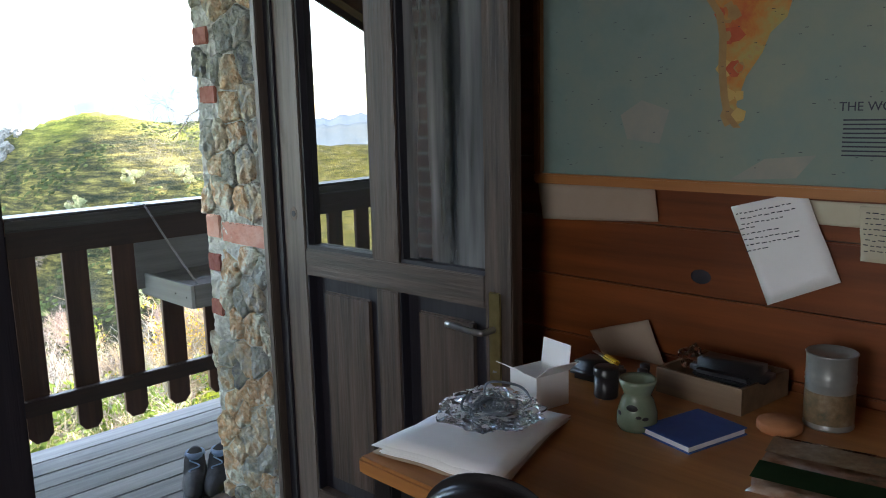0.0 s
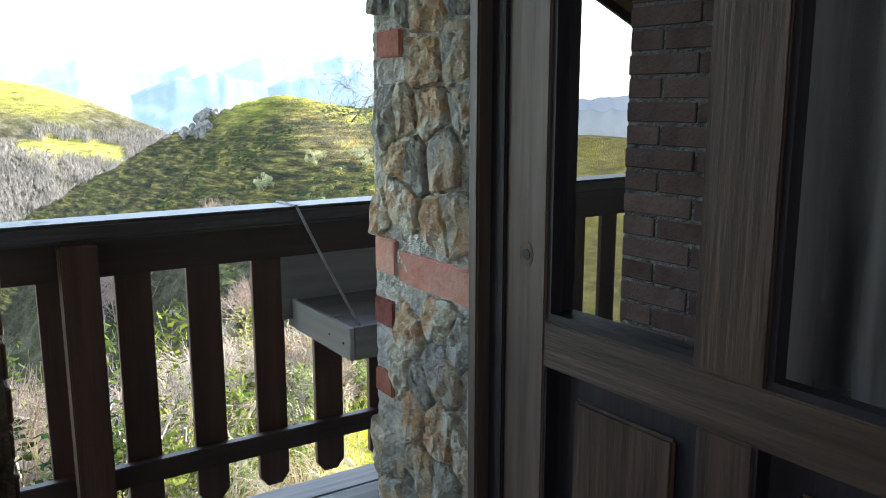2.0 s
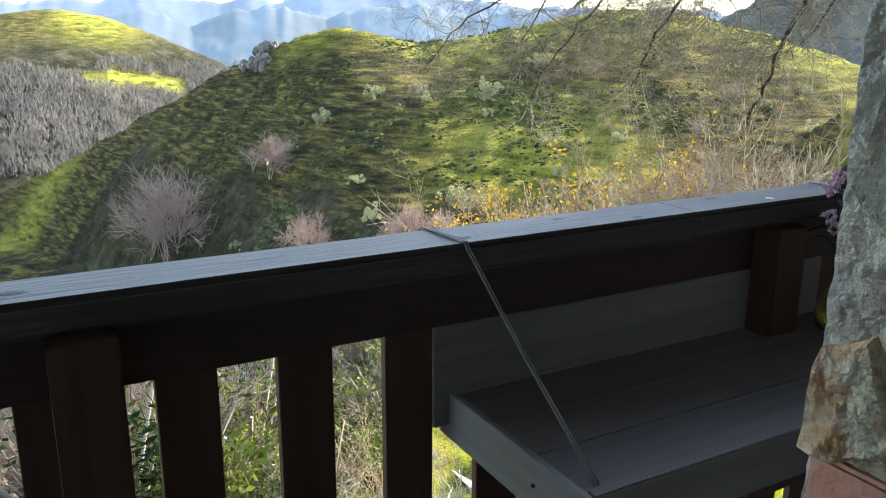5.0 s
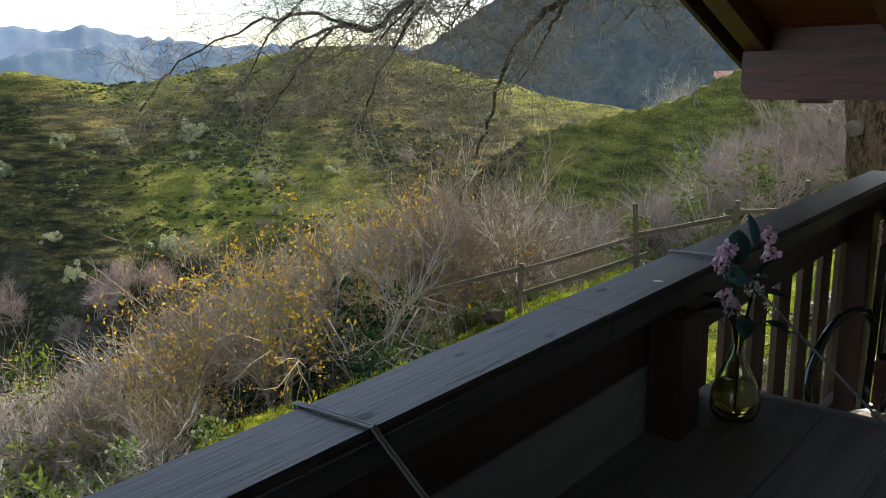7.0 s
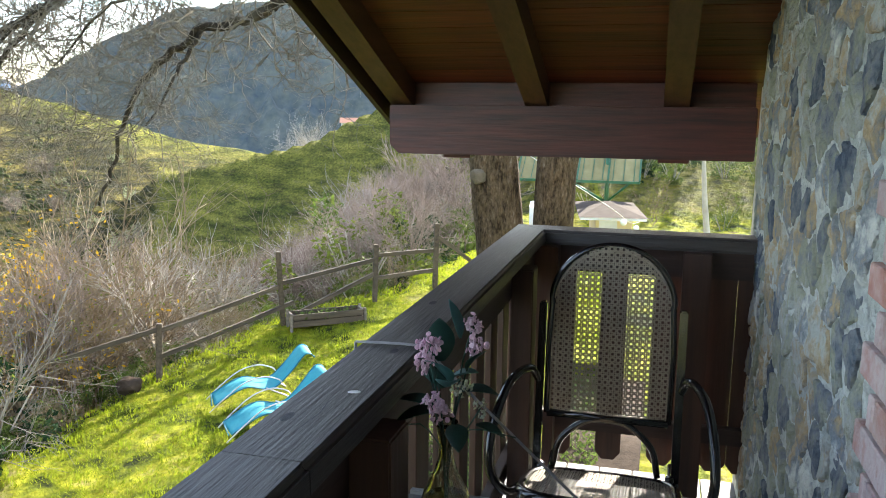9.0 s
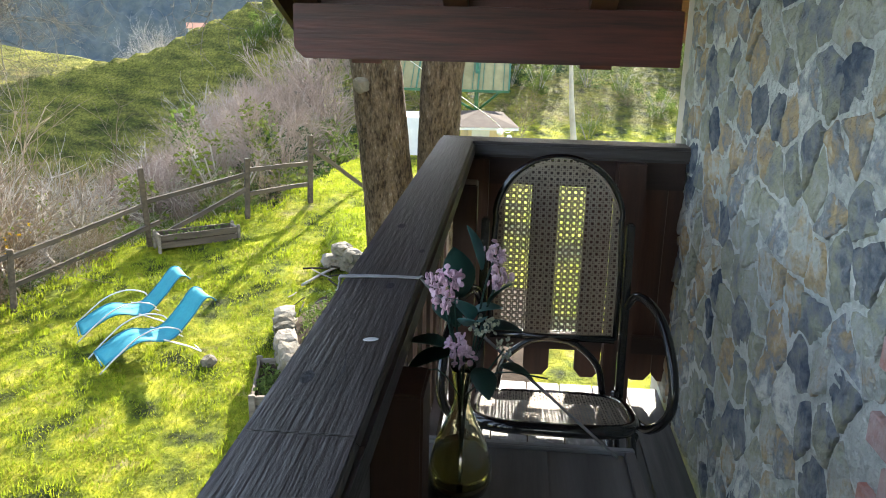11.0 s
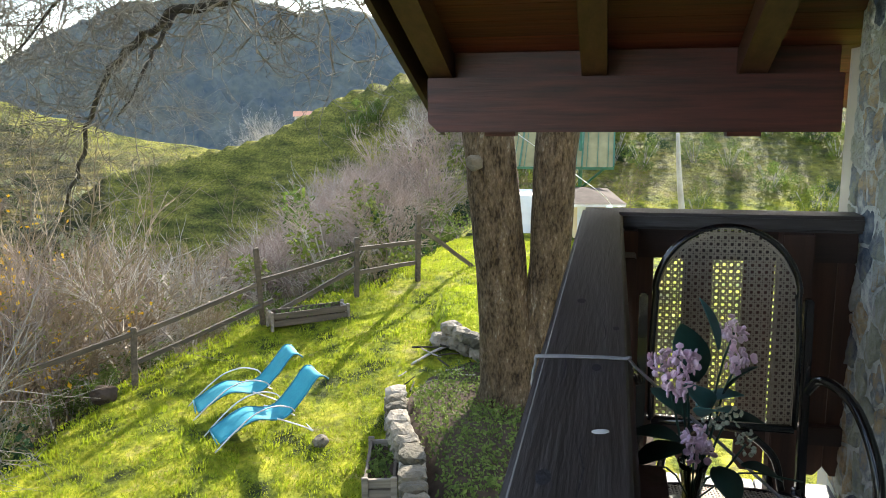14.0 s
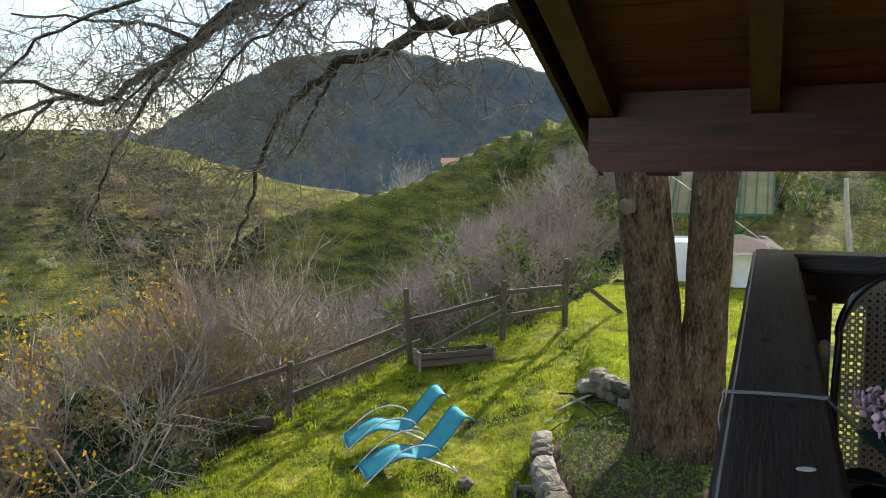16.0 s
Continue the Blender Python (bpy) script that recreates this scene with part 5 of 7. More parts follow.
        v.co = Vector((v.co.x * 0.095 * (1 + 0.25 * n_), v.co.y * 0.10 * (1 + 0.25 * n_), max(0.001, 0.020 + v.co.z * 0.022 * (1 + 0.9 * n_))))
    part("film", bm, "bag", bag, smooth=False)
    for i in range(9):
        cx_, cy_ = rng.uniform(-0.03, 0.03), rng.uniform(-0.04, 0.04)
        pts = [(cx_ + 0.035 * math.cos(k * 1.1 + i), cy_ + 0.035 * math.sin(k * 1.1 + i) * rng.uniform(0.5, 1.2), 0.012 + 0.02 * rng.random()) for k in range(7)]
        tube("cable", pts, 0.0028, "cable", bag, sides=6, n=4)
    tube("cable", [(0.01, 0.03, 0.03), (0.05, 0.05, 0.05), (0.085, 0.0, 0.045), (0.06, -0.05, 0.035), (0.02, -0.06, 0.03)], 0.0026, "cable", bag, sides=6)
    # open white carton
    c = thing("open_carton", (-0.155, -1.655, TZ), "small open white cardboard carton with raised flaps on the desk", "box", rz=-12)
    s = 0.045
    for lo, hi in (((-s, -s, 0), (-s + 0.002, s, 0.075)), ((s - 0.002, -s, 0), (s, s, 0.075)), ((-s + 0.002, -s, 0), (s - 0.002, -s + 0.002, 0.075)), ((-s + 0.002, s - 0.002, 0), (s - 0.002, s, 0.075)), ((-s + 0.002, -s + 0.002, 0), (s - 0.002, s - 0.002, 0.002))):
        part("side", boxed(lo, hi), "paper", c)
    part("flap", boxed((s - 0.002, -s, 0), (s, s, 0.06), pose(0, 0, 0.076, 0, 8, 0)), "paper", c)
    part("flap", boxed((-0.001, -s, 0), (0.001, s, 0.045), pose(-s, 0, 0.076, 0, -60, 0)), "paper", c)
    part("flap", boxed((-s, -0.001, 0), (s, 0.001, 0.045), pose(0, -s, 0.076, 50, 0, 0)), "paper", c)
    # oil burner
    ob_ = thing("oil_burner", (-0.135, -1.888, TZ), "pale green glazed ceramic oil burner", "oil burner")
    lathe("body", [(0, 0), (0.038, 0), (0.041, 0.010), (0.040, 0.035), (0.031, 0.062), (0.026, 0.070), (0.030, 0.077), (0.037, 0.095), (0.036, 0.103), (0.031, 0.097), (0.02, 0.087), (0, 0.083)], "celadon", ob_, sides=32)
    bm = bmesh.new()
    for (a_, z, w_) in ((150, 0.035, 0.008), (195, 0.05, 0.012), (235, 0.03, 0.007), (215, 0.033, 0.006)):
        rr = 0.0395 if z < 0.04 else 0.036
        bmesh.ops.create_icosphere(bm, subdivisions=2, radius=w_, matrix=pose(rr * math.cos(radians(a_)), rr * math.sin(radians(a_)), z, 0, 0, a_) @ Matrix.Diagonal((0.2, 1, 0.6, 1)))
    part("opening", bm, "plastic_black", ob_)
    # blue notebook
    nb = thing("blue_notebook", (-0.095, -1.99, TZ), "closed dark blue hardback notebook lying on the desk", "book", rz=-14)
    part("page_block", boxed((-0.078, -0.058, 0.002), (0.078, 0.058, 0.013)), "paper", nb)
    part("cover", boxed((-0.082, -0.062, 0.013), (0.082, 0.062, 0.0155)), "blue_cloth", nb, bevel=0.001)
    part("cover", boxed((-0.082, -0.062, 0.0), (0.082, 0.062, 0.002)), "blue_cloth", nb)
    part("spine", boxed((-0.082, 0.058, 0.002), (0.082, 0.062, 0.013)), "blue_cloth", nb)
    # tray box with oddments
    bx_ = thing("wooden_box", (0.155, -1.925, TZ), "shallow pale wooden box holding a black pouch and oddments", "box", rz=-6)
    for lo, hi in (((-0.095, -0.105, 0), (-0.087, 0.105, 0.058)), ((0.087, -0.105, 0), (0.095, 0.105, 0.058)), ((-0.087, -0.105, 0), (0.087, -0.097, 0.058)), ((-0.087, 0.097, 0), (0.087, 0.105, 0.058)), ((-0.087, -0.097, 0), (0.087, 0.097, 0.005))):
        part("box_side", boxed(lo, hi), "box_wood", bx_)
    p_ = tagged(part("glasses_case", boxed((-0.062, -0.088, -0.008), (0.03, 0.082, 0.040)), "leather", bevel=0.018, smooth=True), "black zipped pouch in the wooden box", "pouch")
    p_.location = (0.16, -1.95, TZ + 0.045)
    p2 = tagged(part("black_case", boxed((-0.02, -0.07, 0), (0.015, 0.06, 0.02)), "plastic_black", bevel=0.008), "slim black plastic case in the wooden box", "case")
    p2.location = (0.098, -1.95, TZ + 0.048)
    bm = bmesh.new()
    bmesh.ops.create_icosphere(bm, subdivisions=3, radius=0.026)
    for v in bm.verts:
        v.co *= 1 + 0.6 * noise.noise(v.co * 60)
    cr = tagged(part("crumpled_film", bm, "bag"), "crumpled clear plastic film in the wooden box", "packaging")
    cr.location = (0.15, -1.855, TZ + 0.072)
    # disc, tin, brochure
    cd = thing("clay_disc", (0.035, -2.105, TZ), "round reddish clay disc beside the tin", "coaster")
    lathe("disc", [(0, 0), (0.040, 0), (0.044, 0.004), (0.044, 0.016), (0.041, 0.020), (0, 0.020)], "cork", cd, sides=12)
    tn = thing("tin_can", (0.125, -2.165, TZ), "printed silver-grey tin can with ribs on the desk", "tin")
    lathe("can", [(0, 0), (0.047, 0), (0.048, 0.004), (0.0465, 0.008), (0.0465, 0.090), (0.048, 0.094), (0.0465, 0.098), (0.048, 0.103), (0.0465, 0.108), (0.0465, 0.145), (0.049, 0.150), (0.047, 0.152), (0.045, 0.146), (0, 0.146)], "tin", tn, sides=32)
    lathe("print_band", [(0.0472, 0.012), (0.0472, 0.075)], "tin_print", tn, sides=32)
    br = page("brochure", [(-0.005, -2.115, TZ + 0.003), (0.03, -2.33, TZ + 0.003), (-0.22, -2.43, TZ + 0.003), (-0.255, -2.165, TZ + 0.003)], "card_print", "glossy printed brochure with woodland picture on the desk", "brochure")
    for c0, mt in ((0.08, "tin_print"), (0.55, "leaf_dark")):
        P_ = [Vector((-0.005, -2.115, TZ + 0.009)), Vector((0.03, -2.33, TZ + 0.009)), Vector((-0.22, -2.43, TZ + 0.009)), Vector((-0.255, -2.165, TZ + 0.009))]
        q_ = [P_[0].lerp(P_[3], c0), P_[1].lerp(P_[2], c0), P_[1].lerp(P_[2], c0 + 0.3), P_[0].lerp(P_[3], c0 + 0.3)]
        pb = bmesh.new()
        pb.faces.new([pb.verts.new(v_) for v_ in q_])
        part("picture", pb, mt, br)
    # things by the wall
    pc = tagged(part("brown_purse", boxed((-0.05, -0.06, 0), (0.05, 0.06, 0.045)), "leather", bevel=0.018, smooth=True), "dark brown leather purse by the wall", "purse")
    pc.location = (0.06, -1.66, TZ)
    kn = thing("craft_knife", (0.05, -1.70, TZ + 0.052), "yellow handled craft knife lying on the purse", "knife", rz=62)
    part("handle", boxed((-0.04, -0.008, 0), (0.02, 0.008, 0.012)), "plastic_yellow", kn, bevel=0.004)
    part("blade", boxed((0.02, -0.005, 0.004), (0.075, 0.005, 0.006)), "steel", kn)
    for i, (x, y) in enumerate(((0.03, -1.80), (0.065, -1.785))):
        jb = thing("ink_bottle", (x, y, TZ), "small dark glass bottle with a black cap", "bottle", "small dark bottles")
        lathe("bottle_body", [(0, 0), (0.016, 0), (0.018, 0.004), (0.018, 0.034), (0.010, 0.042), (0.010, 0.048), (0, 0.048)], "plastic_black", jb, sides=16)
        lathe("cap", [(0.0115, 0.046), (0.0115, 0.060), (0, 0.060)], "leather", jb, sides=16)
    jar = thing("black_jar", (-0.03, -1.745, TZ), "small black lidded jar beside the oil burner", "jar")
    lathe("jar_body", [(0, 0), (0.025, 0), (0.027, 0.004), (0.027, 0.050), (0, 0.050)], "plastic_black", jar, sides=20)
    lathe("lid", [(0.0285, 0.050), (0.0285, 0.066), (0.026, 0.069), (0, 0.069)], "leather", jar, sides=20)
    page("leaning_card", [(0.262, -1.50, 0.71), (0.268, -1.67, 0.768), (0.235, -1.735, TZ + 0.004), (0.225, -1.56, TZ + 0.004)], "paper_tan", "tan card leaning against the wall", "card")
    # papers pinned to the wall
    page("folded_note", [(W - 0.012, -1.325, 1.098), (W - 0.012, -1.685, 1.10), (W - 0.004, -1.69, 1.018), (W - 0.004, -1.33, 0.998)], "paper_tan", "tan folded paper pinned under the map", "paper", group="papers on the wall")
    pg = page("handwritten_note", [(W - 0.012, -1.881, 1.070), (W - 0.012, -2.045, 1.115), (W - 0.008, -2.125, 0.925), (W - 0.02, -1.977, 0.855)], "paper", "white handwritten sheet pinned askew under the map", "paper", group="papers on the wall")
    al = Vector((0, -0.164, 0.045)).normalized()
    dn = Vector((0, -0.09, -0.2)).normalized()
    writing(pg, (W - 0.0215, -1.895, 1.055), al, dn, 3, [0.12, 0.13, 0.10], 0.0022, 4, 0.013)
    writing(pg, (W - 0.0215, -1.90, 1.02), al, dn, 5, [0.04, 0.09, 0.13, 0.12, 0.05], 0.0022, 6, 0.013)
    page("cream_note", [(W - 0.007, -2.05, 1.095), (W - 0.007, -2.30, 1.095), (W - 0.003, -2.30, 1.044), (W - 0.003, -2.06, 1.044)], "paper_cream", "cream paper strip pinned under the map", "paper", group="papers on the wall")
    pp = page("cream_list", [(W - 0.012, -2.155, 1.09), (W - 0.012, -2.29, 1.09), (W - 0.008, -2.29, 0.975), (W - 0.008, -2.16, 0.975)], "paper_cream", "cream handwritten list pinned under the map", "paper", group="papers on the wall")
    writing(pp, (W - 0.018, -2.165, 1.078), (0, -1, 0), (0, 0, -1), 8, [0.06, 0.09, 0.05], 0.002, 9)
    # desk chair
    ch = thing("desk_chair", (-0.72, -2.00, FLOOR), "black leather desk chair with a padded stitched back", "chair", rz=22)
    bm = boxed((-0.028, -0.12, 0.50), (0.028, 0.12, 0.915))
    bmesh.ops.subdivide_edges(bm, edges=bm.edges[:], cuts=3, use_grid_fill=True)
    for v in bm.verts:
        v.co.x += 0.9 * v.co.y ** 2
        v.co.z -= 3.4 * v.co.y ** 2 * (v.co.z > 0.75)
    bmesh.ops.bevel(bm, geom=[e_ for e_ in bm.edges if len(e_.link_faces) == 2 and e_.calc_face_angle(0) > 0.7], offset=0.02, segments=3, affect="EDGES")
    back = part("backrest", bm, "leather", ch, smooth=True)
    back.modifiers.new("rounding", "SUBSURF").levels = 2
    back.modifiers["rounding"].render_levels = 2
    part("seat", boxed((-0.46, -0.23, 0.40), (-0.03, 0.23, 0.47)), "leather", ch, bevel=0.02)
    tube("column", [(-0.22, 0, 0.06), (-0.22, 0, 0.40)], 0.025, "steel", ch, n=0)
    for i in range(5):
        a_ = i * 2 * math.pi / 5
        tube("foot", [(-0.22, 0, 0.09), (-0.22 + 0.27 * math.cos(a_), 0.27 * math.sin(a_), 0.035)], 0.018, "plastic_black", ch, n=0)


build_desk()


def build_boots():
    for i, (x, y, rz) in enumerate(((-0.065, 0.17, 238), (0.015, 0.130, 228))):
        b = thing("hiking_boot", (x, y, DECK), "worn dark hiking boot with blue laces on the deck", "boot", "pair of boots", rz=rz)
        bm = bmesh.new()
        bmesh.ops.create_icosphere(bm, subdivisions=3, radius=1.0)
        for v in bm.verts:
            x_, y_, z_ = v.co
            h = 0.052 + 0.05 * max(0, -x_)
            v.co = Vector((x_ * 0.145, y_ * 0.050, max(0.02, 0.045 + z_ * h + (0.045 if x_ < -0.25 and z_ > 0.3 else 0))))
        part("upper", bm, "boot", b, smooth=True)
        bm = boxed((-0.14, -0.045, 0), (0.145, 0.045, 0.026))
        part("sole", bm, "plastic_black", b, bevel=0.012)
        lathe("collar", [(0.036, 0.0), (0.042, 0.012), (0.038, 0.026), (0.030, 0.026), (0.028, 0.0)], "boot_trim", b, center=(-0.07, 0, 0.115))
        tube("lace", [(-0.03, -0.02, 0.118), (0.0, 0.02, 0.105), (0.02, -0.02, 0.095), (0.045, 0.02, 0.085), (0.065, -0.015, 0.075)], 0.003, "boot_trim", b, sides=5)


build_boots()


# ---- plants ----
def branch_data(rng, origin, direction, length, radius, level, maxlevel, verts, faces, kids=(4, 4, 3, 3), droop=0.0, tips=None, trunk=None, gnarl=0.0):
    d = Vector(direction).normalized()
    pts = [Vector(origin)]
    segs = (3 if level < 2 else 2) + (2 if gnarl else 0)
    for s in range(segs):
        j = Vector((rng.gauss(0, 1), rng.gauss(0, 1), rng.gauss(0, 1))) * (0.17 + gnarl)
        d = (d + j + Vector((0, 0, -droop * (level > 0)))).normalized()
        pts.append(pts[-1] + d * (length / segs))
    if trunk is not None and level == 0:
        tube_data(pts, [radius * (1 - 0.5 * i / segs) for i in range(segs + 1)], 6, *trunk)
    else:
        tube_data(pts, [radius * (1 - 0.6 * i / segs) for i in range(segs + 1)], 3, verts, faces)
    if level >= maxlevel:
        if tips is not None:
            tips.append((pts[-1], d))
        return
    for k in range(kids[min(level, len(kids) - 1)]):
        t = rng.uniform(0.35, 1.0)
        i = min(int(t * segs), segs - 1)
        p = pts[i].lerp(pts[i + 1], t * segs - i)
        side = Vector((rng.gauss(0, 1), rng.gauss(0, 1), rng.gauss(0, 1)))
        nd = (d * 1.15 + side.normalized() * rng.uniform(0.6, 1.1) + Vector((0, 0, 0.12))).normalized()
        branch_data(rng, p, nd, length * rng.uniform(0.45, 0.75), radius * 0.6, level + 1, maxlevel, verts, faces, kids, droop, tips, trunk, gnarl)


def leaf_quads(rng, points, size, per, spread):
    v, f = [], []
    for p in points:
        for _ in range(per):
            c = Vector(p) + Vector((rng.gauss(0, spread), rng.gauss(0, spread), rng.gauss(0, spread)))
            a_ = Vector((rng.gauss(0, 1), rng.gauss(0, 1), rng.gauss(0, 1))).normalized()
            b_ = a_.orthogonal().normalized()
            s = size * rng.uniform(0.6, 1.3)
            b0 = len(v)
            v += [c - a_ * s, c + b_ * s * 0.5, c + a_ * s, c - b_ * s * 0.5]
            f.append((b0, b0 + 1, b0 + 2, b0 + 3))
    return v, f


def plant(name, seed, height, stems, material, label, category, leaf=None, leaf_per=2, leaf_size=0.05, lean=0.35, levels=3, r0=0.03, kids=(4, 4, 3), group=""):
    """A bare or leafy plant of unit pattern: trunk and crown."""
    rng = random.Random(seed)
    tv, tf, v, f, tips = [], [], [], [], []
    for s in range(stems):
        a_ = rng.uniform(0, 2 * math.pi)
        o = Vector((math.cos(a_) * 0.12 * (stems > 1), math.sin(a_) * 0.12 * (stems > 1), -0.15))
        branch_data(rng, o, (math.cos(a_) * lean, math.sin(a_) * lean, 1), height * rng.uniform(0.5, 0.68), r0, 0, levels, v, f, kids, 0.0, tips, (tv, tf))
    k = height / max(p.z for p in v)
    tv, v = [p * k for p in tv], [p * k for p in v]
    tips = [(p * k, d) for p, d in tips]
    t = thing(name, (0, 0, -500), label, category, group)
    raw("trunk", tv, tf, material, t)
    raw("crown", v, f, material, t)
    if leaf:
        lv, lf = leaf_quads(rng, [p for p, _ in tips], leaf_size, leaf_per, 0.07 * height / 3)
        raw("foliage", lv, lf, leaf, t)
    return t


def shrub(name, seed, size, material, label, category, count=900, leaf_size=0.05, group=""):
    """A leafy shrub: stems and many small leaves in an uneven crown."""
    rng = random.Random(seed)
    v, f, pts = [], [], []
    for s in range(7):
        a_ = rng.uniform(0, 6.28)
        tube_data(curve_points([(0, 0, -0.1), (0.2 * size * math.cos(a_), 0.2 * size * math.sin(a_), 0.4 * size), (0.42 * size * math.cos(a_), 0.42 * size * math.sin(a_), 0.8 * size)], 2), 0.012, 4, v, f)
    clumps = [Vector((rng.gauss(0, 0.30) * size, rng.gauss(0, 0.30) * size, abs(rng.gauss(0.5, 0.26)) * size)) for _ in range(16)]
    for _ in range(count):
        c = rng.choice(clumps)
        pts.append(c + Vector((rng.gauss(0, 1), rng.gauss(0, 1), rng.gauss(0, 1))).normalized() * 0.17 * size * rng.uniform(0.5, 1.1))
    t = thing(name, (0, 0, -500), label, category, group)
    raw("stem", v, f, "twig_grey", t)
    lv, lf = leaf_quads(rng, pts, leaf_size, 1, 0.01)
    raw("foliage", lv, lf, material, t)
    return t


def place(proto, x, y, z, s, rz, tilt=0.0):
    ob = copy_thing(proto, pose(x, y, z, tilt, 0, rz))
    ob.scale = (s, s, s * 1.0)
    return ob


TOP = ([-5, 6, 25, 30, 34, 38, 46, 53, 57, 60, 64.3, 68.4, 72.5, 76.4, 82], [-19, -19.5, -17.5, -13.5, -11, -9.5, -6.5, -7.0, -8.0, -9.0, -8.2, -4.6, -0.8, 1.6, 2.0])


def build_plants():
    G1, G2, G3, G4 = "bare bushes on the slope", "purple-grey bare trees", "leafy shrubs on the slope", "yellow-leaved bushes"
    protos = {
        "grey": [plant("bare_bush", 10 + i, 3.0, 6, "twig_grey", "pale grey leafless bush with fine upright twigs", "bush", lean=0.32, kids=(5, 5, 4), group=G1, r0=0.016) for i in range(3)],
        "coarse": [plant("bare_bush", 70 + i, 3.0, 5, m_, "leafless bush of stout pale stems and branching twigs", "bush", lean=0.34, kids=(4, 4, 3), group=G1, r0=0.030) for i, m_ in enumerate(("twig_grey", "twig_tan", "twig_grey"))],
        "pink": [plant("bare_tree", 80 + i, 3.0, 4, "twig_pink", "pale pinkish bare tree with a dense rounded crown", "tree", lean=0.3, levels=4, kids=(7, 6, 4, 3), group=G2, r0=0.026) for i in range(2)],
        "tan": [plant("bare_bush", 20 + i, 3.0, 7, "twig_tan", "tan leafless bush with a few yellow leaves", "bush", "leaf_lime", 1, 0.025, 0.35, kids=(5, 5, 3), group=G1, r0=0.015) for i in range(3)],
        "purple": [plant("bare_tree", 30 + i, 3.0, 4, "twig_purple", "purple-grey leafless tree with a dense twiggy crown", "tree", lean=0.2, kids=(9, 7, 4), group=G2, r0=0.020) for i in range(3)],
        "yellow": [plant("yellow_bush", 40 + i, 3.0, 5, "twig_tan", "bush with thinning golden yellow leaves", "bush", "leaf_yellow", 3, 0.036, 0.5, kids=(4, 4, 3), group=G4) for i in range(2)],
        "green": [shrub("green_shrub", 50 + i, 1.6, m_, "dense leafy green shrub on the slope", "shrub", 1600, 0.05, G3) for i, m_ in enumerate(("leaf_green", "leaf_lime", "leaf_dark"))],
    }
    rng = random.Random(21)
    done = 0
    tries = 0
    while done < 430 and tries < 9000:
        tries += 1
        az = rng.uniform(-12, 84)
        r = (5.0 if az < 12 else 8.5) + 62 * rng.random() ** 1.5
        x, y = r * math.sin(radians(az)), r * math.cos(radians(az))
        if y < lawn_edge(x) + 0.5:
            continue
        z = land_height(x, y)
        top = 1.35 + r * math.tan(radians(float(np.interp(az, *TOP))))
        h = min(rng.uniform(2.5, 6.0), top - z)
        if h < 0.7:
            continue
        q = rng.random()
        n_ = noise.noise(Vector((x / 7, y / 7, 0)))
        if az > 63:
            kind = "purple" if (q < 0.66 and h > 1.6) else ("green" if q < 0.84 else "grey")
        elif az < 26:
            kind = "green" if q < 0.20 else ("grey" if q < 0.55 else ("tan" if q < 0.75 else "purple"))
        else:
            kind = "yellow" if (n_ > 0.22 and q < 0.3) else ("green" if q < 0.14 else ("grey" if q < 0.50 else ("tan" if q < 0.82 else "purple")))
        if kind == "green" and r < 13 and az > 30:
            kind = "tan"
        if kind in ("grey", "tan") and r > 12 and rng.random() < 0.75:
            kind = "coarse"
        if kind == "green":
            h = min(h, 2.6)
        place(rng.choice(protos[kind]), x, y, z, h / (3.0 if kind != "green" else 1.9), rng.uniform(0, 360))
        done += 1
    for _ in range(130):
        az = rng.uniform(-6, 82)
        r = 8.5 + 44 * rng.random() ** 1.3
        x, y = r * math.sin(radians(az)), r * math.cos(radians(az))
        if y > lawn_edge(x) + 0.6:
            s_ = rng.uniform(0.6, 1.2)
            z, top = land_height(x, y), 1.35 + r * math.tan(radians(float(np.interp(az, *TOP))))
            if z + 1.9 * s_ < top:
                place(protos["green"][rng.choice((0, 2, 2)) if r > 14 else 2], x, y, z - 0.15, s_, rng.uniform(0, 360))
    for az, eb, deg, kind in ((9.5, -15.0, 5.6, "pink"), (8.2, -15.2, 4.0, "coarse"), (16.8, -9.8, 2.8, "pink"), (15.6, -9.4, 1.8, "coarse"), (19.5, -16.0, 3.0, "pink"), (25.0, -15.6, 2.6, "pink"), (27.0, -15.0, 2.8, "pink"), (28.5, -15.4, 2.4, "pink"), (31.0, -13.5, 2.2, "coarse")):
        r = 40.0
        while r < 300:
            x, y = r * math.sin(radians(az)), r * math.cos(radians(az))
            if land_height(x, y) > 1.35 + r * math.tan(radians(eb)):
                break
            r += 2
        for dx in (-0.3, 0.3):
            place(protos[kind][int(dx > 0)], x + dx * 3, y, land_height(x, y) - 0.3, 1.25 * r * math.tan(radians(deg)) / 3.0 / math.cos(radians(eb)), rng.uniform(0, 360))
    for az, r, h, kind in ((44.5, 12.5, 4.4, "yellow"), (40.5, 13.5, 4.6, "yellow"), (42.5, 14.5, 5.2, "yellow"), (33, 12.5, 3.2, "yellow"), (36.5, 14, 4.0, "yellow"), (31.5, 16, 4.5, "yellow"), (39, 17, 5.0, "yellow"), (26, 13, 3.0, "yellow"), (21.5, 14, 3.2, "yellow"), (24, 9.5, 2.0, "yellow")):
        x, y = r * math.sin(radians(az)), r * math.cos(radians(az))
        z = land_height(x, y)
        top = 1.35 + r * math.tan(radians(float(np.interp(az, *TOP)) + 1.0))
        place(protos[kind][0], x, y, z, max(0.4, min(h, top - z) / 3), rng.uniform(0, 360))
    sap = plant("sapling", 61, 3.0, 3, "twig_tan", "tall pale grey leafless sapling with open branches", "tree", lean=0.3, kids=(5, 5, 4), r0=0.026, group="pale saplings")
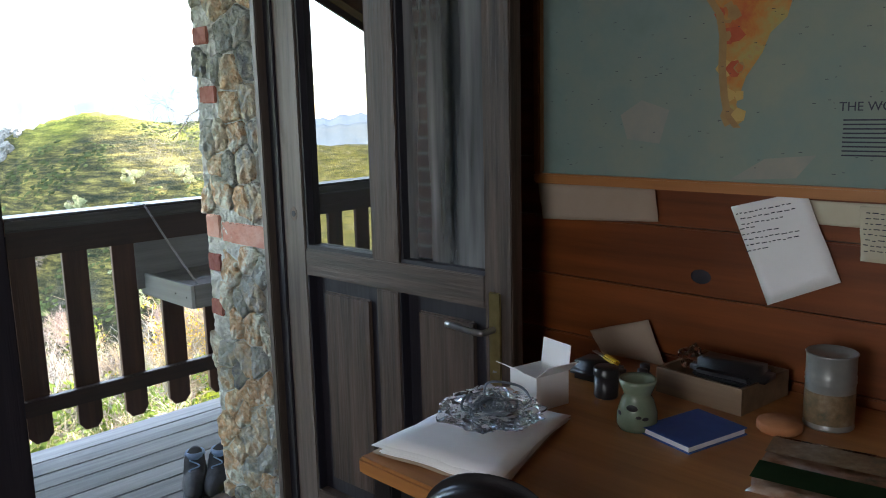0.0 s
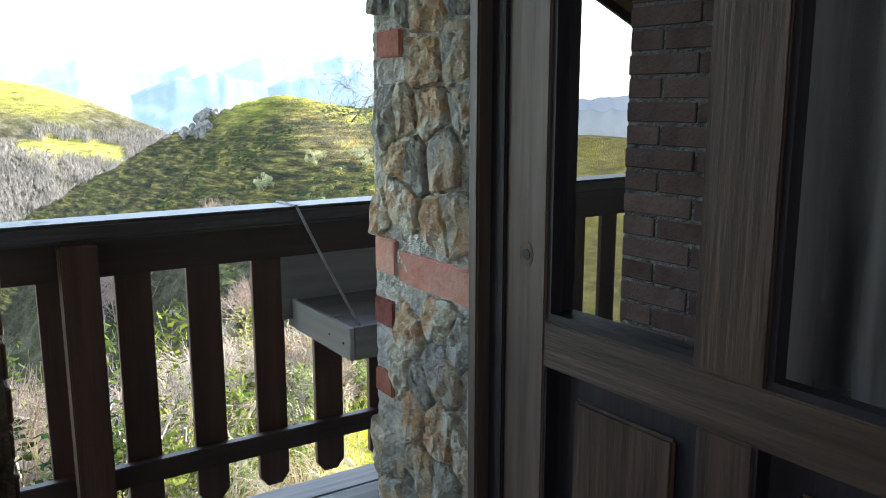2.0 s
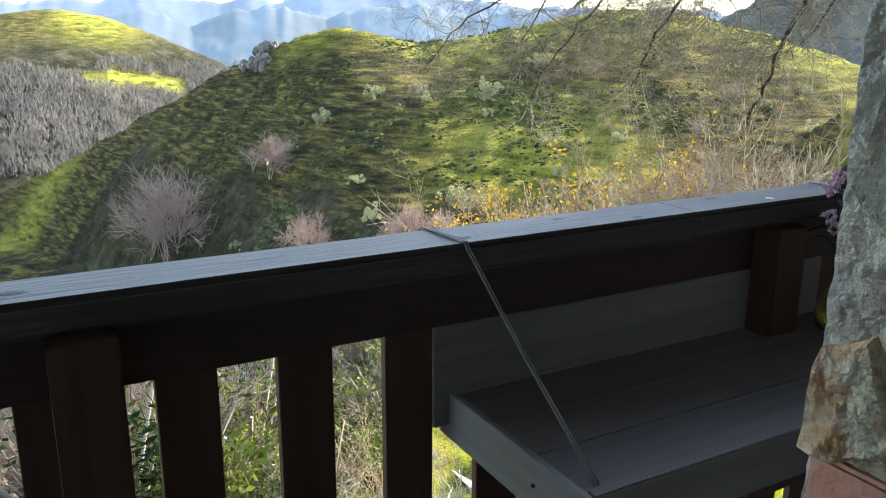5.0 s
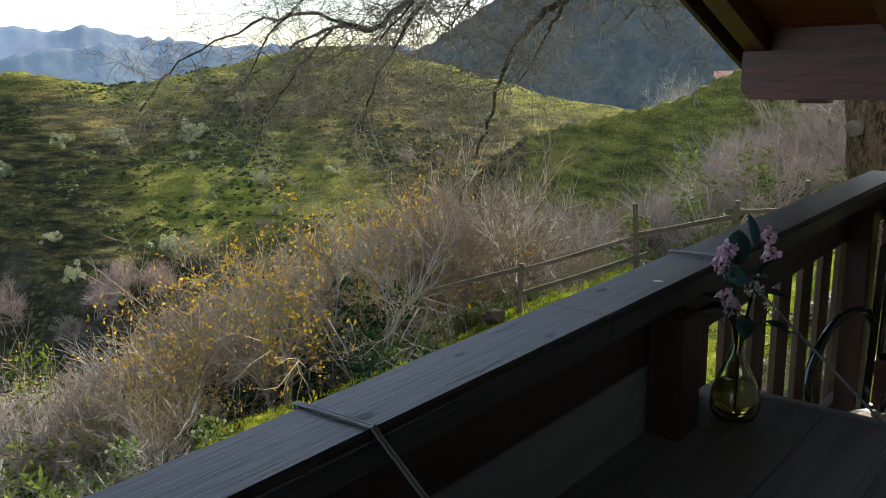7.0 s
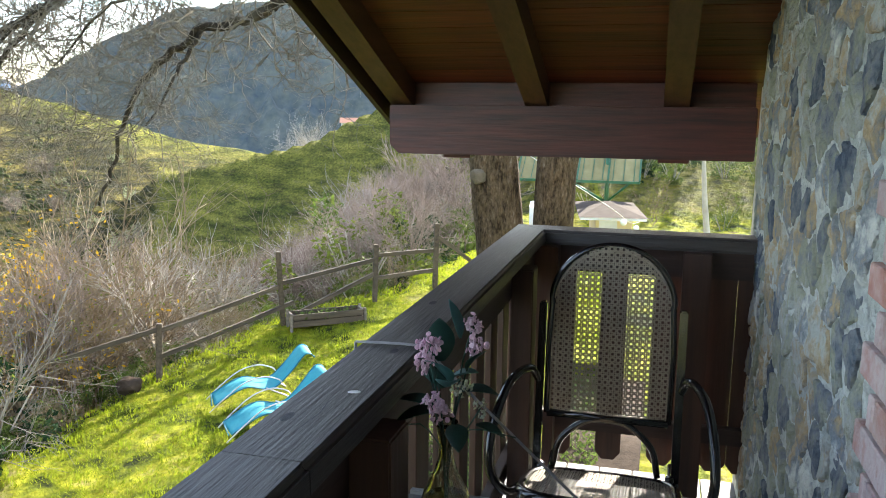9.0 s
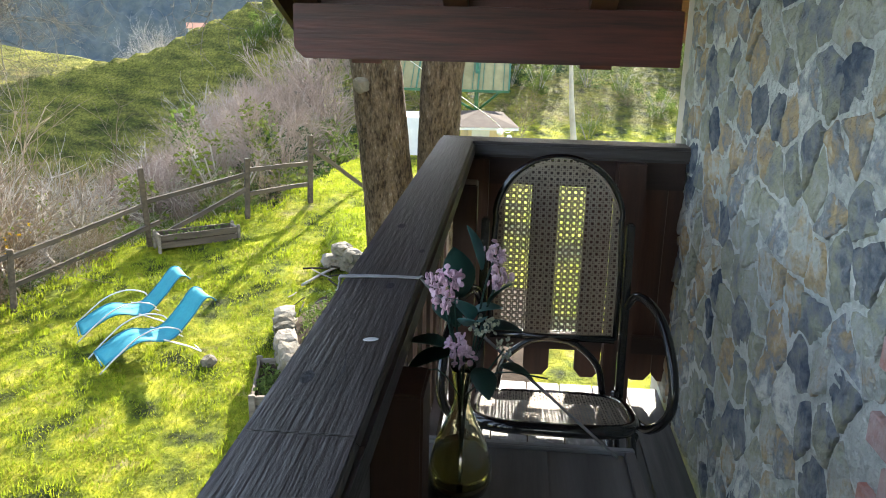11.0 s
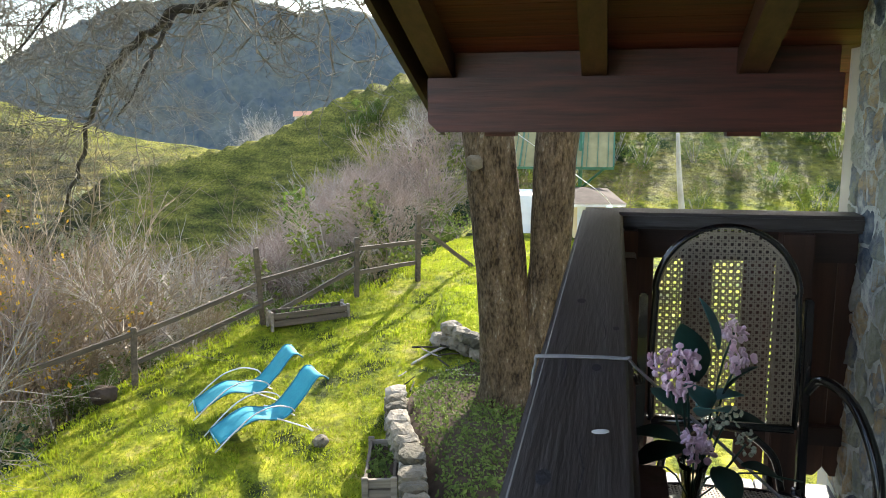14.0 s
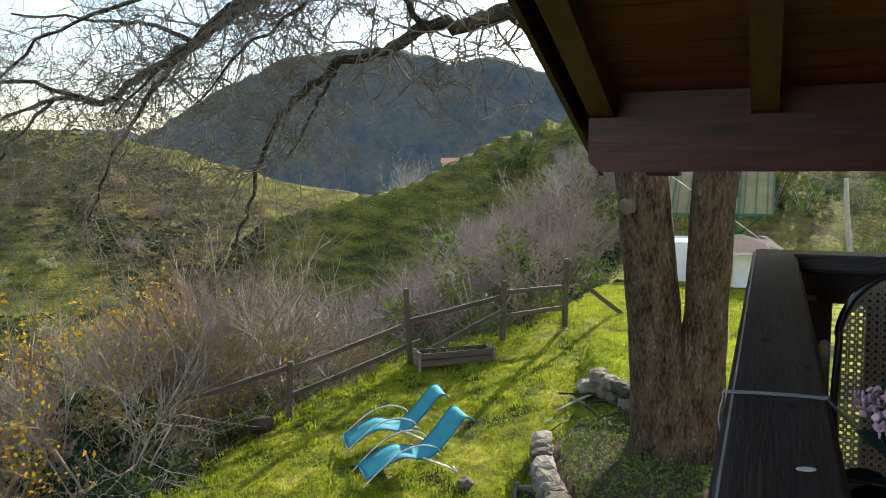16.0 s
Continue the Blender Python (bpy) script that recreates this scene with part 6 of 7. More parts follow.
    for az, r, h in ((45, 13, 4.8), (48, 12, 4.2), (50.5, 15, 5.0), (53, 13.5, 4.0), (37, 12, 3.8), (28, 11, 3.5), (56, 17, 5), (46.5, 17, 5.5), (20, 11, 3.0), (58, 16, 4)):
        x, y = r * math.sin(radians(az)), r * math.cos(radians(az))
        place(sap, x, y, land_height(x, y), h / 3, rng.uniform(0, 360))
    protos["sapling"] = [sap]
    for _ in range(46):
        x, y = rng.uniform(-3.0, 2.6), rng.uniform(3.4, 8.0)
        k_ = rng.choice(("green", "green", "tan", "grey"))
        place(protos[k_][rng.choice((0, 1))], x, y, land_height(x, y), rng.uniform(0.35, 0.6) * (1.2 if k_ == "green" else 0.9), rng.uniform(0, 360))
    # ivy and bramble on the bank behind the shed and under the fence
    for k_ in range(120):
        x, y = rng.uniform(19.8, 34), rng.uniform(-7, 6)
        place(protos["tan" if k_ % 9 == 0 else "green"][rng.choice((0, 0, 1, 2))], x, y, land_height(x, y) - 0.15, rng.uniform(0.22, 0.62), rng.uniform(0, 360))
    for _ in range(42):
        x = rng.uniform(6.5, 14.5)
        y = lawn_edge(x) + rng.uniform(0.3, 1.3)
        place(protos[rng.choice(("green", "tan", "green"))][0], x, y, land_height(x, y), rng.uniform(0.18, 0.42), rng.uniform(0, 360))
    # trees along the far saddle
    for az, r, h in ((61.6, 120, 7.5), (60.9, 118, 6), (58.3, 130, 6), (57.5, 132, 6.5), (56.6, 134, 5), (64.5, 108, 8), (65.3, 106, 9), (66, 104, 7), (63.5, 112, 3.5), (71.5, 80, 4), (73.0, 78, 4.5), (72.3, 79, 5)):
        x, y = r * math.sin(radians(az)), r * math.cos(radians(az))
        place(protos["grey"][1] if az < 70 else protos["green"][0], x, y, land_height(x, y) - 0.3, h / 3, rng.uniform(0, 360))
    protos["hill"] = [shrub("hillside_tree", 58 + i, 1.6, "leaf_pale", "small round pale olive tree on the hillside", "tree", 1500, 0.07, "trees on the hillside") for i in range(2)]
    for i in range(70):
        az, r = rng.uniform(6, 56), rng.uniform(85, 150)
        x, y = r * math.sin(radians(az)), r * math.cos(radians(az))
        z = land_height(x, y)
        if z > -4:
            continue
        place(protos["hill"][i % 2] if rng.random() < 0.75 else protos["purple"][0], x, y, z - 0.2, rng.uniform(1.0, 2.0), rng.uniform(0, 360))
    for ps in protos.values():
        for p in ps:
            for o in list(p.children):
                bpy.data.objects.remove(o)
            bpy.data.objects.remove(p)


def build_outcrop():
    """Pale rocks breaking out of the ridge."""
    rng = random.Random(17)
    for k in range(16):
        az = 16.2 + rng.gauss(0, 0.55)
        r = 181 - 7 * abs(rng.gauss(0, 0.6))
        x, y = r * math.sin(radians(az)), r * math.cos(radians(az))
        s_ = rng.uniform(0.6, 1.4)
        bm = bmesh.new()
        bmesh.ops.create_icosphere(bm, subdivisions=3, radius=1.0)
        for v in bm.verts:
            v.co *= 1 + 0.45 * noise.noise(v.co * 1.6 + Vector((k, 0, 0))) + 0.2 * noise.noise(v.co * 5)
        ob = tagged(part("ridge_rock", bm, "far_rock"), "pale grey rock breaking out of the grassy ridge", "rock", "rocks on the ridge")
        ob.matrix_basis = pose(x, y, land_height(x, y) + s_ * 0.35, 0, rng.uniform(-25, 25), rng.uniform(0, 360)) @ Matrix.Diagonal((s_, s_ * 0.8, s_ * 1.1, 1))


def build_far_woods():
    """Bare grey tree crowns covering the slope across the valley, one mesh."""
    rng = random.Random(91)
    v, f = [], []
    for _ in range(9000):
        az, r = rng.uniform(-14, 17), rng.uniform(240, 420)
        x, y = r * math.sin(radians(az)), r * math.cos(radians(az))
        z = land_height(x, y)
        el = math.degrees(math.atan2(z - 1.35, r))
        if meadow(az, el) or el > -2.2 + 1.2 * noise.noise(Vector((x / 40, y / 40, 3))) or el < -9:
            continue
        h = rng.uniform(2.2, 4.2)
        for _ in range(14):
            c = Vector((x + rng.gauss(0, 0.32) * h, y + rng.gauss(0, 0.32) * h, z + h * rng.uniform(0.2, 1.0)))
            up = Vector((rng.gauss(0, 0.4), rng.gauss(0, 0.4), 1)).normalized() * h * rng.uniform(0.2, 0.4)
            s_ = up.orthogonal().normalized() * h * 0.05
            b0 = len(v)
            v += [c - up - s_, c - up + s_, c + up]
            f.append((b0, b0 + 1, b0 + 2))
    tagged(raw("far_woods", v, f, "far_twig"), "bare grey woods covering the far valley side", "woods", kind="stuff")


def build_hill_tufts():
    """Low heather and scrub in clumps over the far hill, one mesh."""
    rng = random.Random(77)
    v, f = [], []
    for _ in range(25000):
        az, r = rng.uniform(0, 51), rng.uniform(84, 166)
        x, y = r * math.sin(radians(az)), r * math.cos(radians(az))
        n_ = noise.noise(Vector((x / 14, y / 14, 2))) + 0.4 * noise.noise(Vector((x / 4, y / 4, 7)))
        if n_ < -0.05 + 0.35 * (rng.random() < 0.6):
            continue
        z = land_height(x, y)
        s = rng.uniform(0.12, 0.38) * (1.4 if n_ > 0.4 else 1)
        tx, ty = y / r, -x / r
        w = s * rng.uniform(1.0, 2.0)
        b0 = len(v)
        k = 6
        for i in range(k):
            a_ = 2 * math.pi * i / k + rng.uniform(-0.3, 0.3)
            for q, hz in ((1.0, -0.3), (0.8, 0.28 * s)):
                u_, d_ = w * math.cos(a_) * q * rng.uniform(0.8, 1.25), s * math.sin(a_) * q
                v.append((x + tx * u_ + x / r * d_, y + ty * u_ + y / r * d_, z + hz + rng.uniform(-0.05, 0.05)))
        v.append((x, y, z + s * rng.uniform(0.4, 0.6)))
        f += [(b0 + 2 * i, b0 + 2 * ((i + 1) % k), b0 + 2 * ((i + 1) % k) + 1, b0 + 2 * i + 1) for i in range(k)]
        f += [(b0 + 2 * i + 1, b0 + 2 * ((i + 1) % k) + 1, b0 + 2 * k) for i in range(k)]
    tagged(raw("hill_scrub", v, f, "scrub", smooth=True), "low dark scrub scattered over the hillside", "scrub", kind="stuff")


def terrace_rise(x, y):
    """How far the mossy terrace stands above the lawn."""
    if not 9.45 <= x <= 12.05 or y < 0.9:
        return 0.0
    edge = float(np.interp(x, [9.45, 9.75, 10.1, 10.6, 11.2, 12.05], [2.1, 2.62, 2.98, 3.25, 3.35, 3.1]))
    return 0.24 * max(0.0, min(1.0, (edge - y) / 0.13 + 0.4)) * min(1.0, (12.1 - x) / 0.9)


def build_grass():
    rng = np.random.default_rng(4)
    v, f = [], []
    n_ = 170000
    xs = 3.0 + 13.0 * rng.random(n_) ** 0.9
    ys = rng.random(n_) * 8.5 - 0.5
    for x, y in zip(xs, ys):
        if y > lawn_edge(x) + 0.25 or y < 0.9:
            continue
        if noise.noise(Vector((x * 1.3, y * 1.3, 9))) < -0.25 and rng.random() < 0.7:
            continue
        if in_bed(x, y):
            continue
        z = land_height(x, y) + terrace_rise(x, y) - 0.02 * (terrace_rise(x, y) > 0)
        tuft = max(0.0, noise.noise(Vector((x * 5.5, y * 5.5, 1))))
        h = 0.016 + (0.022 + 0.11 * tuft) * rng.random()
        a_ = rng.random() * 6.28
        dx, dy = 0.007 * math.cos(a_), 0.007 * math.sin(a_)
        lx, ly = rng.normal(0, 0.018), rng.normal(0, 0.018)
        b0 = len(v)
        v += [(x - dx, y - dy, z - 0.005), (x + dx, y + dy, z - 0.005), (x + lx, y + ly, z + h)]
        f.append((b0, b0 + 1, b0 + 2))
    tagged(raw("grass", v, f, "grass_blade"), "bright sunlit mossy grass of the lawn", "grass", kind="stuff")


BED = [(5.3, 2.2), (6.15, 2.42), (6.8, 2.62), (7.3, 2.9), (8.3, 3.20), (9.1, 3.05), (9.6, 2.6), (9.8, 0.9)]


def in_bed(x, y):
    if not 5.3 < x < 9.8:
        return False
    return y < float(np.interp(x, [p[0] for p in BED], [p[1] for p in BED]))


def limb(tree, name, pts, radii, seed, twigs=14, drop=0.3, tl=1.0):
    """A branch with drooping side shoots and fine twigs."""
    rng = random.Random(seed)
    cp = curve_points(pts, 5)
    n_ = len(cp) - 1
    cp = [p + Vector((rng.gauss(0, 0.02), rng.gauss(0, 0.02), rng.gauss(0, 0.02))) * (1 if 0 < i < n_ else 0) for i, p in enumerate(cp)]
    rs = [radii[0] + (radii[1] - radii[0]) * (i / n_) ** 0.6 for i in range(len(cp))]
    v, f = tube_data(cp, rs, 8, wobble=0.35)
    ob = raw(name, v, f, "limb", tree, smooth=True)
    v, f = [], []
    for _ in range(int(twigs * 1.5)):
        i = rng.randrange(len(cp) // 5, len(cp) - 1)
        d = (cp[i + 1] - cp[i]).normalized()
        side = Vector((rng.gauss(0, 0.8), rng.gauss(0, 0.8), rng.gauss(-0.25, 0.7))).normalized()
        branch_data(rng, cp[i], d * 0.5 + side, tl * rng.uniform(0.6, 1.3), min(0.016, max(0.007, rs[i] * 0.28)), 1, 4, v, f, (4, 4, 4, 3), 0.10 * drop, gnarl=0.27)
    raw("side_shoot", v, f, "sunlit_twig", ob)
    return ob


def build_big_tree():
    t = thing("old_tree", (8.35, 1.85, -2.05), "old forked tree with rough grey-brown bark and long bare drooping boughs", "tree")
    o = Vector((8.35, 1.85, -2.05))

    def trunk(name, pts, radii, seed, flare=False):
        cp = curve_points(pts, 8)
        n_ = len(cp)
        rs = list(np.interp(np.linspace(0, 1, n_), np.linspace(0, 1, len(radii)), radii))
        v, f = tube_data(cp, rs, 26)
        out = []
        for i, p in enumerate(v):
            ring = min(i // 26, n_ - 1)
            c = cp[ring]
            d = Vector(p) - c
            a_ = math.atan2(d.y, d.x)
            k = 1 + 0.06 * noise.noise(Vector((a_ * 3.5, c.z * 1.4, seed))) + 0.05 * noise.noise(Vector((a_ * 11, c.z * 3, seed)))
            if flare and ring < 9:
                k += 0.16 * (1 - ring / 9) * abs(math.sin(a_ * 2.5 + 0.6))
            out.append(c + d * k)
        return raw(name, out, f, "bark", t, smooth=True)
    rel = lambda pts: [Vector(p) - o for p in pts]
    trunk("trunk", rel([(8.40, 1.90, -2.25), (8.42, 1.92, -1.7), (8.38, 2.00, -1.0), (8.32, 2.06, -0.45), (8.25, 2.12, 0.3), (8.2, 2.19, 1.0), (8.2, 2.35, 1.8), (8.3, 2.6, 2.8)]),
          [0.52, 0.38, 0.31, 0.265, 0.26, 0.255, 0.22, 0.17], 1, True)
    trunk("trunk", rel([(8.42, 1.72, -2.2), (8.42, 1.66, -1.6), (8.38, 1.60, -0.9), (8.36, 1.56, -0.4), (8.3, 1.53, 0.3), (8.3, 1.49, 1.0), (8.3, 1.3, 2.0), (8.4, 1.0, 3.2)]),
          [0.42, 0.31, 0.24, 0.215, 0.21, 0.215, 0.19, 0.14], 5, True)
    bm = bmesh.new()
    bmesh.ops.create_icosphere(bm, subdivisions=3, radius=0.085, matrix=Matrix.Translation(Vector((7.96, 2.28, 0.72)) - o) @ Matrix.Diagonal((0.5, 1, 1, 1)))
    for v_ in bm.verts:
        v_.co += (v_.co - (Vector((7.96, 2.28, 0.72)) - o)) * 0.25 * noise.noise(v_.co * 18)
    part("burl", bm, "garden_stone", t, "pale healed branch scar")
    L = lambda name, pts, rad, seed, **k: limb(t, name, rel(pts), rad, seed, **k)
    L("bough", [(8.25, 2.5, 2.0), (7.8, 2.85, 2.33), (7.5, 3.3, 2.55), (7.5, 3.62, 2.50), (7.5, 4.2, 2.48), (7.5, 4.64, 2.26), (7.5, 5.16, 2.18), (7.5, 5.6, 1.90), (7.5, 6.05, 1.45), (7.5, 6.3, 0.8), (7.45, 6.5, 0.3)], (0.13, 0.014), 3, twigs=34)
    L("bough", [(8.3, 2.6, 2.8), (7.9, 3.8, 3.4), (7.6, 5.0, 3.35), (7.5, 6.17, 2.9), (7.5, 7.0, 2.5), (7.5, 7.7, 2.2), (7.5, 8.4, 1.9), (7.5, 9.1, 1.98), (7.5, 10.1, 1.7)], (0.12, 0.02), 9, twigs=48)
    L("bough", [(7.5, 8.4, 1.9), (6.8, 8.9, 2.1), (6.1, 9.4, 1.9), (5.4, 9.8, 1.5), (4.9, 10.0, 0.9)], (0.030, 0.008), 18, twigs=20)
    L("bough", [(7.5, 6.17, 2.9), (6.8, 6.9, 2.9), (6.2, 7.6, 2.5), (5.8, 8.2, 1.9), (5.5, 8.6, 1.2)], (0.035, 0.008), 19, twigs=20)
    L("bough", [(7.5, 7.01, 2.50), (7.4, 7.6, 1.9), (7.3, 8.1, 1.2), (7.3, 8.5, 0.5)], (0.045, 0.010), 12, twigs=16)
    L("bough", [(7.5, 7.0, 2.52), (7.5, 7.6, 2.75), (7.5, 8.4, 2.85), (7.4, 9.6, 3.0)], (0.035, 0.012), 13, twigs=14)
    L("bough", [(7.6, 5.0, 3.3), (7.0, 5.7, 2.9), (6.7, 6.4, 2.4), (6.5, 7.2, 1.7)], (0.05, 0.012), 14, twigs=22)
    L("bough", [(7.5, 4.2, 2.5), (7.2, 4.6, 2.9), (7.0, 5.2, 2.7), (6.9, 5.9, 2.3), (6.9, 6.5, 1.8)], (0.04, 0.010), 15, twigs=18)
    L("bough", [(7.5, 9.1, 1.98), (7.0, 9.3, 1.4), (6.7, 9.7, 0.8), (6.6, 10.0, 0.2)], (0.025, 0.008), 16, twigs=12)
    L("bough", [(7.5, 5.16, 2.18), (7.2, 5.3, 1.7), (7.1, 5.6, 1.2)], (0.03, 0.008), 17, twigs=9, tl=0.8)


def build_fence():
    fe = thing("wooden_fence", (0, 0, 0), "weathered grey-brown post and rail fence along the lawn edge", "fence")
    posts = [(8.45, 6.55, -2.02, 0.66), (10.25, 5.68, -1.72, 1.05), (11.36, 4.66, -1.60, 0.84), (12.05, 3.88, -1.49, 1.0)]
    rng = random.Random(2)
    for x, y, z, h in posts:
        z = land_height(x, y)
        part("post", boxed((-0.037, -0.037, -0.2), (0.037, 0.037, h + 0.05), pose(x, y, z, rng.uniform(-3, 3), rng.uniform(-3, 3), 30)), "fence", fe, bevel=0.008)

    def rail_(p, q, w=0.030):
        p, q = Vector(p), Vector(q)
        L_ = (q - p).length
        bm = boxed((0, -0.018, -w), (L_, 0.018, w))
        bmesh.ops.subdivide_edges(bm, edges=bm.edges[:], cuts=2, use_grid_fill=True)
        for v in bm.verts:
            v.co.z += 0.03 * noise.noise(Vector((v.co.x, p.x, 0)))
        ob = part("rail", bm, "fence", fe)
        ob.matrix_basis = Matrix.Translation(p) @ (q - p).to_track_quat("X", "Z").to_matrix().to_4x4()
    P = [Vector((x, y, land_height(x, y))) for x, y, z, h in posts]
    rail_(P[0] + Vector((-1.0, 0.75, 0.42)), P[0] + Vector((0, 0, 0.62)))
    rail_(P[0] + Vector((0, 0, 0.62)), P[1] + Vector((0, 0, 0.58)))
    rail_(P[0] + Vector((0, 0, 0.28)), P[1] + Vector((0.15, -0.1, 0.30)))
    rail_(P[1] + Vector((0, 0, 0.62)), P[2] + Vector((0, 0, 0.66)))
    rail_(P[1] + Vector((0.1, 0, 0.06)), P[2] + Vector((0, 0, 0.44)))
    rail_(P[2] + Vector((0, 0, 0.72)), P[3] + Vector((0, 0, 0.60)))
    rail_(P[2] + Vector((0, 0, 0.36)), P[3] + Vector((0, 0, 0.28)))
    rail_(P[3] + Vector((0, 0, 0.85)), P[3] + Vector((0.9, -0.75, 0.05)), 0.03)


def build_lounger(x, y, rz, z):
    K = 0.73
    c = thing("sun_lounger", (x, y, z), "turquoise fabric sun lounger with white tubular frame on the lawn", "sun lounger", "loungers on the lawn", rz=rz)
    W = 0.28
    prof = [(-0.72, 0.10), (-0.55, 0.19), (-0.38, 0.285), (-0.22, 0.335), (-0.10, 0.325), (0.05, 0.285), (0.20, 0.28), (0.32, 0.345), (0.45, 0.47), (0.58, 0.61), (0.68, 0.735), (0.76, 0.80), (0.84, 0.79), (0.90, 0.735)]
    cp = curve_points([(px, 0, pz) for px, pz in prof], 3)
    vs, fs = [], []
    for p in cp:
        for s in (-1, -0.5, 0, 0.5, 1):
            vs.append((p.x, s * W, p.z - 0.012 * (1 - s * s)))
    for i in range(len(cp) - 1):
        for s in range(4):
            q = i * 5 + s
            fs.append((q, q + 5, q + 6, q + 1))
    ob = raw("sling", vs, fs, "turquoise", c, smooth=True)
    so = ob.modifiers.new("thickness", "SOLIDIFY")
    so.thickness = 0.006
    for s in (-1, 1):
        tube("side_rail", [(p.x, s * (W + 0.004), p.z) for p in cp], 0.012, "turq_dark", c, n=0, sides=6)
        tube("arm", [(-0.80, s * (W + 0.03), 0.0), (-0.55, s * (W + 0.05), 0.22), (-0.25, s * (W + 0.05), 0.43), (0.05, s * (W + 0.05), 0.50), (0.28, s * (W + 0.04), 0.44), (0.36, s * (W + 0.02), 0.36)], 0.011, "white_metal", c, sides=6)
        tube("leg", [(0.10, s * (W + 0.02), 0.30), (0.45, s * (W + 0.03), 0.12), (0.62, s * (W + 0.03), 0.0)], 0.012, "white_metal", c, sides=6)
    tube("foot_bar", [(0.62, -W - 0.03, 0.012), (0.62, W + 0.03, 0.012)], 0.012, "white_metal", c, n=0, sides=6)
    tube("foot_bar", [(-0.76, -W, 0.10), (-0.72, W, 0.10)], 0.012, "turq_dark", c, n=0, sides=6)
    for o in c.children:
        o.scale = (K, K, K)


def trough(x, y, rz, L_, w, h, label):
    z = land_height(x, y)
    t = thing("wooden_planter", (x, y, z), label, "planter", "wooden planters", rz=rz)
    for s in (-1, 1):
        for j in range(2):
            part("side_plank", boxed((-L_ / 2, s * w / 2 - 0.015, 0.01 + j * h / 2), (L_ / 2, s * w / 2 + 0.015, (j + 1) * h / 2 - 0.004)), "fence", t, bevel=0.006)
            part("end_plank", boxed((s * L_ / 2 - 0.02, -w / 2 + 0.016, 0.01 + j * h / 2), (s * L_ / 2 + 0.02, w / 2 - 0.016, (j + 1) * h / 2 - 0.004)), "crate", t, bevel=0.006)
    for sx in (-1, 1):
        for sy in (-1, 1):
            part("corner_post", boxed((sx * (L_ / 2 + 0.022) - 0.018, sy * (w / 2) - 0.03, -0.05), (sx * (L_ / 2 + 0.022) + 0.018, sy * (w / 2) + 0.03, h + 0.02)), "crate", t, bevel=0.005)
    part("soil", boxed((-L_ / 2 + 0.02, -w / 2 + 0.016, 0.01), (L_ / 2 - 0.02, w / 2 - 0.016, h * 0.7)), "soil", t)
    rng = random.Random(int(x * 10))
    v, f = leaf_quads(rng, [(rng.uniform(-L_ / 2, L_ / 2) * 0.85, rng.uniform(-w / 2, w / 2) * 0.8, h * 0.75) for _ in range(70)], 0.03, 4, 0.03)
    raw("weeds", v, f, "leaf_green", t)


def rubble_wall(path, heights, name, seed, label):
    """A garden wall of rough stones laid along a line."""
    rng = random.Random(seed)
    w = thing(name, (0, 0, 0), label, "wall", kind="structure")
    cp = curve_points([(x, y, 0) for x, y in path], 6)
    hs = np.interp(np.linspace(0, 1, len(cp)), np.linspace(0, 1, len(heights)), heights)
    dist = [0]
    for i in range(1, len(cp)):
        dist.append(dist[-1] + (cp[i] - cp[i - 1]).length)
    s = 0.0
    zlev = 0.0
    course = 0
    hmax = max(heights)
    while zlev < hmax:
        ch = rng.uniform(0.10, 0.17)
        s = rng.uniform(0, 0.1)
        while s < dist[-1]:
            L_ = rng.uniform(0.13, 0.30)
            x, y = np.interp(s + L_ / 2, dist, [p.x for p in cp]), np.interp(s + L_ / 2, dist, [p.y for p in cp])
            x2, y2 = np.interp(s + L_ / 2 + 0.05, dist, [p.x for p in cp]), np.interp(s + L_ / 2 + 0.05, dist, [p.y for p in cp])
            h = float(np.interp(s, dist, hs))
            if zlev < h - 0.05:
                bm = bmesh.new()
                bmesh.ops.create_icosphere(bm, subdivisions=2, radius=0.5)
                for v in bm.verts:
                    q = v.co * 2
                    m_ = max(abs(q.x), abs(q.y), abs(q.z))
                    q = q.lerp(q / m_ * 0.9, 0.88)
                    q *= 1 + 0.34 * noise.noise(q * 1.7 + Vector((s * 3, zlev * 9, seed)))
                    v.co = Vector((q.x * L_ * 0.58, q.y * 0.125, q.z * ch * 0.60))
                ob = part("stone", bm, "garden_stone", w)
                ob.matrix_basis = pose(float(x), float(y), land_height(float(x), float(y)) + zlev + ch / 2, rng.uniform(-5, 5), rng.uniform(-5, 5), math.degrees(math.atan2(y2 - y, x2 - x)) + rng.uniform(-8, 8))
            s += L_
        zlev += ch
        course += 1


def build_garden():
    rubble_wall([(5.2, 2.05), (5.8, 2.35), (6.15, 2.5), (6.8, 2.68), (7.3, 2.92), (7.9, 3.12), (8.3, 3.22)], [0.55, 0.55, 0.5, 0.45, 0.38, 0.3, 0.22], "garden_wall", 3, "low curved rubble wall of pale brown stones round the tree bed")
    rubble_wall([(9.4, 2.15), (9.7, 2.65), (9.95, 2.95)], [0.22, 0.26, 0.20], "garden_wall", 6, "low rubble edge of a grassy terrace")
    sticks = random.Random(29)
    for _ in range(22):
        x, y, a_ = sticks.uniform(8.2, 9.9), sticks.uniform(2.5, 3.35), sticks.uniform(0, 6.28)
        l_ = sticks.uniform(0.12, 0.38)
        p0, p1 = (x, y), (x + l_ * math.cos(a_), y + l_ * math.sin(a_))
